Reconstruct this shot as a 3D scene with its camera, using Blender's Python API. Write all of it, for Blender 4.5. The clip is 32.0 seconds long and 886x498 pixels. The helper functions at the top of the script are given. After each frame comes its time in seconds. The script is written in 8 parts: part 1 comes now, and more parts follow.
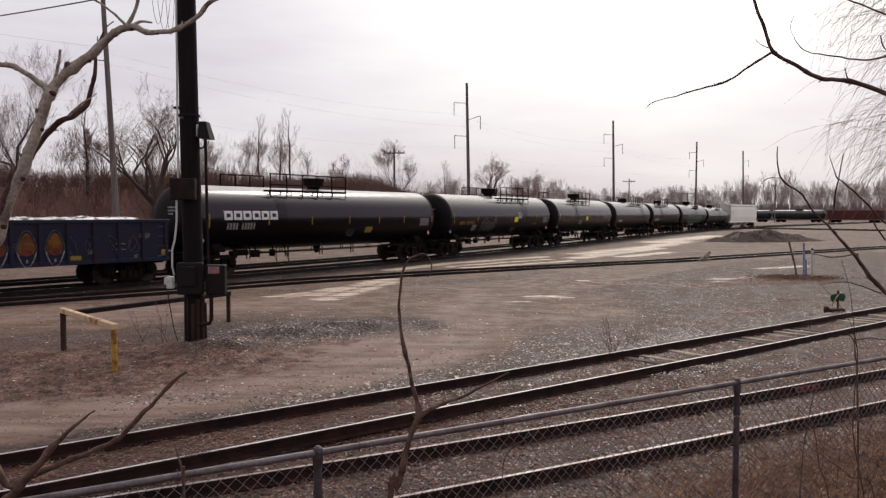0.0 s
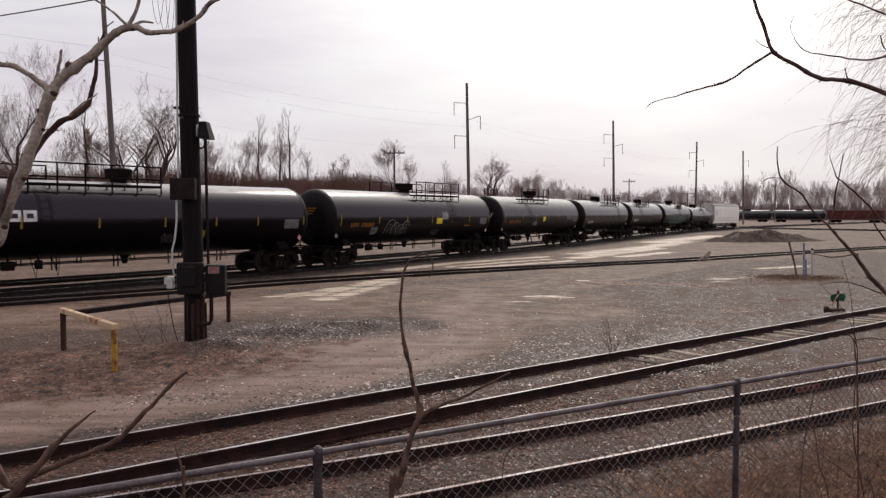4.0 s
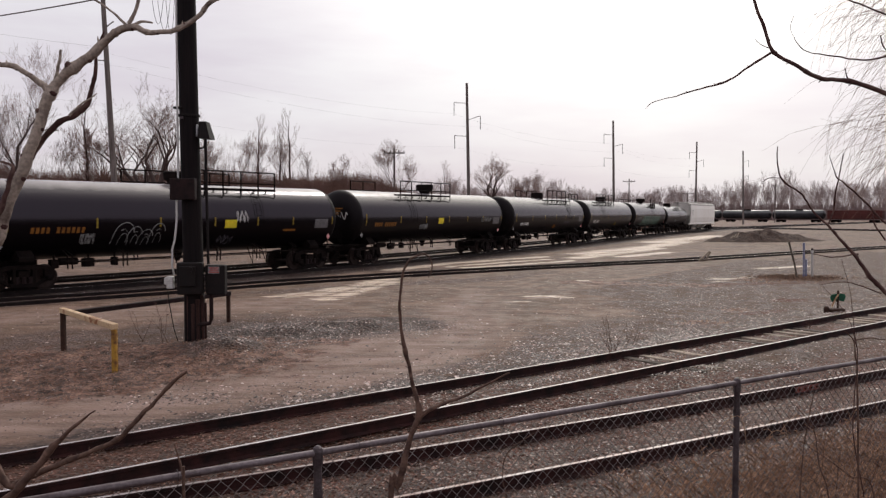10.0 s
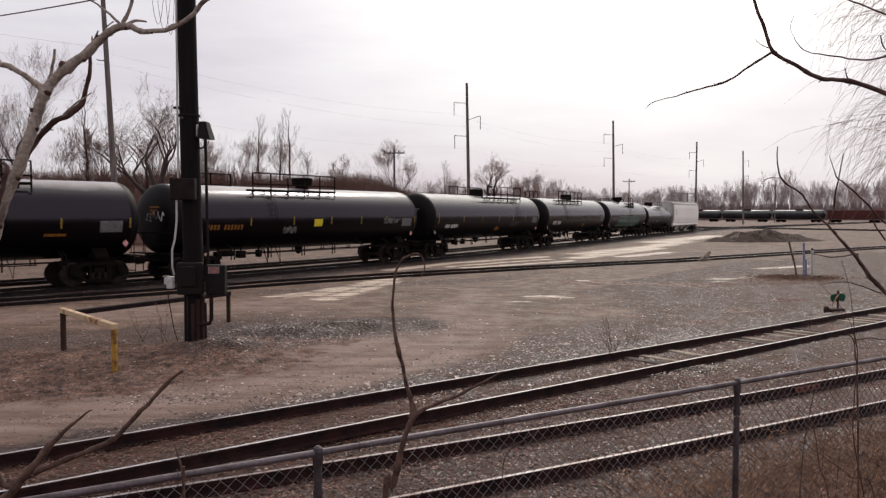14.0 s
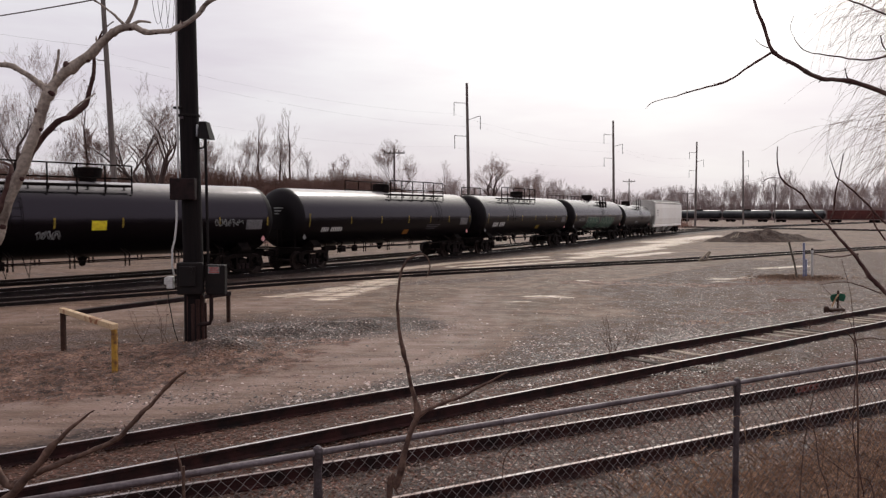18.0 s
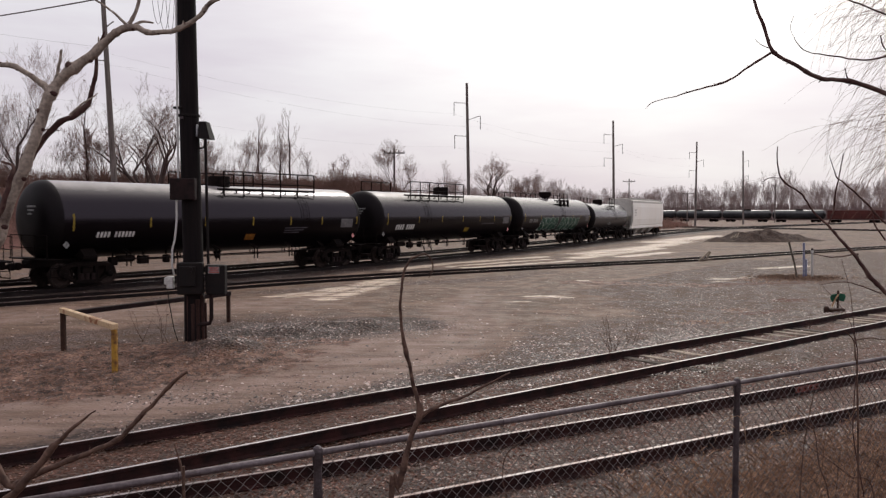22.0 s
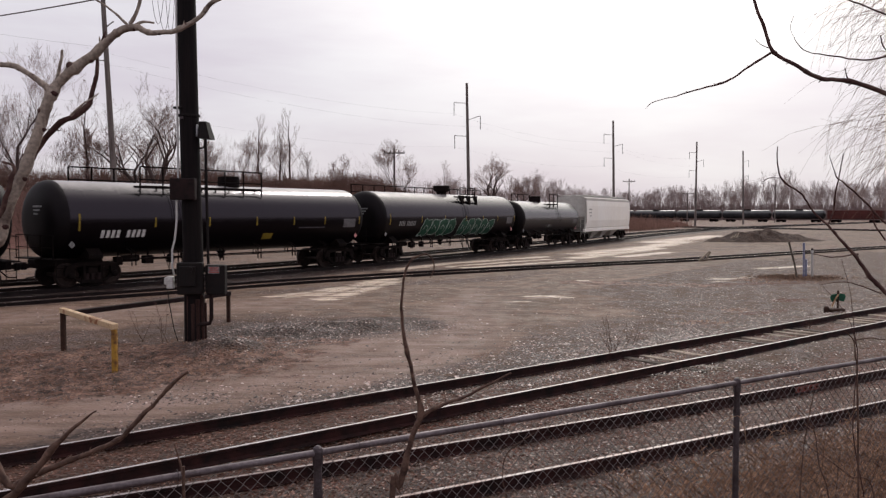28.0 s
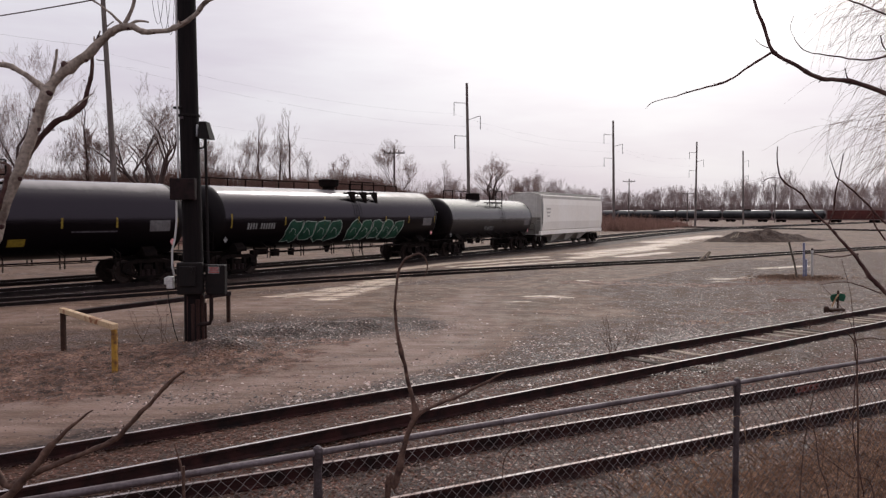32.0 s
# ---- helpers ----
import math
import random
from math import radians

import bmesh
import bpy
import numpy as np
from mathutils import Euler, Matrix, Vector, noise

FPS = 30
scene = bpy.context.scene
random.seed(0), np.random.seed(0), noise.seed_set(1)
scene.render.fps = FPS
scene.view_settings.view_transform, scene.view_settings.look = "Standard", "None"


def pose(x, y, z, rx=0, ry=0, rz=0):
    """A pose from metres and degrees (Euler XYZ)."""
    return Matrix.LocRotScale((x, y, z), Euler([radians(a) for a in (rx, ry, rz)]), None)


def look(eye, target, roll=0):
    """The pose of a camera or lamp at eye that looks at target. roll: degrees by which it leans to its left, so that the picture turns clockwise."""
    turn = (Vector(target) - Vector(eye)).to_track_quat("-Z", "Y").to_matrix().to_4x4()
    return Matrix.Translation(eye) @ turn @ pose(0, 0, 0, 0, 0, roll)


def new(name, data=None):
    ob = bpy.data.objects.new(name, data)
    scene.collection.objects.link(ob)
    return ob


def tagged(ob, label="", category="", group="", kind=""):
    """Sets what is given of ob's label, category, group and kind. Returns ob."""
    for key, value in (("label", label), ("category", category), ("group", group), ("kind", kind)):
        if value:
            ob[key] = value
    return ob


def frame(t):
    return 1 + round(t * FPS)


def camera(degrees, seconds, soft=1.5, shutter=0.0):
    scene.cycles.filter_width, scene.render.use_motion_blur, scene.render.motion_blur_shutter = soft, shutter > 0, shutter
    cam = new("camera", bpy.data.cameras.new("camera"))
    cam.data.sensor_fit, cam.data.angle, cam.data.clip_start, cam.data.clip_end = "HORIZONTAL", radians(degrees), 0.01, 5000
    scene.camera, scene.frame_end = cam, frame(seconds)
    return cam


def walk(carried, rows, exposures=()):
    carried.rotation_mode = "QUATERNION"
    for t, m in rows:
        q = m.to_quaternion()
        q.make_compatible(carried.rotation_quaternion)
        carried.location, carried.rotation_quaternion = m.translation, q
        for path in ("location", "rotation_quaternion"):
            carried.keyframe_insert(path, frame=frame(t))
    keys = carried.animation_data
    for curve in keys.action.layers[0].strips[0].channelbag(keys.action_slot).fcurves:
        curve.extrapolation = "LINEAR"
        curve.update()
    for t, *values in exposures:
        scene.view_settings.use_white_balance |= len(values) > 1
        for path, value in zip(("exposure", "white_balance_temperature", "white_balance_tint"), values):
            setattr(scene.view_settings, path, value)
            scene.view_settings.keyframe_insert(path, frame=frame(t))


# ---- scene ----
# ---------------------------------------------------------------- camera
# A still camera behind a chain-link fence, three metres above the yard.
cam = camera(59.6, 32.0, soft=1.3, shutter=0.4)
EYE = (0.0, 0.0, 3.0)
walk(cam, [(0.0, look(EYE, (0.0, 100.0, -1.63))), (32.0, look(EYE, (0.0, 100.0, -1.63)))],
     exposures=[(0.0, 0.05, 6530, 12.0), (12.0, 0.08, 6510, 12.0), (24.0, 0.05, 6500, 12.0), (32.0, 0.02, 6400, 14.0)])

# ---------------------------------------------------------------- light: thin overcast, veiled sun ahead
SUN_EL, SUN_AZ = 42.5, 17.0          # degrees above the horizon; degrees right of the view
world = bpy.data.worlds.new("world")
scene.world = world
world.use_nodes = True
wn, wl = world.node_tree.nodes, world.node_tree.links
wn.clear()
w_out = wn.new("ShaderNodeOutputWorld")
w_bg = wn.new("ShaderNodeBackground")
w_sky = wn.new("ShaderNodeTexSky")
w_sky.sky_type = "NISHITA"
w_sky.sun_disc = False
w_sky.sun_elevation = radians(SUN_EL)
w_sky.sun_rotation = radians(SUN_AZ)
w_sky.air_density, w_sky.dust_density = 1.0, 3.0
w_co = wn.new("ShaderNodeTexCoord")
w_map = wn.new("ShaderNodeMapping")
w_map.inputs["Scale"].default_value = (1.0, 1.0, 5.0)
wl.new(w_co.outputs["Generated"], w_map.inputs["Vector"])
w_noise = wn.new("ShaderNodeTexNoise")
w_noise.inputs["Scale"].default_value = 2.2
w_noise.inputs["Detail"].default_value = 5.0
w_noise.inputs["Roughness"].default_value = 0.55
wl.new(w_map.outputs["Vector"], w_noise.inputs["Vector"])
w_ramp = wn.new("ShaderNodeValToRGB")
w_ramp.color_ramp.elements[0].position = 0.37
w_ramp.color_ramp.elements[0].color = (6.0, 5.55, 6.05, 1)
w_ramp.color_ramp.elements[1].position = 0.62
w_ramp.color_ramp.elements[1].color = (7.1, 6.95, 7.15, 1)
wl.new(w_noise.outputs["Fac"], w_ramp.inputs["Fac"])
# brighter round the veiled sun
w_dot = wn.new("ShaderNodeVectorMath")
w_dot.operation = "DOT_PRODUCT"
sun_dir = Vector((math.sin(radians(SUN_AZ)) * math.cos(radians(SUN_EL)),
                  math.cos(radians(SUN_AZ)) * math.cos(radians(SUN_EL)), math.sin(radians(SUN_EL))))
w_dot.inputs[1].default_value = sun_dir
wl.new(w_co.outputs["Generated"], w_dot.inputs[0])
w_glow = wn.new("ShaderNodeMapRange")
w_glow.inputs["From Min"].default_value = 0.665
w_glow.inputs["From Max"].default_value = 1.0
w_glow.inputs["To Min"].default_value = 0.0
w_glow.inputs["To Max"].default_value = 1.0
wl.new(w_dot.outputs["Value"], w_glow.inputs["Value"])
w_pow = wn.new("ShaderNodeMath")
w_pow.operation = "POWER"
w_pow.inputs[1].default_value = 3.3
wl.new(w_glow.outputs["Result"], w_pow.inputs[0])
w_add = wn.new("ShaderNodeMix")
w_add.data_type = "RGBA"
w_add.blend_type = "ADD"
w_add.inputs["B"].default_value = (25.0, 24.7, 20.5, 1)
wl.new(w_pow.outputs["Value"], w_add.inputs["Factor"])
wl.new(w_ramp.outputs["Color"], w_add.inputs["A"])
w_mix = wn.new("ShaderNodeMix")
w_mix.data_type = "RGBA"
w_mix.inputs["Factor"].default_value = 0.9
wl.new(w_sky.outputs["Color"], w_mix.inputs["A"])
wl.new(w_add.outputs["Result"], w_mix.inputs["B"])
wl.new(w_mix.outputs["Result"], w_bg.inputs["Color"])
w_bg.inputs["Strength"].default_value = 0.11
wl.new(w_bg.outputs["Background"], w_out.inputs["Surface"])

sun = new("sun", bpy.data.lights.new("sun", "SUN"))
sun.data.energy = 0.9
sun.data.angle = radians(9)
sun.data.color = (1.0, 0.96, 0.9)
sun.matrix_world = look(tuple(sun_dir * 100), (0, 0, 0))


# ---------------------------------------------------------------- materials
def material(name, base, rough=0.7, metal=0.0, second=None, scale=4.0, fine=40.0, bump=0.2, distance=0.01,
             contrast=(0.35, 0.65), fine_amount=0.25, spec=0.2, stretch=(1, 1, 1), random_value=0.0, rough_vary=0.1,
             island=False, skew=1.0, tint=None):
    """A worn surface: two colours mixed by coarse noise, a fine grain and a bump."""
    mat = bpy.data.materials.new(name)
    mat.use_nodes = True
    n, l = mat.node_tree.nodes, mat.node_tree.links
    b = n["Principled BSDF"]
    co = n.new("ShaderNodeTexCoord")
    mp = n.new("ShaderNodeMapping")
    mp.inputs["Scale"].default_value = stretch
    l.new(co.outputs["Object"], mp.inputs["Vector"])
    big = n.new("ShaderNodeTexNoise")
    big.inputs["Scale"].default_value = scale
    big.inputs["Detail"].default_value = 6
    big.inputs["Roughness"].default_value = 0.6
    l.new(mp.outputs["Vector"], big.inputs["Vector"])
    small = n.new("ShaderNodeTexNoise")
    small.inputs["Scale"].default_value = fine
    small.inputs["Detail"].default_value = 4
    l.new(mp.outputs["Vector"], small.inputs["Vector"])
    ramp = n.new("ShaderNodeMapRange")
    ramp.inputs["From Min"].default_value, ramp.inputs["From Max"].default_value = contrast
    l.new(big.outputs["Fac"], ramp.inputs["Value"])
    mix = n.new("ShaderNodeMix")
    mix.data_type = "RGBA"
    mix.inputs["A"].default_value = (*base, 1)
    mix.inputs["B"].default_value = (*(second or [c * 0.6 for c in base]), 1)
    l.new(ramp.outputs["Result"], mix.inputs["Factor"])
    grain = n.new("ShaderNodeMapRange")
    grain.inputs["From Min"].default_value, grain.inputs["From Max"].default_value = 0.3, 0.7
    grain.inputs["To Min"].default_value, grain.inputs["To Max"].default_value = 1 - fine_amount, 1 + fine_amount
    l.new(small.outputs["Fac"], grain.inputs["Value"])
    hsv = n.new("ShaderNodeHueSaturation")
    l.new(mix.outputs["Result"], hsv.inputs["Color"])
    l.new(grain.outputs["Result"], hsv.inputs["Value"])
    last = hsv
    if random_value:
        info = n.new("ShaderNodeNewGeometry" if island else "ShaderNodeObjectInfo")
        rnd = n.new("ShaderNodeMapRange")
        rnd.inputs["To Min"].default_value, rnd.inputs["To Max"].default_value = 1 - random_value, 1 + random_value
        power = n.new("ShaderNodeMath")
        power.operation = "POWER"
        power.inputs[1].default_value = skew
        l.new(info.outputs["Random Per Island" if island else "Random"], power.inputs[0])
        l.new(power.outputs["Value"], rnd.inputs["Value"])
        if skew > 1:
            rnd.inputs["To Min"].default_value, rnd.inputs["To Max"].default_value = 0.45, 0.45 + random_value
        last = n.new("ShaderNodeHueSaturation")
        l.new(hsv.outputs["Color"], last.inputs["Color"])
        l.new(rnd.outputs["Result"], last.inputs["Value"])
    l.new(last.outputs["Color"], b.inputs["Base Color"])
    rr = n.new("ShaderNodeMapRange")
    rr.inputs["To Min"].default_value, rr.inputs["To Max"].default_value = max(0.02, rough - rough_vary), min(1, rough + rough_vary)
    l.new(big.outputs["Fac"], rr.inputs["Value"])
    l.new(rr.outputs["Result"], b.inputs["Roughness"])
    b.inputs["Metallic"].default_value = metal
    b.inputs["Specular IOR Level"].default_value = spec
    if tint:
        b.inputs["Specular Tint"].default_value = (*tint, 1)
    if bump:
        bp = n.new("ShaderNodeBump")
        bp.inputs["Strength"].default_value = bump
        bp.inputs["Distance"].default_value = distance
        l.new(small.outputs["Fac"], bp.inputs["Height"])
        l.new(bp.outputs["Normal"], b.inputs["Normal"])
    return mat


BLACK = material("tank_black", (0.0022, 0.0016, 0.0022), 0.2, second=(0.0034, 0.0025, 0.0034), scale=0.7, fine=9, bump=0.02, stretch=(0.35, 1, 1), spec=0.3, rough_vary=0.08, tint=(0.97, 0.84, 1.0))


def tank_shading(mat, level, gloss, belly_rough, crown=None):
    """Shading in the paint: lower half dulled, rim ragged, crown given a pale highlight."""
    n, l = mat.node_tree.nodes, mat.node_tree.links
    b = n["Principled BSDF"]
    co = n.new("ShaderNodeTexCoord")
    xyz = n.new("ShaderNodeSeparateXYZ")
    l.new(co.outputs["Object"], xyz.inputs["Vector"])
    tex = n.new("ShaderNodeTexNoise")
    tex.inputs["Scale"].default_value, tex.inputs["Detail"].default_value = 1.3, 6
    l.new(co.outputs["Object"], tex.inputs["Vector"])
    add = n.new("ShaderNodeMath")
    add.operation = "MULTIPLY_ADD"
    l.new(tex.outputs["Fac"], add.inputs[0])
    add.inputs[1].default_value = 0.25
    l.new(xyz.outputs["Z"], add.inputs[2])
    # Below level the gloss drops, to hold the belly's dark ground reflection.
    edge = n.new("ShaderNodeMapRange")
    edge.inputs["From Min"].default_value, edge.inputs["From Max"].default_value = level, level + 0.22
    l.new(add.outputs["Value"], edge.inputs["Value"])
    for key, low, high in (("Specular IOR Level", gloss[0], gloss[1]), ("Roughness", belly_rough, None)):
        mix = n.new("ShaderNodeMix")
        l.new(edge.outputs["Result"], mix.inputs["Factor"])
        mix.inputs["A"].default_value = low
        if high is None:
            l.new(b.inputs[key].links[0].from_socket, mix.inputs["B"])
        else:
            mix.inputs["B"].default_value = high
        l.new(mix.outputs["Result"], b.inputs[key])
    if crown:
        # Pale band painted where the highlight runs along the tank top.
        pale_mask = n.new("ShaderNodeMapRange")
        pale_mask.inputs["From Min"].default_value, pale_mask.inputs["From Max"].default_value = crown[0] + 0.1, crown[1] + 0.15
        pale_mask.inputs["To Max"].default_value = crown[2]
        l.new(add.outputs["Value"], pale_mask.inputs["Value"])
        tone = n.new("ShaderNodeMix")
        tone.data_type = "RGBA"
        l.new(pale_mask.outputs["Result"], tone.inputs["Factor"])
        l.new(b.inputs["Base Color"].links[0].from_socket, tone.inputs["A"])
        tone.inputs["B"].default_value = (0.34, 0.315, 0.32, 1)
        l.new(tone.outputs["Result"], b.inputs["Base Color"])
    return mat


BLACK_DULL = material("underframe_black", (0.0045, 0.0034, 0.0036), 0.8, second=(0.013, 0.0085, 0.0075), scale=3, fine=30, spec=0.06)
tank_shading(BLACK, 2.56, (0.12, 0.4), 0.34, (3.74, 4.12, 0.95))
BLACK_HEAD = material("tank_end_black", (0.0022, 0.0016, 0.002), 0.55, second=(0.005, 0.0038, 0.004), scale=1.2, fine=12, bump=0.05, spec=0.14, tint=(1.0, 0.9, 0.98))
GREY_TANK = material("tank_grey_black", (0.012, 0.011, 0.0125), 0.22, spec=0.9, second=(0.024, 0.021, 0.022), scale=0.6, fine=9, bump=0.04)
tank_shading(GREY_TANK, 2.36, (0.3, 0.9), 0.42, (3.3, 3.82, 0.8))
HOPPER_WHITE = material("hopper_white", (0.9, 0.885, 0.84), 0.5, second=(0.86, 0.83, 0.77), scale=0.4, fine_amount=0.05, fine=12, bump=0.06, stretch=(1, 1, 0.25))
HOPPER_GREY = material("hopper_grey", (0.58, 0.57, 0.54), 0.6, second=(0.45, 0.43, 0.4), scale=0.9, fine=14, bump=0.05)
GONDOLA_BLUE = material("gondola_blue", (0.009, 0.013, 0.036), 0.6, second=(0.018, 0.012, 0.022), scale=1.3, fine=18, bump=0.1)
SCRAP = material("snowy_load", (0.8, 0.79, 0.79), 0.7, second=(0.1, 0.085, 0.08), contrast=(0.46, 0.56), scale=3, fine=25, bump=0.4, distance=0.03)
WHEEL = material("wheel_steel", (0.04, 0.026, 0.023), 0.6, metal=0.4, second=(0.018, 0.012, 0.011), scale=6, fine=40)
WHITE_PAINT = material("white_marking", (0.72, 0.72, 0.72), 0.55, second=(0.5, 0.49, 0.48), scale=9, fine=50, bump=0)
FAINT_WHITE = material("faded_white_marking", (0.3, 0.3, 0.3), 0.6, second=(0.12, 0.12, 0.12), scale=9, fine=50, bump=0)
ORANGE_PAINT = material("orange_marking", (0.3, 0.12, 0.02), 0.55, second=(0.14, 0.06, 0.015), scale=9, fine=50, bump=0)
YELLOW_TAPE = material("yellow_tape", (0.3, 0.215, 0.03), 0.45, second=(0.16, 0.11, 0.02), scale=8, fine=40, bump=0)
YELLOW_CARD = material("yellow_square", (0.75, 0.62, 0.03), 0.5, second=(0.6, 0.46, 0.03), scale=6, fine=40, bump=0)
RED_PAINT = material("red_marking", (0.42, 0.05, 0.04), 0.5, second=(0.3, 0.05, 0.04), scale=8, fine=40, bump=0)
GREEN_PAINT = material("green_spray", (0.018, 0.085, 0.052), 0.5, second=(0.01, 0.045, 0.03), scale=2.5, fine=20, bump=0)
PALE_SPRAY = material("pale_spray", (0.45, 0.5, 0.46), 0.55, second=(0.25, 0.3, 0.27), scale=5, fine=25, bump=0)
GREY_CARD = material("grey_data_panel", (0.17, 0.165, 0.17), 0.6, second=(0.1, 0.095, 0.1), scale=9, fine=60, bump=0)
RUST = material("rusty_steel", (0.055, 0.026, 0.018), 0.85, second=(0.025, 0.014, 0.011), scale=7, fine=60, bump=0.3)
RAIL_SIDE = material("rail_rust", (0.034, 0.010, 0.009), 0.75, second=(0.008, 0.0042, 0.0042), scale=3, fine=50, bump=0.3, distance=0.004)
SPRAY_GREY = material("worn_grey_spray", (0.11, 0.1, 0.115), 0.6, second=(0.03, 0.027, 0.035), scale=7, fine=30, bump=0)
ORANGE_WORN = material("worn_orange_spray", (0.2, 0.075, 0.012), 0.55, second=(0.05, 0.018, 0.012), scale=2.2, fine=20, bump=0)
RED_WORN = material("worn_red_spray", (0.16, 0.03, 0.016), 0.55, second=(0.05, 0.016, 0.012), scale=4, fine=20, bump=0)
PLACARD = material("placard_print", (0.7, 0.4, 0.4), 0.5, second=(0.6, 0.2, 0.2), scale=14, fine=60, bump=0)
RAIL_BLACK = material("rail_dark_rust", (0.02, 0.012, 0.012), 0.75, second=(0.009, 0.006, 0.006), scale=3, fine=50, bump=0.3, distance=0.004)
RAIL_TOP = material("rail_running_top", (0.62, 0.58, 0.56), 0.22, metal=1.0, second=(0.42, 0.36, 0.33), scale=1.2, fine=30, bump=0.03, spec=0.5)
RAIL_DULL = material("rail_rusted_top", (0.38, 0.34, 0.34), 0.32, metal=0.9, second=(0.2, 0.13, 0.115), scale=1.6, fine=30, bump=0.05, spec=0.4)
TIE = material("tie_wood", (0.14, 0.115, 0.095), 0.85, second=(0.06, 0.048, 0.04), scale=3, fine=30, bump=0.5, random_value=0.3, stretch=(0.4, 3, 1))
TIE_PALE = material("tie_bleached", (0.36, 0.3, 0.24), 0.85, second=(0.11, 0.08, 0.062), scale=3, fine=30, bump=0.5, random_value=0.25, stretch=(0.4, 3, 1))
GALV = material("galvanised_steel", (0.1, 0.083, 0.09), 0.5, metal=0.5, second=(0.05, 0.038, 0.04), scale=6, fine=70, bump=0.08)
# Lighter than the posts' steel: the rail's top highlight is in its colour.
PIPE = material("lit_pipe", (0.16, 0.135, 0.145), 0.42, metal=0.4, second=(0.085, 0.066, 0.07), scale=5, fine=60, bump=0.08)
WIRE = material("fence_wire", (0.14, 0.12, 0.12), 0.4, metal=0.6, second=(0.07, 0.052, 0.05), scale=6, fine=70, bump=0)
POLE_WOOD = material("creosote_wood", (0.0045, 0.0032, 0.004), 0.75, second=(0.011, 0.0075, 0.008), scale=2, fine=14, bump=0.5, stretch=(6, 6, 0.3), spec=0.12)
POLE_GREY = material("weathered_pole", (0.19, 0.16, 0.15), 0.85, second=(0.1, 0.085, 0.08), scale=2, fine=20, bump=0.3, stretch=(6, 6, 0.3))
BOX_DARK = material("dark_box_paint", (0.0045, 0.0032, 0.0035), 0.65, second=(0.01, 0.006, 0.006), scale=5, fine=50, bump=0.05)
POLE_FOOT = material("rusty_brown_timber", (0.05, 0.023, 0.019), 0.85, second=(0.018, 0.009, 0.0085), scale=4, fine=30, bump=0.4, stretch=(4, 4, 0.4))
BOX_RUST = material("rusty_box", (0.02, 0.008, 0.0085), 0.75, second=(0.008, 0.0045, 0.0045), scale=5, fine=50, bump=0.1)
PVC = material("white_conduit", (0.46, 0.45, 0.46), 0.4, second=(0.45, 0.44, 0.42), scale=5, fine=40, bump=0)
LENS = material("lamp_glass", (0.4, 0.4, 0.42), 0.15, second=(0.3, 0.3, 0.32), scale=4, fine=20, bump=0)
YELLOW_BAR = material("worn_yellow_barrier", (0.36, 0.2, 0.035), 0.6, second=(0.12, 0.055, 0.025), scale=5, fine=40, bump=0.15, contrast=(0.45, 0.62))
YELLOW_TOP = material("sun_bleached_barrier", (0.52, 0.38, 0.24), 0.6, second=(0.24, 0.1, 0.05), scale=4, fine=40, bump=0.15, contrast=(0.48, 0.6))
BARK = material("pale_bark", (0.32, 0.265, 0.225), 0.85, second=(0.08, 0.052, 0.045), contrast=(0.48, 0.72), scale=15, fine=90, fine_amount=0.3, bump=0.8, distance=0.006)
BARK_DARK = material("dark_bark", (0.055, 0.026, 0.024), 0.85, second=(0.14, 0.088, 0.075), contrast=(0.45, 0.7), scale=18, fine=70, bump=0.15, distance=0.004)
TWIG = material("twig_bark", (0.14, 0.082, 0.062), 0.7, second=(0.045, 0.025, 0.02), scale=20, fine=90, bump=0.2, distance=0.003)
TREE_BARK = material("far_tree_bark", (0.27, 0.185, 0.165), 0.9, second=(0.17, 0.112, 0.1), scale=1.2, fine=9, bump=0, random_value=0.25, island=False)
PALE_BARK = material("pale_poplar_bark", (0.36, 0.27, 0.25), 0.9, second=(0.25, 0.18, 0.165), scale=1.2, fine=9, bump=0)
# Haze of distance painted into the scrub and bark colours.
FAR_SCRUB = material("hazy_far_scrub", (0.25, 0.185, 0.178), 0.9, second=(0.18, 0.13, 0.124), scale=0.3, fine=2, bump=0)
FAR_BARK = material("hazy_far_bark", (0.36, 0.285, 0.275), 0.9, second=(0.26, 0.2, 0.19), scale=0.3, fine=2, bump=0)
# Pale stones, brightened so that they also stand in for sun glints.
CHIP = material("pale_glint_chip", (0.5, 0.405, 0.375), 0.4, spec=0.3, second=(0.25, 0.19, 0.168), scale=2, fine=30, bump=0, random_value=0.35, island=True)
TREE_TRUNK = material("far_tree_trunk", (0.085, 0.058, 0.053), 0.9, second=(0.05, 0.034, 0.031), scale=1.2, fine=9, bump=0)
BRUSH_STEM = material("dry_brush_stems", (0.22, 0.128, 0.105), 0.9, second=(0.13, 0.074, 0.06), scale=0.25, fine=3, bump=0)
BRUSH = material("dry_brush", (0.17, 0.088, 0.072), 0.9, second=(0.1, 0.05, 0.042), scale=0.25, fine=3, bump=0)
# A few stones far paler than the rest, as sparkle in the colour.
PEBBLE = material("ballast_stone", (0.125, 0.082, 0.074), 0.36, spec=0.2, second=(0.056, 0.035, 0.031), scale=1.5, fine=60, bump=0.2, random_value=3.4, island=True, skew=4.0)
PEBBLE_DARK = material("stained_ballast_stone", (0.085, 0.048, 0.035), 0.3, spec=0.35, second=(0.035, 0.02, 0.015), scale=1.5, fine=60, bump=0.2, random_value=4.5, island=True, skew=6.0)
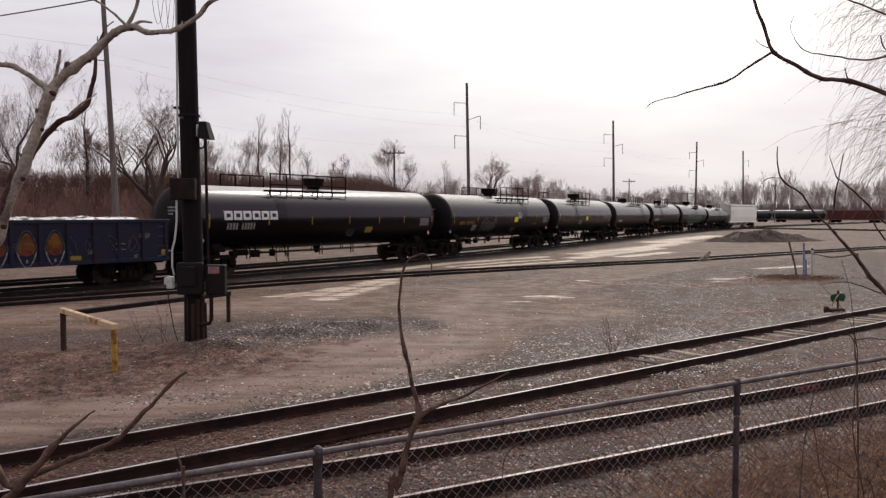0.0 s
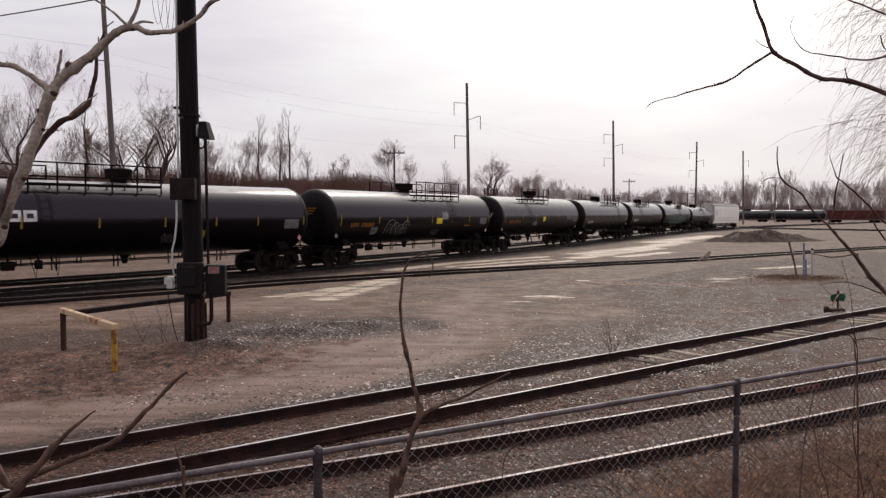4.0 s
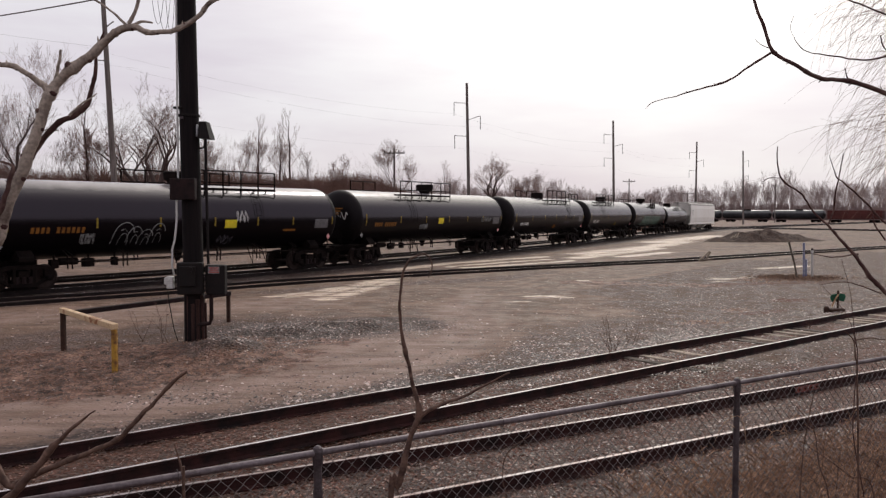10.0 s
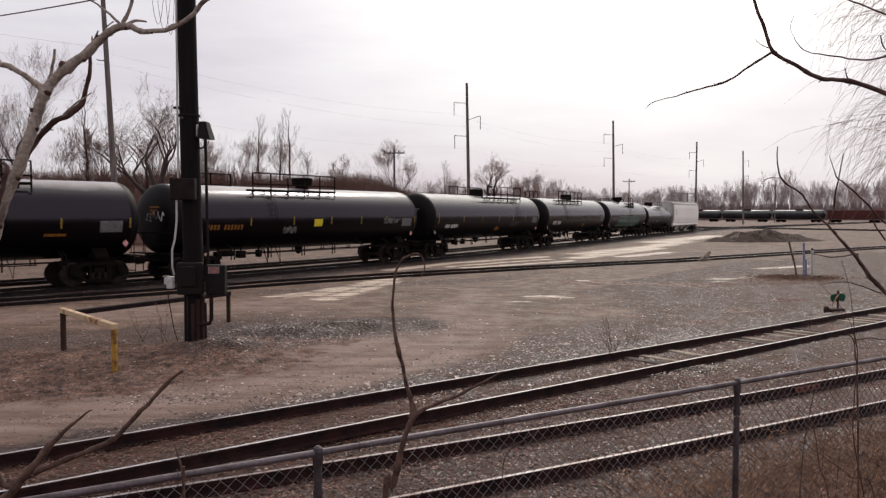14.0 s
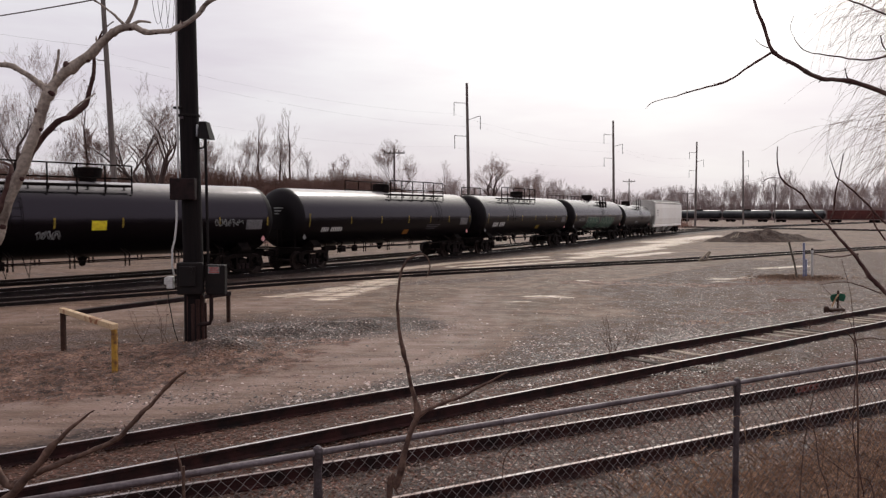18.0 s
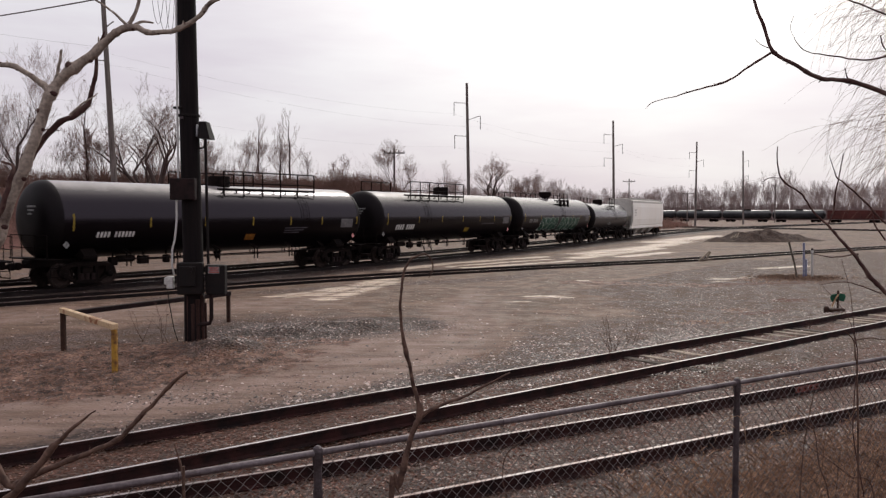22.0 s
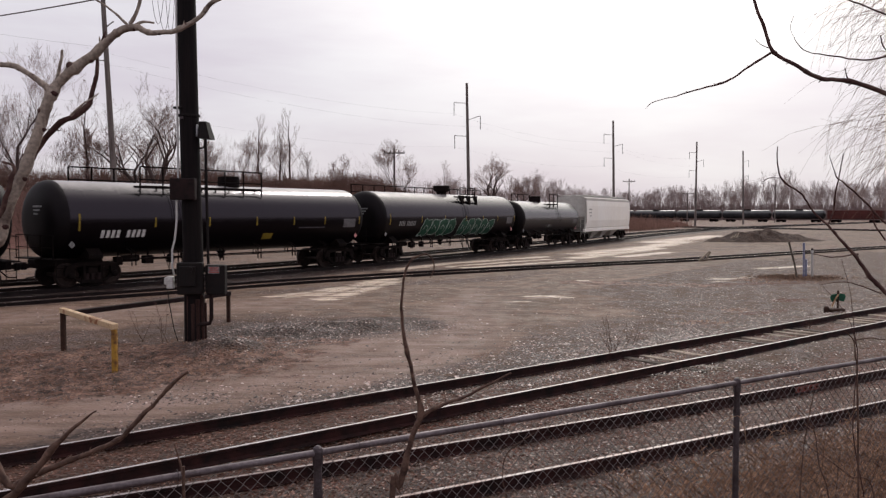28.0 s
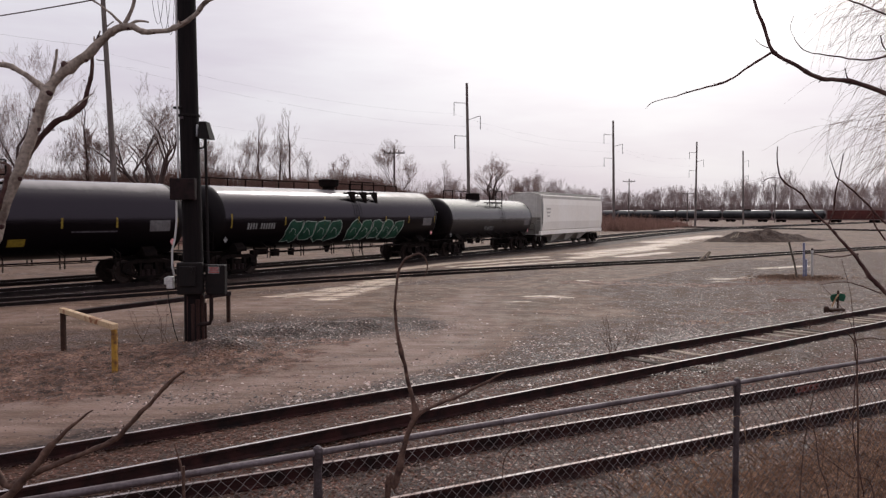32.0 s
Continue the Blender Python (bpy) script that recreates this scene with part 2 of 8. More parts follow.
LEAF = material("dead_leaf", (0.13, 0.07, 0.054), 0.6, spec=0.25, second=(0.06, 0.03, 0.023), scale=1.5, fine=50, bump=0, random_value=2.4, island=True, skew=5.0)
FAR_BRUSH = material("far_red_brush", (0.34, 0.205, 0.165), 0.9, second=(0.22, 0.13, 0.1), scale=0.4, fine=3, bump=0)
DEAD_WEED = material("dead_weed_stems", (0.3, 0.205, 0.15), 0.85, second=(0.13, 0.085, 0.062), scale=1.2, fine=9, bump=0, random_value=0.4, island=True)
STRAW = material("dry_grass", (0.42, 0.27, 0.18), 0.8, second=(0.2, 0.115, 0.075), scale=2, fine=20, bump=0, random_value=0.4, island=True)
SPOIL = material("dark_soil", (0.038, 0.026, 0.022), 0.95, second=(0.085, 0.058, 0.046), scale=2, fine=14, bump=0.8, distance=0.05)
FAR_RED = material("far_rust_red", (0.1, 0.03, 0.026), 0.8, second=(0.06, 0.022, 0.02), scale=0.4, fine=4, bump=0)
# Grey lifted for haze; the belly is dulled as on near tanks.
FAR_CAR = material("far_car_grey", (0.04, 0.041, 0.044), 0.4, spec=0.8, second=(0.015, 0.015, 0.018), scale=0.4, fine=4, bump=0)
tank_shading(FAR_CAR, 3.0, (0.15, 0.9), 0.6)
BLUE_PIPE = material("blue_plastic", (0.1, 0.12, 0.26), 0.5, second=(0.3, 0.3, 0.34), scale=6, fine=40, bump=0)
GREEN_TARGET = material("green_target", (0.008, 0.085, 0.045), 0.45, second=(0.008, 0.05, 0.03), scale=6, fine=40, bump=0)


# ---------------------------------------------------------------- mesh helpers
class Acc:
    """Collects vertices and faces of one part."""

    def __init__(self):
        self.v, self.f, self.m = [], [], []

    def add(self, verts, faces, mi=0):
        o = len(self.v)
        self.v.extend(tuple(p) for p in verts)
        self.f.extend(tuple(i + o for i in f) for f in faces)
        self.m.extend([mi] * len(faces))
        return self

    def box(self, c, s, m=None, mi=0):
        x, y, z = (a / 2 for a in s)
        pts = [Vector((i * x, j * y, k * z)) for i in (-1, 1) for j in (-1, 1) for k in (-1, 1)]
        if m is not None:
            pts = [m @ p for p in pts]
        pts = [p + Vector(c) for p in pts]
        return self.add(pts, [(0, 1, 3, 2), (4, 6, 7, 5), (0, 4, 5, 1), (2, 3, 7, 6), (0, 2, 6, 4), (1, 5, 7, 3)], mi)

    def bbox(self, c, s, b, m=None, mi=0):
        """A box with its edges bevelled by b."""
        bm = bmesh.new()
        bmesh.ops.create_cube(bm, size=1.0)
        bmesh.ops.scale(bm, vec=s, verts=bm.verts)
        bmesh.ops.bevel(bm, geom=bm.edges[:], offset=b, segments=1, affect="EDGES")
        bm.verts.index_update()
        pts = [(m @ v.co if m is not None else v.co) + Vector(c) for v in bm.verts]
        fs = [tuple(v.index for v in f.verts) for f in bm.faces]
        bm.free()
        return self.add(pts, fs, mi)

    def tube(self, pts, r, n=8, caps=True, mi=0):
        """A tube through pts; r a number or one for each point."""
        pts = [Vector(p) for p in pts]
        rs = list(r) if hasattr(r, "__len__") else [r] * len(pts)
        verts, faces = [], []
        ref = None
        for i, p in enumerate(pts):
            d = pts[min(i + 1, len(pts) - 1)] - pts[max(i - 1, 0)]
            d = d.normalized() if d.length > 1e-9 else Vector((0, 0, 1))
            if ref is None:
                ref = Vector((0, 0, 1)) if abs(d.z) < 0.9 else Vector((1, 0, 0))
            a = d.cross(ref)
            a = a.normalized() if a.length > 1e-6 else d.orthogonal().normalized()
            b = d.cross(a)
            ref = a.cross(d)
            for k in range(n):
                t = 2 * math.pi * k / n
                verts.append(p + a * (math.cos(t) * rs[i]) + b * (math.sin(t) * rs[i]))
        for i in range(len(pts) - 1):
            for k in range(n):
                q = (k + 1) % n
                faces.append((i * n + k, i * n + q, (i + 1) * n + q, (i + 1) * n + k))
        if caps:
            faces.append(tuple(range(n))[::-1])
            faces.append(tuple((len(pts) - 1) * n + k for k in range(n)))
        return self.add(verts, faces, mi)

    def lathe(self, prof, n=32, axis="x", c=(0, 0, 0), mi=0):
        """Turns (along, radius) pairs round an axis."""
        verts, faces = [], []
        for a, r in prof:
            for k in range(n):
                t = 2 * math.pi * k / n
                u, w = r * math.cos(t), r * math.sin(t)
                q = {"x": (a, u, w), "y": (u, a, w), "z": (u, w, a)}[axis]
                verts.append(Vector(q) + Vector(c))
        for i in range(len(prof) - 1):
            for k in range(n):
                q = (k + 1) % n
                faces.append((i * n + k, i * n + q, (i + 1) * n + q, (i + 1) * n + k))
        faces.append(tuple(range(n))[::-1])
        faces.append(tuple((len(prof) - 1) * n + k for k in range(n)))
        return self.add(verts, faces, mi)

    def prism(self, poly, axis, lo, hi, mi=0):
        """A polygon (two coordinates a point) drawn out along an axis."""
        n = len(poly)

        def put(p, w):
            return {"x": (w, p[0], p[1]), "y": (p[0], w, p[1]), "z": (p[0], p[1], w)}[axis]
        verts = [put(p, lo) for p in poly] + [put(p, hi) for p in poly]
        faces = [tuple(range(n)), tuple(range(2 * n - 1, n - 1, -1))]
        faces += [(i, (i + 1) % n, (i + 1) % n + n, i + n) for i in range(n)]
        return self.add(verts, faces, mi)

    def mesh(self, name, mats, smooth=False):
        me = bpy.data.meshes.new(name)
        me.from_pydata(self.v, [], self.f)
        for mt in (mats if isinstance(mats, (list, tuple)) else [mats]):
            me.materials.append(mt)
        if any(self.m):
            me.polygons.foreach_set("material_index", self.m)
        bm = bmesh.new()
        bm.from_mesh(me)
        bmesh.ops.recalc_face_normals(bm, faces=bm.faces)
        bm.to_mesh(me)
        bm.free()
        if smooth:
            me.polygons.foreach_set("use_smooth", [True] * len(me.polygons))
            me.set_sharp_from_angle(angle=radians(40))
        me.update()
        return me


MESHES = {}


def part(name, acc, mat, parent=None, label="", at=None, smooth=False, kind=""):
    """Links one part; acc is an Acc, or a mesh already made."""
    me = acc if isinstance(acc, bpy.types.Mesh) else acc.mesh(name, mat, smooth)
    ob = new(name, me)
    ob.parent = parent
    if at is not None:
        ob.matrix_basis = at
    return tagged(ob, label, kind=kind)


def cached(key, make):
    if key not in MESHES:
        MESHES[key] = make()
    return MESHES[key]


def thing(name, label, category, group="", kind="", at=None):
    ob = new(name)
    ob.empty_display_size = 0.3
    if at is not None:
        ob.matrix_basis = at
    return tagged(ob, label, category, group, kind)


def smoothstep(a, b, x):
    t = np.clip((x - a) / (b - a), 0, 1)
    return t * t * (3 - 2 * t)


# ---------------------------------------------------------------- the lines of the tracks
RAIL_Z = 0.156          # top of the rails of the train's track


def heading(s):
    s = max(-45.0, min(125.0, s)) / 100
    return radians(31.1756) - 0.3536 * s + 0.4829 * s * s - 0.0778 * s ** 3


STEP = 0.5
MAIN = {}
px, py = 0.0, 51.8394
for i in range(0, 900):
    MAIN[i] = (px, py)
    h0 = heading((i + 0.5) * STEP)
    px, py = px + math.sin(h0) * STEP, py + math.cos(h0) * STEP
px, py = 0.0, 51.8394
for i in range(0, -321, -1):
    MAIN[i] = (px, py)
    h0 = heading((i - 0.5) * STEP)
    px, py = px - math.sin(h0) * STEP, py - math.cos(h0) * STEP


def main_line(s):
    i = math.floor(s / STEP)
    a, b, t = MAIN[i], MAIN[i + 1], s / STEP - i
    return a[0] + (b[0] - a[0]) * t, a[1] + (b[1] - a[1]) * t


def travel(t):
    """Metres that the train has rolled since the start."""
    t = t / 32
    return 90.836 * t - 12.138 * t ** 2 + 20.434 * t ** 3 + 7.357 * t ** 4 - 14.212 * t ** 5


def pole_heap(x, y):
    """The low heap of dark gravel beside the foot of the lamp pole, from 0 to 1."""
    near = np.exp(-((x + 5.1) / 0.9) ** 2 - ((y - 18.0) / 0.75) ** 2)
    tail = 0.85 * np.exp(-((x + 3.3) / 1.9) ** 4 - ((y - 21.0 - 0.32 * (x + 3.3)) / 0.75) ** 2)
    return np.maximum(near, tail * (0.62 + 0.38 * np.sin(2.1 * x + 1.3 * y) * np.sin(1.7 * x - 2.9 * y + 1)))


def ground_z(x, y):
    """The yard: near tracks a little lower, a scrub bank beyond the train on one side."""
    w = y - 0.72 * x
    front = np.abs(y - (9.56 + 0.536 * x + 0.0034 * x * x)) * 0.88
    return -0.24 + 0.22 * smoothstep(17.0, 33.0, w) + 0.3 * pole_heap(x, y) - 0.08 * (1 - smoothstep(1.2, 2.4, front))


def past_near_track(x, y):
    """0 up to the far rail of the near track, 1 beyond its ballast."""
    return smoothstep(0.75, 1.25, (y - (13.06 + 0.767 * x + 0.0007 * x * x)) * 0.793)


# ---------------------------------------------------------------- ground
def blob(x, y, cx, cy, rx, ry, turn=0.0, soft=0.35):
    a = radians(turn)
    u = ((x - cx) * math.cos(a) + (y - cy) * math.sin(a)) / rx
    v = (-(x - cx) * math.sin(a) + (y - cy) * math.cos(a)) / ry
    return 1 - smoothstep(1 - soft, 1 + soft, np.sqrt(u * u + v * v))


def strip(x, y, pts, width, soft=0.4):
    """How far (x, y) lies within a band round a line of points."""
    best = np.full(np.shape(x), 1e9)
    for (ax, ay), (bx, by) in zip(pts[:-1], pts[1:]):
        dx, dy = bx - ax, by - ay
        t = np.clip(((x - ax) * dx + (y - ay) * dy) / (dx * dx + dy * dy), 0, 1)
        best = np.minimum(best, np.hypot(x - ax - dx * t, y - ay - dy * t))
    return 1 - smoothstep(width * (1 - soft), width * (1 + soft), best)


ROAD_LINE = [(-16.0, 6.0), (-9.0, 10.2), (-4.9, 13.4), (-2.6, 15.9), (-0.4, 19.2), (1.3, 24.0), (2.4, 29.5), (6.0, 36.0), (14, 46), (32, 70)]


def road_mask(x, y):
    """Bare packed dirt: the road, the strip by the siding and the ground round the train."""
    m = np.maximum(strip(x, y, ROAD_LINE, 2.2), blob(x, y, 1.0, 27, 5.5, 7, 0) * 0.8)
    m = np.maximum(m, strip(x, y, [(-24, 13), (-15, 20.5), (-9, 24.5), (-3, 27.5), (2, 31)], 3.0, 0.5) * 0.95)
    m = np.maximum(m, smoothstep(31, 37, y - 0.72 * x) * 0.62)
    return m * (1 - blob(x, y, -3.2, 21.0, 4.0, 1.7, 15))


# wet streaks, coloured pale for their sky sheen: fans of mud by the siding and along the train's track, small puddles
STREAKS = [([(-6.2, 27.8), (-4.9, 29.8), (-4.0, 31.6)], 0.28), ([(-4.7, 28.6), (-3.4, 32.4), (-2.1, 36.7)], 0.42), ([(-4.2, 27.2), (-3.0, 30.7), (-2.1, 34.3)], 0.36),
           ([(-5.6, 27.6), (-3.8, 30.9), (-2.5, 34.6)], 0.25), ([(-2.8, 41.1), (0.5, 46.7), (6.9, 53.4)], 0.5), ([(1.4, 42.8), (5.7, 46.7), (8.1, 49.0)], 0.4),
           ([(0.4, 43.6), (3.5, 47.2), (7.0, 50.6)], 0.3), ([(9.0, 52.0), (13.8, 59.6), (18.2, 66.3)], 0.8), ([(10.3, 57.1), (18.6, 69.6), (25.6, 82.1)], 1.1),
           ([(12.3, 53.4), (17.3, 59.6)], 0.6), ([(17.5, 42.3), (20.8, 44.6)], 0.35), ([(22.0, 80.0), (36.0, 103.0)], 1.6)]
PUDDLES = [(3.8, 28.9, 0.75, 0.3, 15), (4.5, 28.6, 0.4, 0.18, 10), (13.3, 36.4, 1.0, 0.42, 20), (14.6, 37.3, 0.7, 0.25, 20), (6.3, 34.8, 0.3, 0.25, 0), (12.6, 35.2, 0.5, 0.16, 15), (2.6, 27.2, 0.5, 0.1, 10)]
# brown soil with dead weeds in it
BROWN = [([(5.9, 34.0), (8.5, 33.6), (11.4, 33.5)], 0.8), ([(7.2, 22.7), (8.1, 22.95)], 0.45), ([(9.6, 25.6), (10.1, 25.7)], 0.5), ([(14.2, 36.3), (16.5, 36.6), (19.0, 37.6)], 0.8),
         ([(-5.4, 19.3), (-4.2, 19.0), (-2.6, 19.3)], 0.5), ([(-5.6, 16.8), (-4.2, 17.2), (-3.4, 17.9)], 0.4)]


def lumps(x, y):
    """Uneven ground: broad swells, clods and wheel ruts along the dirt road."""
    road = road_mask(x, y)
    flat = np.stack([x.ravel(), y.ravel()], 1)
    swell = np.array([noise.noise((px * 0.55, py * 0.55, 0.0)) * 0.02 if py < 130 else 0.0 for px, py in flat]).reshape(x.shape)
    clod = np.array([noise.noise((px * 2.3, py * 2.3, 5.0)) * 0.014 + noise.noise((px * 6.1, py * 6.1, 8.0)) * 0.013 if 6 < py < 70 else 0.0 for px, py in flat]).reshape(x.shape)
    rut = np.zeros(x.shape)
    for off in (-1.5, -0.75, 0.1, 0.85, 1.6):
        line = [(ax + off * 0.62, ay - off * 0.75) for ax, ay in ROAD_LINE[1:]]
        rut += strip(x, y, line, 0.14, 0.9)
    litter = blob(x, y, -8.0, 15.6, 5.0, 2.6, 25)
    return swell * (1 - 0.6 * road) + clod * (0.12 + 0.88 * (1 - road) + 2.4 * litter) - 0.008 * np.clip(rut, 0, 1)


def make_ground():
    # rings round the eye: fine in the yard ahead, coarse elsewhere, one sheet to the horizon
    angles = np.concatenate([np.linspace(-36, 36, 361), np.linspace(36, 324, 59)[1:-1]])
    radii = np.concatenate([[0.0, 0.4, 1.0], np.geomspace(2.0, 7.0, 24)[:-1], np.geomspace(7.0, 60.0, 330)[:-1], np.geomspace(60.0, 140.0, 70), np.geomspace(140, 4500, 42)[1:]])
    a, r = np.meshgrid(np.radians(angles), radii)
    x, y = r * np.sin(a), r * np.cos(a)
    z = ground_z(x, y) + lumps(x, y)
    n_a, n_r = len(angles), len(radii)
    verts = np.stack([x.ravel(), y.ravel(), z.ravel()], 1).tolist()
    faces = [(j * n_a + i, j * n_a + (i + 1) % n_a, (j + 1) * n_a + (i + 1) % n_a, (j + 1) * n_a + i)
             for j in range(1, n_r - 1) for i in range(n_a)]
    faces += [(0, n_a + (i + 1) % n_a, n_a + i) for i in range(n_a)]
    me = bpy.data.meshes.new("ground")
    me.from_pydata(verts, [], faces)
    me.polygons.foreach_set("use_smooth", [True] * len(me.polygons))
    xf, yf = x.ravel(), y.ravel()
    road = road_mask(xf, yf)
    mud = np.zeros(xf.shape)
    for pts, width in STREAKS:
        mud = np.maximum(mud, strip(xf, yf, pts, width * 1.2, 0.85) * 0.7)
    for row in PUDDLES:
        mud = np.maximum(mud, blob(xf, yf, *row, 0.8) * 0.66)
    litter = blob(xf, yf, -8.0, 15.6, 5.0, 2.6, 25) * (1 - np.clip(2 * pole_heap(xf, yf), 0, 1))
    close = strip(xf, yf, [(-8, 6), (0, 11.0), (9, 17.0), (30, 31)], 3.6, 0.25) * 0.85
    close = np.maximum(close, strip(xf, yf, [(-8, 2), (0, 6.8), (12, 13.5), (30, 23)], 3.4, 0.3))
    corner = blob(xf, yf, 5.6, 9.4, 2.8, 1.5, 28, 0.5)
    close = close * (1 - corner) * (1 - past_near_track(xf, yf))
    litter = np.maximum(litter, corner)
    for pts, width in BROWN:
        litter = np.maximum(litter, strip(xf, yf, pts, width, 0.7) * 0.8)
    far = np.maximum(smoothstep(130, 200, yf) * 0.55, blob(xf, yf, 52, 185, 12, 34, -15))
    col = np.stack([road, mud, np.maximum(litter, far), close], 1)
    at = me.color_attributes.new("soil", "FLOAT_COLOR", "POINT")
    at.data.foreach_set("color", col.ravel().astype(np.float32))

    # darker ground along the train's track, damp red soil by the switch, wheel tracks, wet mud
    line = [(MAIN[i][0] + 1.2 * math.cos(heading(i * STEP)), MAIN[i][1] - 1.2 * math.sin(heading(i * STEP))) for i in range(-120, 300, 20)]
    dark_ground = strip(xf, yf, line, 1.9, 0.45) * 0.9
    # Dark gravel by the pole, tinted deeper for its shaded near side.
    dark_ground = np.maximum(dark_ground, pole_heap(xf, yf))
    dark_ground = np.maximum(dark_ground, strip(xf, yf, [(-5.4, 20.6), (-3.4, 20.6), (-1.2, 22.2)], 1.25, 0.6) * 0.9)
    edge = (yf - (13.06 + 0.767 * xf + 0.0007 * xf * xf)) * 0.793
    verge = smoothstep(0.5, 0.9, edge) * (1 - smoothstep(1.1, 2.7, edge)) * (1 - smoothstep(1.0, 6.0, xf))
    dark_ground = np.maximum(dark_ground, verge * 0.85)
    red = np.maximum(blob(xf, yf, 10.6, 25.3, 1.2, 0.35, 30), np.maximum(blob(xf, yf, 12.9, 28.6, 0.8, 0.45, 30), blob(xf, yf, 14.5, 34.6, 3.5, 0.5, 15) * 0.8))
    track = np.zeros(xf.shape)
    for off in (-1.5, -0.75, 0.1, 0.85, 1.6):
        track = np.maximum(track, strip(xf, yf, [(ax + off * 0.62, ay - off * 0.75) for ax, ay in ROAD_LINE[1:]], 0.2, 0.9))
    puddle = np.zeros(xf.shape)
    for row in PUDDLES:
        puddle = np.maximum(puddle, blob(xf, yf, *row, 0.6))
    col = np.stack([dark_ground, red, track, np.maximum(puddle, mud * 0.5)], 1)
    at = me.color_attributes.new("bed", "FLOAT_COLOR", "POINT")
    at.data.foreach_set("color", col.ravel().astype(np.float32))

    # pale dust packed by wheels along the road
    pale_mask = np.zeros(xf.shape)
    for off, width in ((-1.2, 0.7), (0.3, 0.8), (1.5, 0.45)):
        pale_mask = np.maximum(pale_mask, strip(xf, yf, [(ax + off * 0.62, ay - off * 0.75) for ax, ay in ROAD_LINE[:7]], width, 0.8))
    pale_mask = np.maximum(pale_mask * (1 - smoothstep(0.0, 3.0, xf)), 0.8 * strip(xf, yf, [(-24, 14.5), (-15, 21.3), (-8, 24.4), (-5, 26.2)], 1.3, 0.8))
    pale_mask = pale_mask * (1 - verge)
    at = me.color_attributes.new("wear", "FLOAT_COLOR", "POINT")
    at.data.foreach_set("color", np.stack([pale_mask, pale_mask, pale_mask, pale_mask * 0 + 1], 1).ravel().astype(np.float32))

    mat = bpy.data.materials.new("yard_ground")
    mat.use_nodes = True
    n, l = mat.node_tree.nodes, mat.node_tree.links
    b = n["Principled BSDF"]
    co = n.new("ShaderNodeTexCoord")
    vc = n.new("ShaderNodeVertexColor")
    vc.layer_name = "soil"
    sep = n.new("ShaderNodeSeparateColor")
    l.new(vc.outputs["Color"], sep.inputs["Color"])

    def noise_tex(scale, detail=5, rough=0.6):
        t = n.new("ShaderNodeTexNoise")
        t.inputs["Scale"].default_value, t.inputs["Detail"].default_value, t.inputs["Roughness"].default_value = scale, detail, rough
        l.new(co.outputs["Object"], t.inputs["Vector"])
        return t

    def cells(scale):
        t = n.new("ShaderNodeTexVoronoi")
        t.inputs["Scale"].default_value = scale
        l.new(co.outputs["Object"], t.inputs["Vector"])
        s = n.new("ShaderNodeSeparateColor")
        l.new(t.outputs["Color"], s.inputs["Color"])
        return t, s

    def ranged(sock, lo, hi, a=0.0, c=1.0):
        t = n.new("ShaderNodeMapRange")
        t.inputs["From Min"].default_value, t.inputs["From Max"].default_value = lo, hi
        t.inputs["To Min"].default_value, t.inputs["To Max"].default_value = a, c
        l.new(sock, t.inputs["Value"])
        return t.outputs["Result"]

    def mixed(fac, a, c):
        t = n.new("ShaderNodeMix")
        t.data_type = "RGBA"
        l.new(fac, t.inputs["Factor"])
        for key, val in (("A", a), ("B", c)):
            if isinstance(val, tuple):
                t.inputs[key].default_value = (*val, 1)
            else:
                l.new(val, t.inputs[key])
        return t.outputs["Result"]

    def product(a, c):
        t = n.new("ShaderNodeMath")
        t.operation = "MULTIPLY"
        l.new(a, t.inputs[0])
        l.new(c, t.inputs[1])
        return t.outputs["Value"]

    def ragged(sock, tex, amount=0.7):
        """A mask broken up by noise at its rim."""
        t = n.new("ShaderNodeMath")
        t.operation = "MULTIPLY_ADD"
        l.new(ranged(tex.outputs["Fac"], 0.3, 0.7, -amount, amount), t.inputs[0])
        t.inputs[1].default_value = 0.5
        l.new(sock, t.inputs[2])
        return ranged(t.outputs["Value"], 0.35, 0.65)

    patch, mid, fine = noise_tex(0.35), noise_tex(1.6), noise_tex(9)
    clump = noise_tex(3.4, 4, 0.65)
    stone, stone_value = cells(16)
    pebble, pebble_value = cells(34)
    streak_map = n.new("ShaderNodeMapping")
    streak_map.inputs["Rotation"].default_value = (0, 0, radians(-55))
    streak_map.inputs["Scale"].default_value = (0.45, 3.4, 1)
    l.new(co.outputs["Object"], streak_map.inputs["Vector"])
    streak = noise_tex(0.9, 6, 0.65)
    l.new(streak_map.outputs["Vector"], streak.inputs["Vector"])
    thin_map = n.new("ShaderNodeMapping")
    thin_map.inputs["Rotation"].default_value = (0, 0, radians(-58))
    thin_map.inputs["Scale"].default_value = (0.35, 5.5, 1)
    l.new(co.outputs["Object"], thin_map.inputs["Vector"])
    thin = noise_tex(0.8, 5, 0.6)
    l.new(thin_map.outputs["Vector"], thin.inputs["Vector"])
    # stony parts: dark gaps, single pale stones, brown soil showing in clumps
    grit = mixed(ranged(stone_value.outputs["Red"], 0.15, 1.0), (0.02, 0.0115, 0.01), (0.115, 0.074, 0.066))
    grit = mixed(ranged(pebble_value.outputs["Red"], 0.62, 0.98), grit, (0.22, 0.155, 0.14))
    gravel = mixed(ranged(clump.outputs["Fac"], 0.46, 0.64, 0.0, 0.85), grit, (0.05, 0.031, 0.023))
    gravel = mixed(ranged(mid.outputs["Fac"], 0.46, 0.66, 0.0, 0.75), gravel, (0.098, 0.064, 0.045))
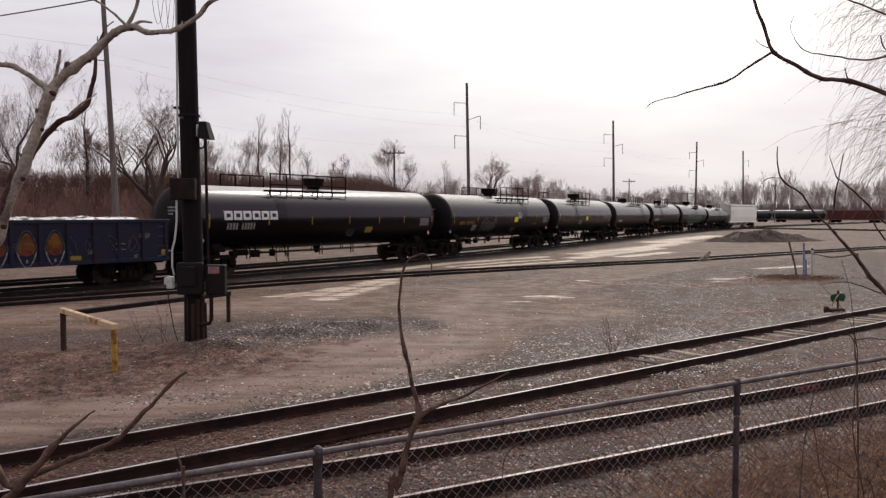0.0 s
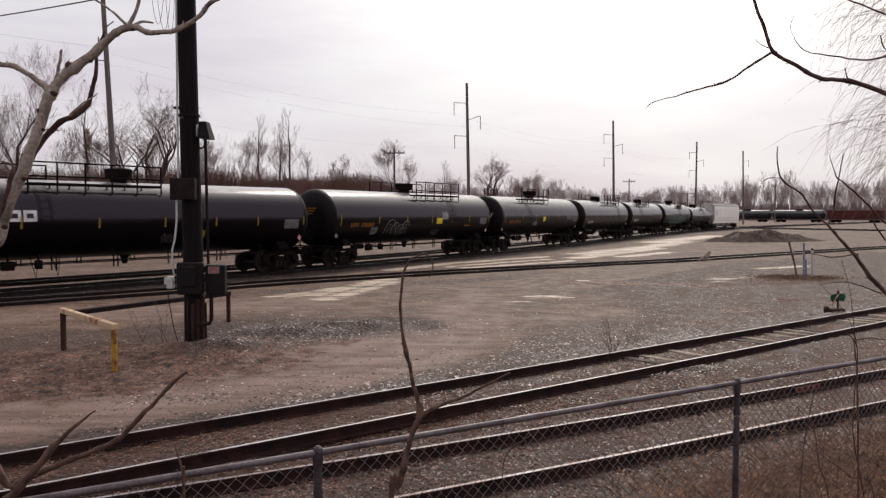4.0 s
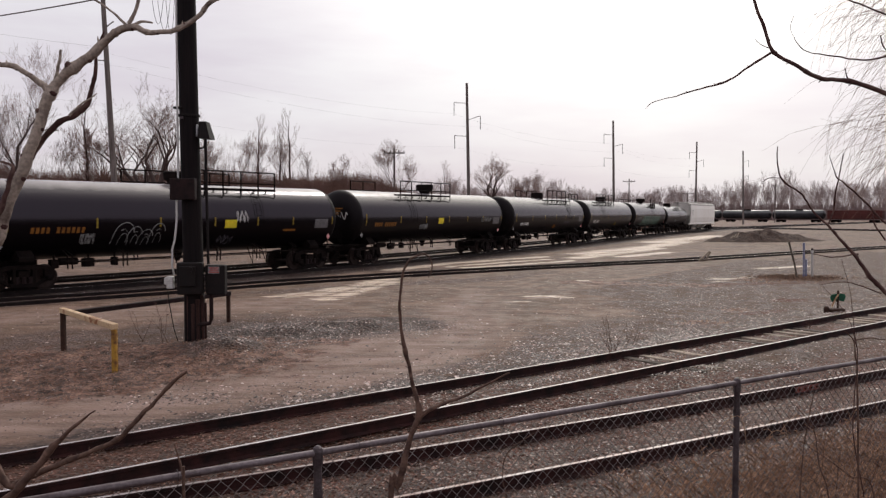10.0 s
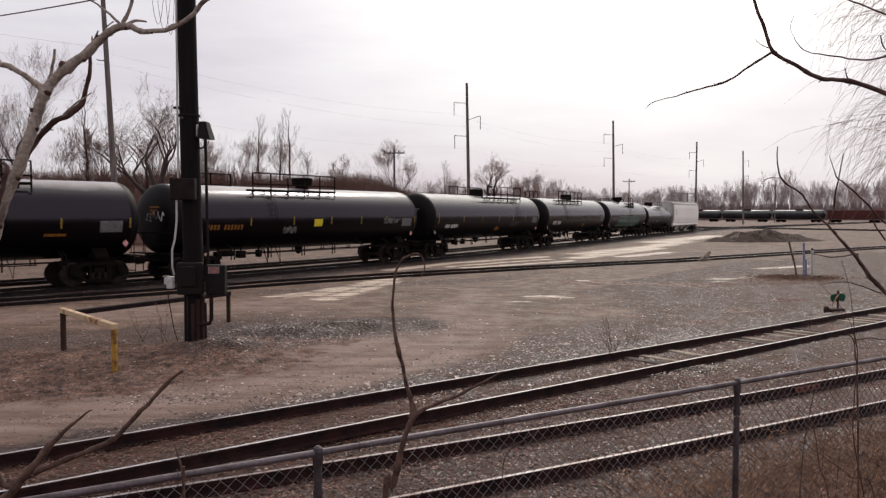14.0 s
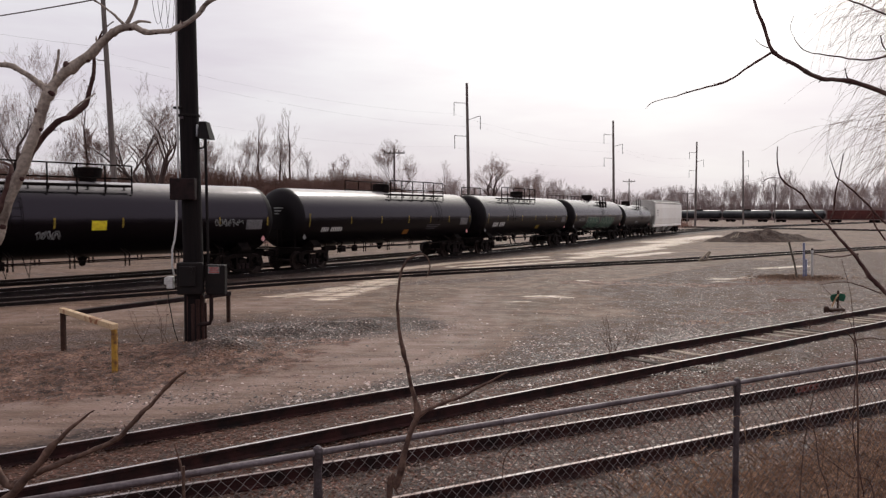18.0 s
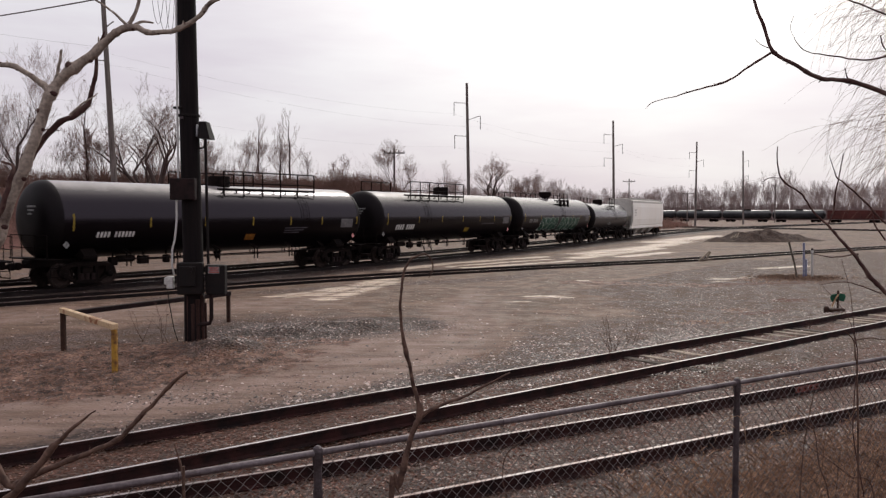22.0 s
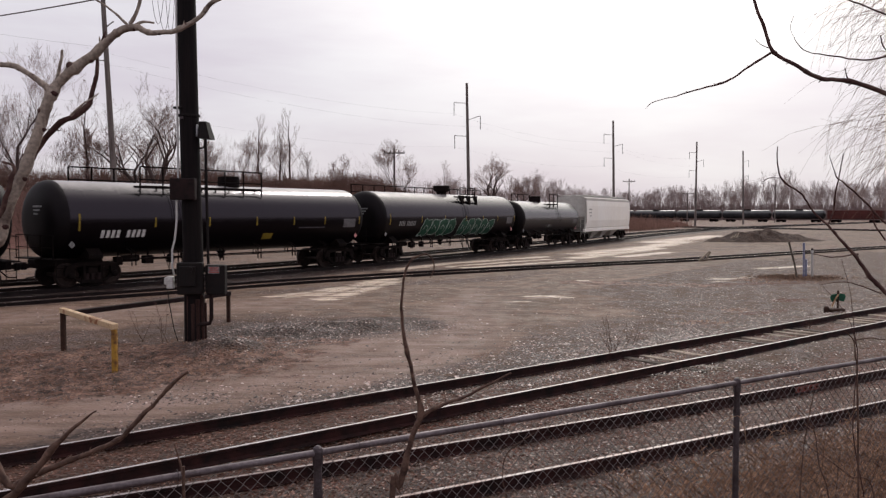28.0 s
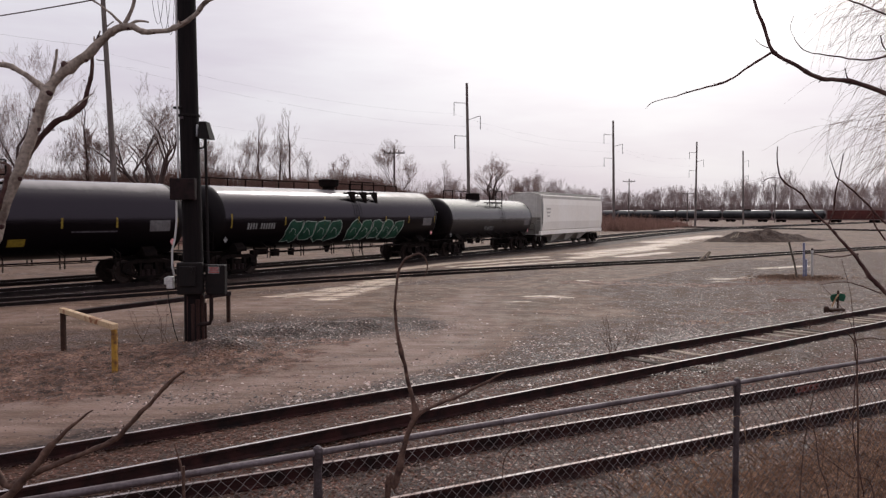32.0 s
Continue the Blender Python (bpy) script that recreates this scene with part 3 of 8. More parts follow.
    gravel = mixed(ranged(patch.outputs["Fac"], 0.42, 0.62, 0.0, 0.5), gravel, (0.06, 0.038, 0.029))
    # packed dirt: olive brown, streaked by wheels, stones pressed into it here and there
    dirt = mixed(ranged(patch.outputs["Fac"], 0.35, 0.65), (0.085, 0.055, 0.041), (0.165, 0.11, 0.087))
    dirt = mixed(ranged(streak.outputs["Fac"], 0.44, 0.62, 0.0, 0.6), dirt, (0.235, 0.162, 0.132))
    blot = noise_tex(0.75, 4, 0.6)
    dirt = mixed(ranged(blot.outputs["Fac"], 0.46, 0.6, 0.0, 0.85), dirt, (0.088, 0.056, 0.039))
    gravel = mixed(ranged(blot.outputs["Fac"], 0.55, 0.68, 0.0, 0.55), gravel, (0.068, 0.042, 0.029))
    dirt = mixed(ranged(thin.outputs["Fac"], 0.5, 0.63, 0.0, 0.6), dirt, (0.072, 0.047, 0.037))
    dirt = mixed(ranged(fine.outputs["Fac"], 0.4, 0.75, 0, 0.45), dirt, (0.075, 0.047, 0.035))
    dirt = mixed(product(ranged(pebble_value.outputs["Green"], 0.9, 0.95), ranged(clump.outputs["Fac"], 0.5, 0.6)), dirt, (0.3, 0.24, 0.21))
    leaf = mixed(ranged(stone_value.outputs["Green"], 0.0, 1.0), (0.065, 0.036, 0.029), (0.27, 0.165, 0.13))
    leaf = mixed(ranged(mid.outputs["Fac"], 0.42, 0.68, 0, 0.8), leaf, (0.085, 0.048, 0.037))
    leaf = mixed(ranged(clump.outputs["Fac"], 0.5, 0.62, 0, 0.9), leaf, (0.026, 0.0155, 0.0125))
    dark_leaf = mixed(ranged(stone_value.outputs["Green"], 0.0, 1.0), (0.028, 0.0125, 0.0095), (0.13, 0.06, 0.046))
    dark_leaf = mixed(ranged(patch.outputs["Fac"], 0.42, 0.6, 0, 0.5), dark_leaf, (0.092, 0.053, 0.041))
    # This mud colour carries the sheen of the sky on wet ground.
    pale = mixed(ranged(fine.outputs["Fac"], 0.3, 0.7), (0.66, 0.55, 0.45), (0.36, 0.275, 0.22))
    c = mixed(ragged(sep.outputs["Red"], patch), gravel, dirt)
    vb = n.new("ShaderNodeVertexColor")
    vb.layer_name = "bed"
    bed = n.new("ShaderNodeSeparateColor")
    l.new(vb.outputs["Color"], bed.inputs["Color"])
    c = mixed(product(bed.outputs["Blue"], ranged(mid.outputs["Fac"], 0.35, 0.6, 0.15, 0.5)), c, (0.075, 0.051, 0.04))
    vw = n.new("ShaderNodeVertexColor")
    vw.layer_name = "wear"
    c = mixed(product(vw.outputs["Color"], ranged(streak.outputs["Fac"], 0.36, 0.6, 0.25, 0.95)), c, (0.222, 0.16, 0.14))
    dark_grit = mixed(ranged(stone_value.outputs["Red"], 0.1, 1.0), (0.022, 0.0145, 0.013), (0.085, 0.058, 0.051))
    c = mixed(ragged(bed.outputs["Red"], streak, 0.8), c, dark_grit)
    c = mixed(ragged(bed.outputs["Green"], mid), c, (0.075, 0.034, 0.026))
    c = mixed(ragged(sep.outputs["Blue"], mid, 1.0), c, leaf)
    c = mixed(ragged(vc.outputs["Alpha"], mid), c, dark_leaf)
    muddy = product(ragged(sep.outputs["Green"], thin, 1.25), ranged(sep.outputs["Green"], 0.04, 0.3))
    c = mixed(muddy, c, pale)
    rich = n.new("ShaderNodeHueSaturation")
    rich.inputs["Saturation"].default_value = 1.14
    l.new(c, rich.inputs["Color"])
    l.new(rich.outputs["Color"], b.inputs["Base Color"])
    wet = n.new("ShaderNodeMath")
    wet.operation = "MULTIPLY_ADD"
    l.new(product(muddy, ranged(vb.outputs["Alpha"], 0.2, 1.0, 0.6, 1.0)), wet.inputs[0])
    wet.inputs[1].default_value = -0.45
    l.new(ranged(mid.outputs["Fac"], 0.35, 0.7, 0.55, 0.85), wet.inputs[2])
    l.new(wet.outputs["Value"], b.inputs["Roughness"])
    b.inputs["Specular IOR Level"].default_value = 0.13
    bp = n.new("ShaderNodeBump")
    l.new(ranged(sep.outputs["Red"], 0.2, 0.9, 0.85, 0.2), bp.inputs["Strength"])
    bp.inputs["Distance"].default_value = 0.035
    l.new(stone.outputs["Distance"], bp.inputs["Height"])
    bp2 = n.new("ShaderNodeBump")
    l.new(ranged(sep.outputs["Red"], 0.2, 0.9, 0.65, 0.22), bp2.inputs["Strength"])
    bp2.inputs["Distance"].default_value = 0.07
    l.new(fine.outputs["Fac"], bp2.inputs["Height"])
    l.new(bp.outputs["Normal"], bp2.inputs["Normal"])
    l.new(bp2.outputs["Normal"], b.inputs["Normal"])
    me.materials.append(mat)
    return tagged(new("ground", me), "brown gravel and dirt yard with wet mud streaks coloured pale as sheen", "ground", kind="structure")


ground = make_ground()


# ---------------------------------------------------------------- tracks
def path_frames(pts, step):
    """Even steps along a line: (x, y, heading from +y)."""
    out, carry = [], 0.0
    for (ax, ay), (bx, by) in zip(pts[:-1], pts[1:]):
        d = math.hypot(bx - ax, by - ay)
        h = math.atan2(bx - ax, by - ay)
        t = carry
        while t < d:
            out.append((ax + (bx - ax) * t / d, ay + (by - ay) * t / d, h))
            t += step
        carry = t - d
    return out


RAIL_PROFILE = [(-0.07, -0.172), (0.07, -0.172), (0.07, -0.16), (0.012, -0.135), (0.012, -0.045), (0.036, -0.034), (0.036, -0.006), (0.028, 0.0),
                (-0.028, 0.0), (-0.036, -0.006), (-0.036, -0.034), (-0.012, -0.045), (-0.012, -0.135), (-0.07, -0.16)]


def rail(pts, side, top, parent, head, web):
    acc = Acc()
    fr = [(p[0], p[1], math.atan2(q[0] - o[0], q[1] - o[1]))
          for o, p, q in zip([pts[0]] + pts[:-1], pts, pts[1:] + [pts[-1]])]
    n = len(RAIL_PROFILE)
    verts, faces, ms = [], [], []
    for x, y, h in fr:
        for a, b in RAIL_PROFILE:
            d = side * 0.7525 + a
            zt = top(x, y) if callable(top) else top
            verts.append((x + math.cos(h) * d, y - math.sin(h) * d, zt + b))
    for i in range(len(fr) - 1):
        for k in range(n):
            q = (k + 1) % n
            acc.f.append((i * n + k, i * n + q, (i + 1) * n + q, (i + 1) * n + k))
            acc.m.append(1 if k in (7,) else 0)
    acc.v = verts
    return part("rail", acc, [web, head], parent)


def tie_mesh(mat, key):
    def make():
        a = Acc()
        a.bbox((0, 0, 0), (2.5, 0.22, 0.16), 0.012)
        return a.mesh("tie", mat)
    return cached(key, make)


def railway(name, pts, top, label, ties=None, tie_drop=0.165, pale=False, shoulders=None, head=RAIL_TOP, web=RAIL_BLACK):
    t = thing(name, label, "railway track", kind="structure")
    for side in (-1, 1):
        rail(pts, side, top, t, head, web)
    if ties:
        rng = random.Random(5)
        for x, y, h in path_frames(pts, 0.52):
            if not ties(x, y) or (pale and rng.random() < (0.72 if x < 7.4 else 0.25)):
                continue
            zt = top(x, y) if callable(top) else top
            me = tie_mesh(TIE_PALE, "tie_pale") if pale and rng.random() < 0.5 else tie_mesh(TIE, "tie")
            part("tie", me, None, t, at=pose(x, y, zt - tie_drop - 0.08 + rng.uniform(-0.012, 0.006), rz=-math.degrees(h) + rng.uniform(-1.5, 1.5)))
    if shoulders:
        # heaped ballast outside each rail, covering the ends of the ties
        run = [(x, y, math.atan2(q[0] - x, q[1] - y)) for (x, y), q in zip(pts[:-1], pts[1:]) if shoulders[0] < x < shoulders[1]]
        for side in (-1, 1):
            a = Acc()
            offs = [(0.83, -0.2), (0.95, -0.115), (1.35, -0.11), (1.75, -0.17), (2.3, -0.26)]
            vs = []
            for i, (x, y, h) in enumerate(run):
                fade = min(1.0, i / 3)
                for d, z in offs:
                    wob = 0.025 * noise.noise((x * 2.1, y * 2.1, d * 3))
                    vs.append((x + math.cos(h) * d * side, y - math.sin(h) * d * side, top + (-0.26 + (z + 0.26) * fade) + wob * fade))
            m = len(offs)
            a.add(vs, [(i * m + k, (i + 1) * m + k, (i + 1) * m + k + 1, i * m + k + 1) for i in range(len(run) - 1) for k in range(m - 1)])
            part("ballast_shoulder", a, ground.data.materials[0], t, "heaped ballast beside the rail", smooth=True)
    return t


def curve_line(p0, bend, x0, x1, step):
    """A gently bent line y = a + b x + c x^2."""
    a, b, c = p0[0], p0[1], bend
    out, x = [], x0
    while x <= x1:
        out.append((x, a + b * x + c * x * x))
        x += step
    return out


main_pts = [MAIN[i] for i in range(-300, 800, 4)]
railway("railway_track_main", main_pts, RAIL_Z, "rusty rails of the track that the train rolls on", ties=lambda x, y: -30 < x < 24 and 15 < y < 95)
back_pts = [(MAIN[i][0] - 4.2 * math.cos(heading(i * STEP)), MAIN[i][1] + 4.2 * math.sin(heading(i * STEP))) for i in range(-200, 800, 6)]
railway("railway_track_back", back_pts, RAIL_Z - 0.02, "rusty track beyond the train")
T1, T2 = (13.06, 0.767), (9.56, 0.536)
near_pts = curve_line(T1, 0.0007, -30, 60, 1.0)
railway("railway_track_near", near_pts, -0.06, "rust-brown rails with polished tops in gravel", ties=lambda x, y: x > 3.9 and x < 45, tie_drop=0.146, pale=True, shoulders=(2.0, 46.0), web=RAIL_SIDE)
front_pts = curve_line(T2, 0.0034, -24, 40, 1.0)
front_track = railway("railway_track_front", front_pts, -0.14, "rusty rails among dead leaves behind the fence", head=RAIL_DULL, web=RAIL_SIDE)
# a red joint bar bolted to the far rail, with four bolt heads
jx = 7.1
jh = math.atan(0.536 + 2 * 0.0034 * jx)
jy = 9.56 + 0.536 * jx + 0.0034 * jx * jx
joint = Acc()
joint.bbox((jx - math.sin(jh) * 0.724, jy + math.cos(jh) * 0.724, -0.228), (0.7, 0.03, 0.11), 0.008, Matrix.Rotation(jh, 3, "Z"))
bar = part("joint_bar", joint, material("red_rust_plate", (0.2, 0.055, 0.045), 0.75, second=(0.09, 0.03, 0.026), scale=7, fine=40, bump=0.2), front_track, "bright rust-red joint bar")
for k in (-0.25, -0.09, 0.09, 0.25):
    bolt = Acc()
    bolt.bbox((jx - math.sin(jh) * 0.7 + math.cos(jh) * k, jy + math.cos(jh) * 0.7 + math.sin(jh) * k, -0.225), (0.035, 0.025, 0.035), 0.006, Matrix.Rotation(jh, 3, "Z"))
    part("bolt", bolt, RUST, bar)
mid_pts = [(-34.0, 10.0), (-22.0, 18.6), (-14.0, 26.2), (-10.3, 29.6), (-6.9, 33.2), (-1.0, 38.0), (4.4, 41.9), (14.7, 48.6), (26.0, 57.6), (38.3, 67.2), (60, 84), (110, 123)]
far_pts = [(30.0, 190.0), (52.0, 163.0), (74.0, 131.0), (104.0, 90.0)]
railway("railway_track_far", far_pts, 0.12, "distant rusty track across the yard")
railway("railway_track_far_second", [(x + 4.0, y + 3.5) for x, y in far_pts], 0.12, "distant rusty track across the yard")
railway("railway_track_middle", mid_pts, 0.1, "low rusty siding rails across the yard")


# ---------------------------------------------------------------- the train
WHEEL_R = 0.457


def bogie(parent, x, wheels):
    """A two-axle bogie: bolster with side frames, springs and wheelsets."""
    def bolster():
        a = Acc()
        a.bbox((0, 0, 0.62), (0.42, 2.1, 0.26), 0.03)
        a.lathe([(0.72, 0.22), (0.86, 0.22)], 16, "z")
        return a.mesh("bogie", BLACK_DULL)

    def side():
        a = Acc()
        a.prism([(-1.02, 0.72), (-0.5, 0.8), (0.5, 0.8), (1.02, 0.72), (1.02, 0.84), (0.52, 0.95), (-0.52, 0.95), (-1.02, 0.84)], "y", -0.09, 0.09)
        a.prism([(-0.5, 0.16), (0.5, 0.16), (0.5, 0.28), (-0.5, 0.28)], "y", -0.1, 0.1)
        for k in (-1, 1):
            a.prism([(k * 0.5, 0.16), (k * 0.98, 0.5), (k * 0.98, 0.62), (k * 0.5, 0.28)], "y", -0.07, 0.07)
            a.prism([(k * 0.3, 0.28), (k * 0.4, 0.28), (k * 0.4, 0.8), (k * 0.3, 0.8)], "y", -0.08, 0.08)
            a.prism([(k * 0.74, 0.5), (k * 1.08, 0.42), (k * 1.12, 0.6), (k * 1.04, 0.84), (k * 0.74, 0.8)], "y", -0.08, 0.08)
            a.lathe([(-0.17, 0.08), (-0.14, 0.12), (0.06, 0.12)], 14, "y", (k * 0.89, 0, WHEEL_R))
        return a.mesh("side_frame", BLACK_DULL, True)

    def spring():
        a = Acc()
        a.lathe([(0.28, 0.09), (0.32, 0.1), (0.36, 0.085), (0.4, 0.1), (0.44, 0.085), (0.48, 0.1), (0.52, 0.09)], 10, "z")
        return a.mesh("spring", BOX_RUST, True)

    def wheelset():
        a = Acc()
        for sgn in (-1, 1):
            y = sgn * 0.7525
            o = sgn
            a.lathe([(y - o * 0.09, 0.4), (y - o * 0.085, 0.485), (y - o * 0.055, 0.485), (y - o * 0.05, WHEEL_R), (y + o * 0.055, WHEEL_R - 0.006),
                     (y + o * 0.06, 0.4), (y + o * 0.025, 0.38), (y + o * 0.02, 0.2), (y + o * 0.07, 0.16), (y + o * 0.075, 0.08)], 28, "y")
            for k in range(4):
                t = k * math.pi / 2
                a.box((0.29 * math.cos(t), y + o * 0.024, 0.29 * math.sin(t)), (0.06, 0.02, 0.06))
        a.lathe([(-1.08, 0.07), (1.08, 0.07)], 12, "y")
        return a.mesh("wheelset", WHEEL, True)

    b = part("bogie", cached("bolster", bolster), None, parent, at=pose(x, 0, 0))
    for s in (-1, 1):
        part("side_frame", cached("side_frame", side), None, b, at=pose(0, s * 1.0, 0, 0, 0, 0 if s < 0 else 180))
        for k in (-0.24, 0.0, 0.24):
            part("spring", cached("spring", spring), None, b, at=pose(k, s * 1.0, 0))
    for k in (-0.89, 0.89):
        w = part("wheelset", cached("wheelset", wheelset), None, b, at=pose(k, 0, WHEEL_R))
        wheels.append((w, k))
    return b


def coupler(parent, x, sgn):
    def make():
        a = Acc()
        a.bbox((0.3, 0, 0.86), (0.7, 0.18, 0.16), 0.02)
        a.bbox((0.72, -0.05, 0.86), (0.24, 0.3, 0.28), 0.06)
        a.tube([(0.2, 0.25, 0.75), (0.5, 0.28, 0.45), (0.78, 0.22, 0.42)], 0.025, 6)
        return a.mesh("coupler", BLACK_DULL)
    part("coupler", cached("coupler", make), None, parent, at=pose(x, 0, 0, rz=0 if sgn > 0 else 180))


def wrap(R, zc, x0, x1, z0, z1, lift=0.006, slant=0.0, n=4):
    """A patch lying on the side of a tank, from height z0 to z1."""
    a = Acc()
    vs, fs = [], []
    for i in range(n + 1):
        z = z0 + (z1 - z0) * i / n
        y = -math.sqrt(max(0.01, (R + lift) ** 2 - (z - zc) ** 2))
        d = slant * i / n
        vs += [(x0 + d, y, z), (x1 + d, y, z)]
    for i in range(n):
        fs.append((2 * i, 2 * i + 1, 2 * i + 3, 2 * i + 2))
    return a.add(vs, fs)


def on_side(R, zc, pts, r, n=5, lift=0.004):
    """A line of paint on a tank's side through (x, z) points."""
    a = Acc()
    out = []
    for x, z in pts:
        out.append((x, -math.sqrt(max(0.01, (R + lift) ** 2 - (z - zc) ** 2)), z))
    a.tube(out, r, n)
    return a


def lettering(parent, R, zc, x0, z0, count, w, h, mat, label, slim=0.62):
    """Writing as a row of plain upright bars."""
    for i in range(count):
        if i == 4 and count > 6:
            continue
        b = wrap(R, zc, x0 + i * w, x0 + i * w + w * slim, z0, z0 + h, slant=0.02, n=2)
        part("letter_bar", b, mat, parent, label)


def scribble(parent, R, zc, x0, z0, w, h, loops, mat, seed, r=0.02, label="white spray-paint scribble"):
    rng = random.Random(seed)
    pts = []
    n = loops * 9
    for i in range(n):
        t = i / (n - 1)
        pts.append((x0 + w * t + 0.5 * w / loops * math.sin(i * 2 * math.pi / 7 + rng.uniform(-0.5, 0.5)),
                    z0 + h * (0.5 + 0.5 * math.sin(i * 2 * math.pi / 4.6 + rng.uniform(-0.7, 0.7)))))
    part("graffiti", on_side(R, zc, pts, r, 4), mat, parent, label)


def tank_car(length, spec, label, group="tank cars of the train"):
    """A tank car, its origin midway on the rail tops; the camera sees the side at -y."""
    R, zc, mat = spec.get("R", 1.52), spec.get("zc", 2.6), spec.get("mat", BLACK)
    car = thing("tank_car", label, "tank car", group)
    wheels = []
    half = length / 2
    seam, head = half - 1.14, 0.62
    cx = half - 2.25
    # shell with faint weld rings, and ellipsoidal heads
    a = Acc()
    prof = []
    rings = spec.get("rings", 4)
    for i in range(rings + 1):
        x = -seam + 2 * seam * i / rings
        prof.append((x, R))
        if spec.get("ribbed") and i < rings:
            prof += [(x + seam / rings + o, R + h) for o, h in ((-0.07, 0), (-0.04, 0), (-0.02, 0.0022), (0.02, 0.0022), (0.04, 0), (0.07, 0))]
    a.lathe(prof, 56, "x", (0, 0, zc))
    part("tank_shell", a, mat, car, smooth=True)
    for sgn in (-1, 1):
        a = Acc()
        a.lathe([(sgn * (seam + head * math.sin(t)), max(0.02, (R + 0.004) * math.cos(t) ** 0.5)) for t in [i * math.pi / 22 for i in range(0, 12)]], 56, "x", (0, 0, zc))
        part("tank_head", a, BLACK_HEAD, car, "dished dull black tank end", smooth=True)
    # stub sills, bolsters and end platforms
    for sgn in (-1, 1):
        a = Acc()
        a.bbox((sgn * (half - 1.75), 0, 0.93), (2.7, 0.62, 0.32), 0.03)
        part("stub_sill", a, BLACK_DULL, car)
        a = Acc()
        a.prism([(-1.3, 1.1), (1.3, 1.1), (1.3, 1.22), (0.9, 1.6), (-0.9, 1.6), (-1.3, 1.22)], "x", sgn * cx - 0.28, sgn * cx + 0.28)
        part("saddle", a, BLACK_DULL, car)
        a = Acc()
        a.bbox((sgn * (half - 0.72), 0, 1.12), (0.5, 2.9, 0.05), 0.012)
        part("end_platform", a, BLACK_DULL, car)
        a = Acc()
        xe = sgn * (half - 0.52)
        for y in (-1.4, -0.5, 0.5, 1.4):
            a.tube([(xe, y, 1.12), (xe, y, 2.02)], 0.017, 6)
        for z in (1.55, 2.02):
            a.tube([(xe, -1.4, z), (xe, 1.4, z)], 0.017, 6)
        part("end_railing", a, BLACK_DULL, car)
        a = Acc()
        for y in (-1.42,):
            for dx in (0.0, 0.42):
                a.tube([(sgn * (half - 0.95 + dx * 0.8), y, 0.45), (sgn * (half - 0.95 + dx * 0.8), y, 1.14)], 0.016, 6)
            for z in (0.47, 0.8):
                a.tube([(sgn * (half - 0.95), y, z), (sgn * (half - 0.61), y, z)], 0.016, 6)
        part("step", a, BLACK_DULL, car)
        bogie(car, sgn * cx, wheels)
        coupler(car, sgn * (half - 0.86), sgn)
    # low safety rails along both sides
    for y in (-1.45, 1.45):
        a = Acc()
        a.tube([(-cx + 1.3, y, 1.02), (cx - 1.3, y, 1.02)], 0.033, 6)
        part("safety_rail", a, BLACK_DULL, car)
        n = 6
        for i in range(n):
            x = -cx + 1.5 + (2 * cx - 3.0) * i / (n - 1)
            a = Acc()
            a.tube([(x - 0.09, y, 0.74), (x - 0.09, y, 1.25), (x - 0.06, y * 0.72, 1.42)], 0.03, 5)
            a.tube([(x + 0.09, y, 0.74), (x + 0.09, y, 1.25), (x + 0.06, y * 0.72, 1.42)], 0.03, 5)
            part("rail_bracket", a, BLACK_DULL, car)
    # brake reservoir, rigging and outlet under the belly
    a = Acc()
    a.lathe([(-0.4, 0.08), (-0.36, 0.14), (0.36, 0.14), (0.4, 0.08)], 14, "x", (-cx + 1.9, -0.5, 0.98))
    a.tube([(-cx + 2.3, -0.5, 0.98), (-cx + 3.0, -0.4, 0.9), (cx - 2.0, -0.3, 0.88)], 0.022, 6)
    part("brake_reservoir", a, BLACK_DULL, car)
    a = Acc()
    a.lathe([(0.74, 0.08), (0.8, 0.12), (0.95, 0.14), (1.2, 0.3)], 14, "z")
    part("outlet_valve", a, BLACK_DULL, car)
    # manway housing and platform on top
    dx, p0, p1 = spec["dome"], spec["p0"], spec["p1"]
    top = zc + R
    a = Acc()
    if spec.get("funnel", True):
        a.lathe([(top - 0.12, 0.3), (top + 0.12, 0.34), (top + 0.2, 0.52), (top + 0.52, 0.56), (top + 0.56, 0.48)], 20, "z", (dx, 0, 0))
    else:
        a.lathe([(top - 0.1, 0.5), (top + 0.42, 0.5), (top + 0.45, 0.44)], 20, "z", (dx, 0, 0))
    part("manway_housing", a, BLACK_DULL, car, smooth=True)
    for y in (-0.95, 0.95):
        a = Acc()
        zp = zc + math.sqrt(R * R - 0.95 ** 2) + 0.14
        for e in (-0.2, 0.2):
            a.tube([(p0, y + e, zp), (p1, y + e, zp)], 0.06, 6)
        for i in range(int((p1 - p0) / 0.75) + 1):
            x = p0 + 0.15 + i * 0.75
            if x < p1:
                a.tube([(x, y, zp), (x, y * 1.02, zp - 0.24)], 0.03, 6)
        part("walkway", a, BLACK_DULL, car)
    rails = [(-1.2, p0, p1)] + [(1.2, spec.get("q0", p0), spec.get("q1", p1))]
    for y, x0, x1 in rails:
        zp = zc + math.sqrt(max(0.05, R * R - 1.2 ** 2)) + 0.16
        a = Acc()
        zt = top + spec.get("rail_up", 0.62)
        for z in (zt, zp + (zt - zp) * 0.5):
            a.tube([(x0, y, z), (x1, y, z)], 0.032, 6)
        part("guard_rail", a, BLACK_DULL, car)
        n = max(2, int(round((x1 - x0) / 1.1)) + 1)
        for i in range(n):
            x = x0 + (x1 - x0) * i / (n - 1)
            a = Acc()
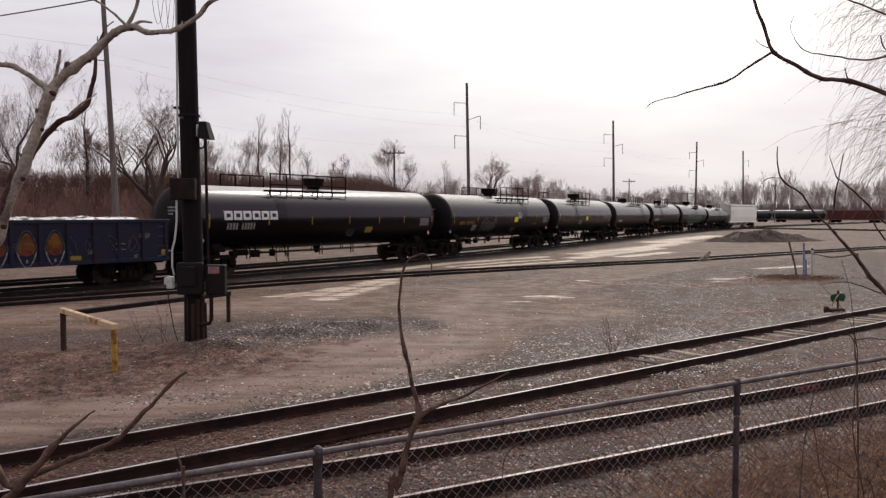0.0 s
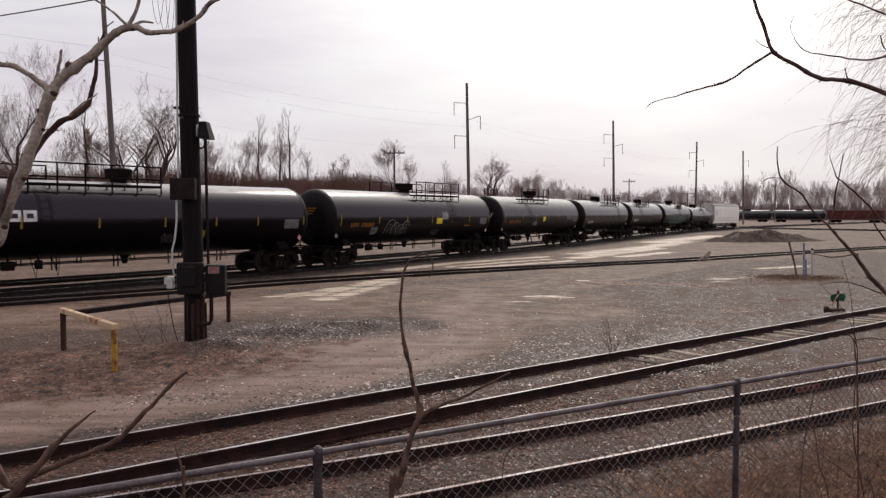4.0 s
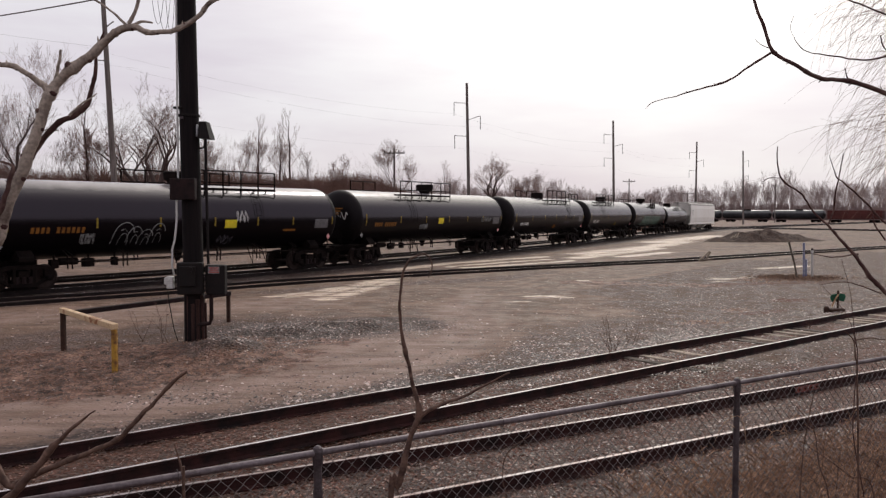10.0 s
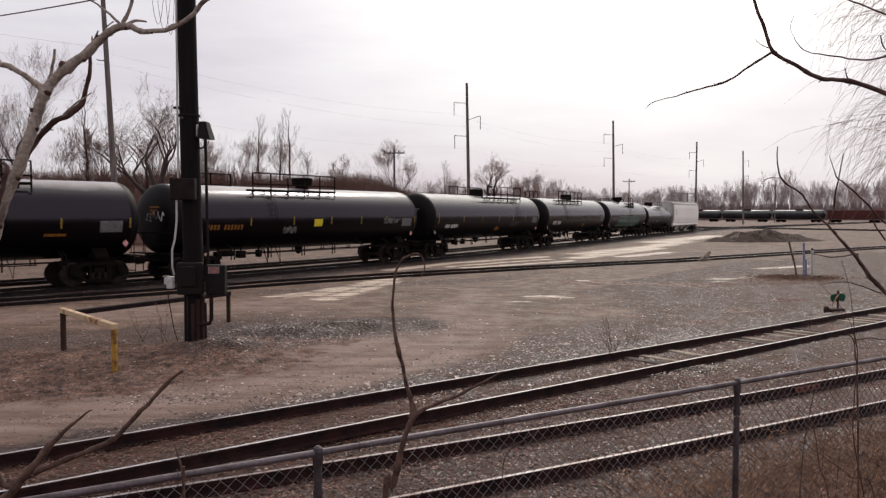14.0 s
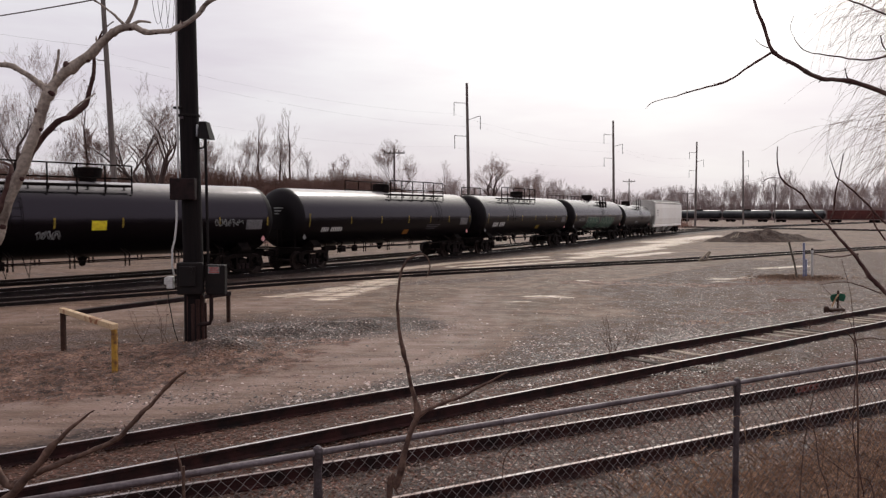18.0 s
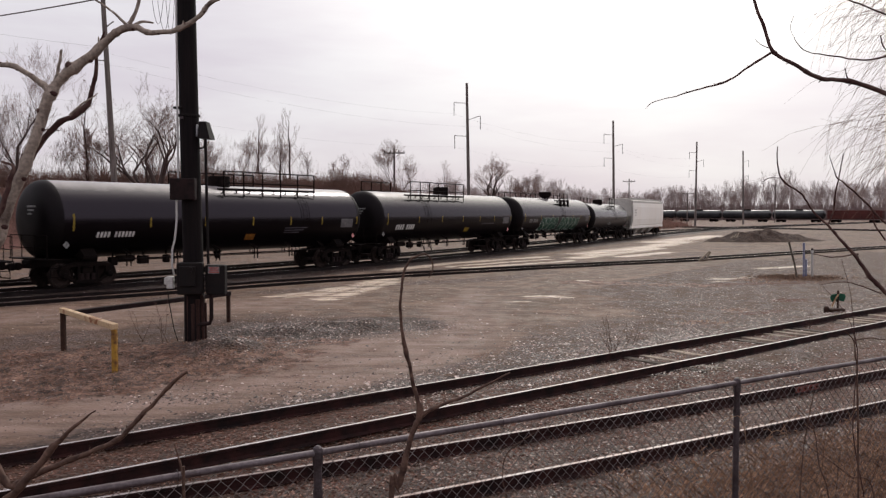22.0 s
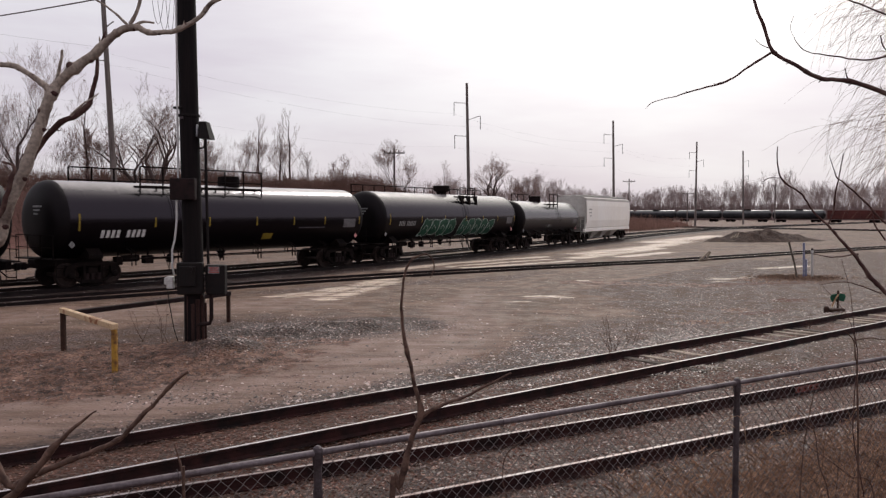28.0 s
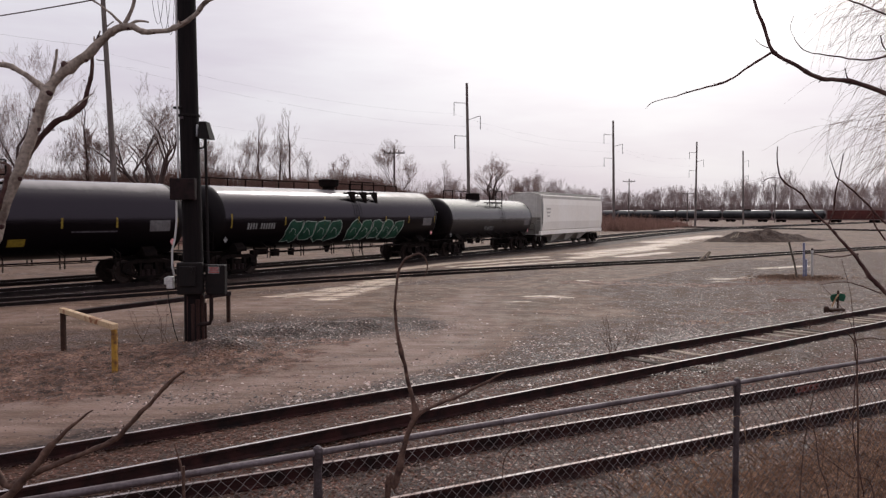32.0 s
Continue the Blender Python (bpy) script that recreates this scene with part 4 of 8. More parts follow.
            a.tube([(x, y, zp - 0.1), (x, y, zt)], 0.034, 6)
            part("guard_post", a, BLACK_DULL, car)
    if spec.get("wedges"):
        for k in range(3):
            a = Acc()
            xw = dx + 0.12 + k * 0.95
            a.prism([(xw, top - 0.12), (xw + 0.55, top - 0.1), (xw + 0.6, top - 0.72), (xw + 0.48, top - 0.7)], "y", -1.3, -1.2)
            part("platform_bracket", a, BLACK_DULL, car)
    # ladder over the near side
    xl = spec.get("ladder", p0 + 0.6)
    a = Acc()
    for k in (-0.2, 0.2):
        a.tube([(xl + k, -math.cos(t) * (R + 0.08), zc + math.sin(t) * (R + 0.08)) for t in [radians(d) for d in range(-10, 62, 8)]], 0.012, 5)
    for d in range(-6, 60, 11):
        t = radians(d)
        a.tube([(xl - 0.2, -math.cos(t) * (R + 0.08), zc + math.sin(t) * (R + 0.08)), (xl + 0.2, -math.cos(t) * (R + 0.08), zc + math.sin(t) * (R + 0.08))], 0.009, 5)
    part("ladder", a, BLACK_DULL, car)
    # splayed ladder feet below the belly, and the brake gear
    for k in (-0.55, 0.25):
        a = Acc()
        a.tube([(xl + k, -1.3, 1.25), (xl + k + 0.14, -1.5, 0.5), (xl + k + 0.3, -1.3, 1.25)], 0.022, 5)
        part("ladder_foot", a, BLACK_DULL, car)
    for k, w in ((1.25, 0.3), (2.6, 0.42), (3.7, 0.2)):
        a = Acc()
        a.bbox((-cx + k, -0.7, 0.92), (w, 0.3, 0.34), 0.03)
        a.tube([(-cx + k, -0.7, 1.0), (-cx + k, -0.75, 1.4)], 0.04, 6)
        part("brake_gear", a, BLACK_DULL, car)
    # yellow reflective strips, each one a part
    for i, u in enumerate(spec.get("strips", (-0.97, -0.56, -0.22, 0.115, 0.41, 0.68, 1.01))):
        tall = 0.65 if i == 0 else 0.4
        z1 = zc + (0.22 if i == 0 else 0.07)
        a = wrap(R, zc, u * (seam - 0.12) - 0.038, u * (seam - 0.12) + 0.038, z1 - tall, z1)
        part("reflector_strip", a, YELLOW_TAPE, car, "yellow reflective strip")
    # data panels and placards
    a = wrap(R, zc, seam - 1.25, seam - 0.35, zc - 0.5, zc - 0.05)
    part("data_panel", a, GREY_CARD, car, "grey panel of small print")
    for sgn in (-1, 1):
        a = Acc()
        xs = sgn * (seam - 0.15)
        y = -math.sqrt(R * R - 0.8 ** 2) - 0.02
        a.add([(xs - 0.13, y, zc - 0.95), (xs, y, zc - 1.1), (xs + 0.13, y, zc - 0.95), (xs, y, zc - 0.8)], [(0, 1, 2, 3)])
        part("placard", a, PLACARD if sgn > 0 else FAINT_WHITE, car, "small diamond hazard placard")
    a = Acc()
    for k in range(3):
        a.box((-(seam + head * 0.985), -0.3 + 0.06 * k, zc + 0.5 - k * 0.14), (0.035, 0.6 - 0.14 * k, 0.07))
    part("end_lettering", a, spec.get("ink", FAINT_WHITE), car, "faint rows of small lettering")
    spec.get("extra", lambda *q: None)(car, R, zc, seam)
    return car, wheels, cx


def extra_one(car, R, zc, seam):
    # large white company letters, as plain hollow blocks
    x0, w, h = -seam + 1.2, 0.475, 0.41
    for i in range(6):
        a = Acc()
        x = x0 + i * (w + 0.075)
        z0 = zc - 0.06
        t = 0.118
        for bx0, bx1, bz0, bz1 in ((x, x + t, z0, z0 + h), (x + w - t, x + w, z0, z0 + h), (x + t, x + w - t, z0 + h - t, z0 + h), (x + t, x + w - t, z0, z0 + t)):
            q = wrap(R, zc, bx0, bx1, bz0, bz1, n=2)
            a.add(q.v, q.f)
        part("company_block", a, WHITE_PAINT, car, "white hollow block of company lettering")
    lettering(car, R, zc, -seam + 1.37, zc - 0.5, 10, 0.17, 0.3, FAINT_WHITE, "faded white lettering as bars")
    part("card", wrap(R, zc, 2.4, 3.0, zc - 0.82, zc - 0.5), YELLOW_TAPE, car, "dull yellow patch")
    scribble(car, R, zc, 0.9, zc - 1.0, 0.6, 0.4, 3, SPRAY_GREY, 3)


def extra_two(car, R, zc, seam):
    lettering(car, R, zc, -seam + 1.17, zc - 0.5, 11, 0.19, 0.22, ORANGE_PAINT, "orange lettering as bars")
    part("card", wrap(R, zc, 1.45, 2.1, zc - 0.42, zc - 0.05), YELLOW_CARD, car, "bright yellow square card")
    scribble(car, R, zc, 2.1, zc - 0.2, 0.65, 0.55, 4, WHITE_PAINT, 8, 0.014)
    scribble(car, R, zc, 1.2, zc - 1.15, 0.8, 0.4, 3, SPRAY_GREY, 9)
    for k, (w, h) in enumerate(((0.8, 0.95), (0.55, 0.72), (0.55, 0.66), (0.6, 0.84))):
        # tall arches, each with a smaller arch and a bar inside
        x, z = -3.75 + (0.0, 0.62, 1.12, 1.62)[k], zc - 1.08 + 0.06 * (k % 2)
        arch = [(x + w * (0.5 - 0.5 * math.cos(u * math.pi)) - 0.1 * (1 - u), z + h * (0.1 + 0.9 * math.sin(u * math.pi * 0.86) ** 0.7)) for u in [i / 11 for i in range(12)]]
        part("graffiti", on_side(R, zc, arch, 0.017, 4), FAINT_WHITE, car, "white arched spray-paint letter shape")
        inner = [(x + w * (0.5 - 0.26 * math.cos(u * math.pi)), z + h * (0.05 + 0.5 * math.sin(u * math.pi) ** 0.8)) for u in [i / 8 for i in range(9)]]
        part("graffiti", on_side(R, zc, inner, 0.014, 4), FAINT_WHITE, car, "white spray-paint inner arch")
        part("graffiti", on_side(R, zc, [(x + w * 0.3, z + h * 0.66), (x + w * 0.5, z + h * 0.74), (x + w * 0.66, z + h * (0.6 + 0.1 * (k % 2)))], 0.013, 4), FAINT_WHITE, car, "short white spray-paint stroke")
    scribble(car, R, zc, -5.15, zc - 0.95, 0.6, 0.42, 4, FAINT_WHITE, 12)
    part("card", wrap(R, zc, 4.9, 5.7, zc - 0.62, zc - 0.52), ORANGE_PAINT, car, "row of orange print")


def extra_three(car, R, zc, seam):
    lettering(car, R, zc, -seam + 1.17, zc - 0.5, 11, 0.19, 0.22, ORANGE_PAINT, "orange lettering as bars")
    part("card", wrap(R, zc, -0.35, 0.25, zc - 0.42, zc - 0.05), YELLOW_CARD, car, "bright yellow square card")
    scribble(car, R, zc, -2.4, zc - 0.75, 0.9, 0.35, 4, FAINT_WHITE, 18)
    scribble(car, R, zc, 5.2, zc - 0.35, 1.4, 0.32, 5, FAINT_WHITE, 19)
    a = Acc()
    rng = random.Random(4)
    a.tube([(-(seam + 0.6), -0.95 + 0.1 * i, zc + 0.1 + 0.22 * math.sin(i * 1.9 + rng.random())) for i in range(14)], 0.025, 4)
    part("graffiti", a, WHITE_PAINT, car, "white scribble on the tank end")


def extra_four(car, R, zc, seam):
    lettering(car, R, zc, -seam + 1.3, zc - 0.7, 11, 0.15, 0.22, WHITE_PAINT, "white lettering as bars")
    part("card", wrap(R, zc, 0.6, 1.15, zc - 1.0, zc - 0.72), ORANGE_PAINT, car, "dull orange patch")
    for k in range(3):
        part("card", wrap(R, zc, 2.9, 4.4 - 0.25 * k, zc - 0.5 - 0.11 * k, zc - 0.45 - 0.11 * k), SPRAY_GREY, car, "row of faint print")


def extra_five(car, R, zc, seam):
    lettering(car, R, zc, -seam + 1.25, zc - 0.72, 9, 0.22, 0.3, WHITE_PAINT, "slanted white lettering as bars")
    part("card", wrap(R, zc, 1.4, 2.0, zc - 0.98, zc - 0.7), YELLOW_TAPE, car, "dull yellow patch")
    part("card", wrap(R, zc, 3.6, 5.4, zc - 0.5, zc - 0.44), SPRAY_GREY, car, "row of faint print")


def extra_six(car, R, zc, seam):
    lettering(car, R, zc, -seam + 1.3, zc - 0.5, 11, 0.16, 0.28, FAINT_WHITE, "white lettering as bars")
    # two long green pieces with pale outlines
    for x0, n, w, low in ((-4.4, 4, 1.0, 1.06), (0.2, 5, 0.95, 1.1)):
        for i in range(n):
            rng = random.Random(40 + i + int(x0 * 3))
            cx, cz, rx, rz = x0 + (i + 0.5) * w, zc - low + 0.42, w * 0.55, 0.58
            rim = []
            for k in range(16):
                t = 2 * math.pi * k / 16
                q = 1 + rng.uniform(-0.16, 0.14)
                c, sn = math.cos(t), math.sin(t)
                f = q / max(abs(c), abs(sn)) ** 0.55
                rim.append((cx + rx * c * f * 0.92 + 0.14 * sn, cz + rz * sn * f * 0.92))
            vs, fs = [(cx, -math.sqrt((R + 0.008) ** 2 - (cz - zc) ** 2), cz)], []
            for g in (0.35, 0.7, 1.0):
                for x, z in rim:
                    xx, zz = cx + (x - cx) * g, cz + (z - cz) * g
                    vs.append((xx, -math.sqrt((R + 0.008) ** 2 - (zz - zc) ** 2), zz))
            for k in range(16):
                q = (k + 1) % 16
                fs.append((0, 1 + k, 1 + q))
                for g in (0, 1):
                    fs.append((1 + g * 16 + k, 1 + g * 16 + q, 17 + g * 16 + q, 17 + g * 16 + k))
            a = Acc()
            a.add(vs, fs)
            part("graffiti", a, GREEN_PAINT, car, "green spray-paint letter shape")
            a = on_side(R, zc, rim + rim[:1], 0.018, 4, lift=0.01)
            part("graffiti_outline", a, PALE_SPRAY, car, "pale green spray-paint outline")
            a = on_side(R, zc, [(cx - rx * 0.45, cz - 0.1), (cx - rx * 0.2, cz + 0.15), (cx + rx * 0.25, cz + 0.1 * rng.uniform(-1, 1)), (cx + rx * 0.4, cz - 0.2)], 0.018, 4, lift=0.01)
            part("graffiti_outline", a, PALE_SPRAY, car, "pale green spray-paint stroke")


def extra_seven(car, R, zc, seam):
    scribble(car, R, zc, -1.5, zc - 0.8, 1.4, 0.3, 3, FAINT_WHITE, 51)


def gondola(length):
    car = thing("gondola_car", "dark blue graffiti-covered gondola heaped with snowy scrap", "railway wagon", "wagons of the train")
    wheels = []
    half = length / 2
    W, z0, z1 = 1.52, 0.95, 2.5
    for y in (-W, W):
        a = Acc()
        a.bbox((0, y, (z0 + z1) / 2), (length - 0.8, 0.05, z1 - z0), 0.01)
        part("side_wall", a, GONDOLA_BLUE, car)
        a = Acc()
        a.bbox((0, y, z1 + 0.03), (length - 0.75, 0.18, 0.14), 0.02)
        part("top_chord", a, GONDOLA_BLUE, car)
        a = Acc()
        a.bbox((0, y, z0 + 0.02), (length - 0.75, 0.16, 0.16), 0.02)
        part("side_sill", a, GONDOLA_BLUE, car)
        n = 17
        for i in range(n):
            x = -half + 0.55 + (length - 1.1) * i / (n - 1)
            a = Acc()
            a.prism([(x - 0.09, 0), (x + 0.09, 0), (x + 0.05, 0.1), (x - 0.05, 0.1)], "z", z0, z1)
            for j, v in enumerate(a.v):
                a.v[j] = (v[0], y + math.copysign(v[1] + 0.02, y), v[2])
            part("side_post", a, GONDOLA_BLUE, car)
    for sgn in (-1, 1):
        a = Acc()
        a.bbox((sgn * (half - 0.43), 0, (z0 + z1) / 2), (0.07, 2 * W, z1 - z0), 0.01)
        part("end_wall", a, GONDOLA_BLUE, car)
        a = Acc()
        a.bbox((sgn * (half - 1.7), 0, 0.9), (2.6, 0.6, 0.3), 0.03)
        part("stub_sill", a, BLACK_DULL, car)
        bogie(car, sgn * (half - 1.85), wheels)
        coupler(car, sgn * (half - 0.86), sgn)
        a = Acc()
        for y in (-W - 0.08,):
            for z in (1.1, 1.5, 1.9, 2.3):
                a = Acc()
                a.tube([(sgn * (half - 0.5), y, z), (sgn * (half - 0.9), y, z)], 0.014, 5)
                part("grab_iron", a, SPRAY_GREY, car)
    a = Acc()
    a.bbox((0, 0, z0 + 0.05), (length - 1.4, 2 * W - 0.06, 0.08), 0.01)
    part("floor", a, RUST, car)
    # the load: an uneven heap
    a = Acc()
    rng = random.Random(3)
    nx, ny = 60, 12
    vs = []
    for i in range(nx + 1):
        for j in range(ny + 1):
            x, y = -half + 0.8 + (length - 2.3) * i / nx, -W + 0.05 + (2 * W - 0.1) * j / ny
            edge = min(1, (W - abs(y)) * 2.5)
            vs.append((x, y, z1 - 0.02 + edge * (0.15 + 0.12 * noise.noise((x * 1.3, y * 1.3, 3))) + rng.uniform(0, 0.06) * edge))
    a.add(vs, [(i * (ny + 1) + j, (i + 1) * (ny + 1) + j, (i + 1) * (ny + 1) + j + 1, i * (ny + 1) + j + 1) for i in range(nx) for j in range(ny)])
    part("load", a, SCRAP, car, "pale snowy heap of scrap")
    # spray-paint: orange bells with white rims, scrawls, yellow patches
    yo = -W - 0.05
    for x in (half - 7.97, half - 6.98, half - 5.99, half - 5.0):
        def oval(u, k):
            t = 2 * math.pi * u
            c, sn = math.cos(t), math.sin(t)
            return x + 0.36 * k * math.copysign(abs(c) ** 0.9, c) * (1 - 0.25 * abs(sn)), 1.55 + 0.66 * k * math.copysign(abs(sn) ** 1.15, sn)
        a = Acc()
        a.prism([oval(k / 24, 0.86) for k in range(13)] + [oval(0.5 + k / 24, 0.86) if k < 3 else (x + 0.3 - 0.6 * (9 - k) / 6, 1.33) for k in range(1, 9)], "y", yo - 0.004, yo + 0.01)
        part("graffiti", a, ORANGE_WORN, car, "orange spray-paint half oval")
        a = Acc()
        a.prism([(x + 0.2 * math.cos(k * math.pi / 6), 1.42 + 0.13 * math.sin(k * math.pi / 6)) for k in range(12)], "y", yo - 0.008, yo + 0.01)
        part("graffiti", a, RED_WORN, car, "faded red spray-paint blot")
        a = Acc()
        a.tube([(px, yo - 0.01, pz) for px, pz in [oval(k / 32, 1.0) for k in range(33)]], 0.018, 4)
        part("graffiti_outline", a, SPRAY_GREY, car, "grey spray-paint pointed oval")
        a = Acc()
        a.tube([(px, yo - 0.014, pz) for px, pz in [oval(0.53 + k / 32, 1.0) for k in range(15)]], 0.024, 4)
        part("graffiti_outline", a, FAINT_WHITE, car, "white spray-paint lower rim")
        a = Acc()
        a.bbox((x, yo - 0.012, 1.1), (0.06, 0.012, 0.14), 0.004)
        part("graffiti", a, FAINT_WHITE, car, "small white paint dab")
    for k in range(2):
        a = Acc()
        xb, zb = half - 2.5, 1.42 + 0.22 * k
        a.bbox((xb, yo - 0.012, zb), (0.42, 0.012, 0.03), 0.004)
        part("graffiti", a, FAINT_WHITE, car, "thin white paint line")
    for x, z, w in ((half - 3.6, 1.36, 0.3), (half - 1.85, 1.12, 0.22), (half - 1.5, 1.95, 0.5)):
        a = Acc()
        a.prism([(x + w * (0.5 + 0.18 * math.sin(k * 2.3)) * math.cos(k * math.pi / 5), z + 0.12 * math.sin(k * math.pi / 5) * (1 + 0.4 * math.sin(k * 1.7))) for k in range(10)], "y", yo - 0.004, yo + 0.008)
        part("graffiti", a, SPRAY_GREY, car, "worn pale paint smear")
    for x, z, w, h in ((half - 4.27, 1.15, 0.42, 0.17), (half - 7.7, 1.2, 0.5, 0.3), (half - 0.68, 1.25, 0.2, 0.22)):
        a = Acc()
        a.bbox((x, yo - 0.045, z), (w, 0.012, h), 0.004)
        part("graffiti", a, YELLOW_TAPE, car, "yellow paint patch")
    for x, seed in ((half - 3.67, 1), (half - 2.73, 2), (half - 2.0, 5), (half - 6.4, 7), (half - 4.4, 8), (half - 8.3, 9)):
        rng = random.Random(seed)
        a = Acc()
        w, h, q = rng.uniform(0.14, 0.26), rng.uniform(0.12, 0.4), rng.uniform(0.55, 0.9)
        a.tube([(x + w * math.sin(i * q) + 0.012 * i - 0.12, yo - 0.012, rng.uniform(-0.03, 0.03) + 1.6 + h * math.cos(i * q * 0.83 + seed)) for i in range(20)], 0.013, 4)
        part("graffiti", a, SPRAY_GREY, car, "pale spray-paint scrawl")
    return car, wheels, half - 1.85


def hopper(length):
    car = thing("covered_hopper_car", "pale grey covered hopper wagon at the train's tail", "railway wagon", "wagons of the train")
    wheels = []
    half = length / 2
    W, z0, z1, ze = 1.56, 1.25, 4.25, 4.5
    end = half - 1.0
    for sgn in (-1, 1):
        # gently bulged side sheets with ribs below the eaves
        a = Acc()
        prof = [(1.3, z0), (1.46, z0 + 0.25), (W, z0 + 0.9), (W, z1 - 0.7), (1.5, z1 - 0.2), (1.3, z1 + 0.1)]
        n = 2
        vs = []
        for xx in (-end, end):
            vs += [(xx, sgn * p[0], p[1]) for p in prof] + [(xx, sgn * (p[0] - 0.04), p[1]) for p in prof[::-1]]
        m = len(prof) * 2
        fs = [(k, (k + 1) % m, (k + 1) % m + m, k + m) for k in range(m)] + [tuple(range(m)), tuple(range(2 * m - 1, m - 1, -1))]
        a.add(vs, fs)
        part("side_sheet", a, HOPPER_WHITE, car, smooth=False)
        a = Acc()
        a.bbox((0, sgn * 1.42, z1 - 0.12), (2 * end, 0.16, 0.34), 0.03)
        part("top_chord", a, HOPPER_GREY, car)
        a = Acc()
        a.bbox((0, sgn * 1.36, z0 - 0.02), (2 * end + 0.5, 0.2, 0.3), 0.02)
        part("side_sill", a, HOPPER_WHITE, car)
    a = Acc()
    a.prism([(-1.3, z1 + 0.1), (-0.7, ze), (0.7, ze), (1.3, z1 + 0.1)], "x", -end, end)
    part("roof", a, HOPPER_GREY, car)
    for k in range(6):
        a = Acc()
        a.bbox((-end + 1.3 + k * (2 * end - 2.6) / 5, 0, ze + 0.05), (1.3, 0.6, 0.1), 0.03)
        part("roof_hatch", a, HOPPER_GREY, car)
    for y in (-0.95, 0.95):
        a = Acc()
        a.bbox((0, y, ze + 0.06), (2 * end + 0.5, 0.45, 0.05), 0.01)
        part("roof_walk", a, HOPPER_GREY, car)
    for sgn in (-1, 1):
        a = Acc()
        a.prism([(-1.34, 2.5), (1.34, 2.5), (1.3, z1 + 0.1), (0.7, ze), (-0.7, ze), (-1.3, z1 + 0.1)], "x", sgn * end - 0.03, sgn * end + 0.03)
        part("end_sheet", a, HOPPER_GREY, car)
        a = Acc()
        a.add([(sgn * end, -1.34, 2.5), (sgn * end, 1.34, 2.5), (sgn * (end - 1.7), 1.3, 1.0), (sgn * (end - 1.7), -1.3, 1.0),
               (sgn * (end - 0.05), -1.34, 2.5), (sgn * (end - 0.05), 1.34, 2.5), (sgn * (end - 1.75), 1.3, 1.0), (sgn * (end - 1.75), -1.3, 1.0)],
              [(0, 1, 2, 3), (4, 7, 6, 5), (0, 4, 5, 1), (3, 2, 6, 7), (0, 3, 7, 4), (1, 5, 6, 2)])
        part("slope_sheet", a, HOPPER_GREY, car)
        for y in (-1.38, 1.38):
            a = Acc()
            a.bbox((sgn * (end - 0.02), y, 2.6), (0.16, 0.1, 3.2), 0.02)
            part("end_post", a, HOPPER_GREY, car)
            a = Acc()
            for k in range(9):
                a.tube([(sgn * (end + 0.12), y, 1.1 + k * 0.38), (sgn * (end + 0.12), y * 0.72, 1.1 + k * 0.38)], 0.014, 5)
            for q in (y, y * 0.72):
                a.tube([(sgn * (end + 0.12), q, 0.6), (sgn * (end + 0.12), q, 4.3)], 0.016, 5)
            part("ladder", a, HOPPER_GREY, car)
        a = Acc()
        a.bbox((sgn * (half - 1.7), 0, 0.92), (2.7, 0.6, 0.3), 0.03)
        part("stub_sill", a, BLACK_DULL, car)
        a = Acc()
        a.bbox((sgn * (end + 0.28), 0, 1.1), (0.5, 2.7, 0.06), 0.01)
        part("end_platform", a, HOPPER_GREY, car)
        bogie(car, sgn * (half - 2.1), wheels)
        coupler(car, sgn * (half - 0.86), sgn)
    # three discharge bays
    for k in (-1, 0, 1):
        a = Acc()
        x, w = k * 3.5, 1.65
        a.add([(x - w, -1.3, 1.3), (x + w, -1.3, 1.3), (x + w, 1.3, 1.3), (x - w, 1.3, 1.3), (x - 0.4, -0.6, 0.45), (x + 0.4, -0.6, 0.45), (x + 0.4, 0.6, 0.45), (x - 0.4, 0.6, 0.45)],
              [(0, 3, 2, 1), (4, 5, 6, 7), (0, 1, 5, 4), (1, 2, 6, 5), (2, 3, 7, 6), (3, 0, 4, 7)])
        part("discharge_bay", a, HOPPER_GREY, car)
    for k in range(3):
        a = Acc()
        a.box((-end + 1.2, -1.575, 3.2 - k * 0.3), (1.0 - 0.2 * k, 0.01, 0.14))
        part("lettering", a, HOPPER_GREY, car, "faint grey lettering as bars")
    return car, wheels, half - 2.1


# name of the builder, its details, where it couples (metres along the line at the start)
TRAIN = []


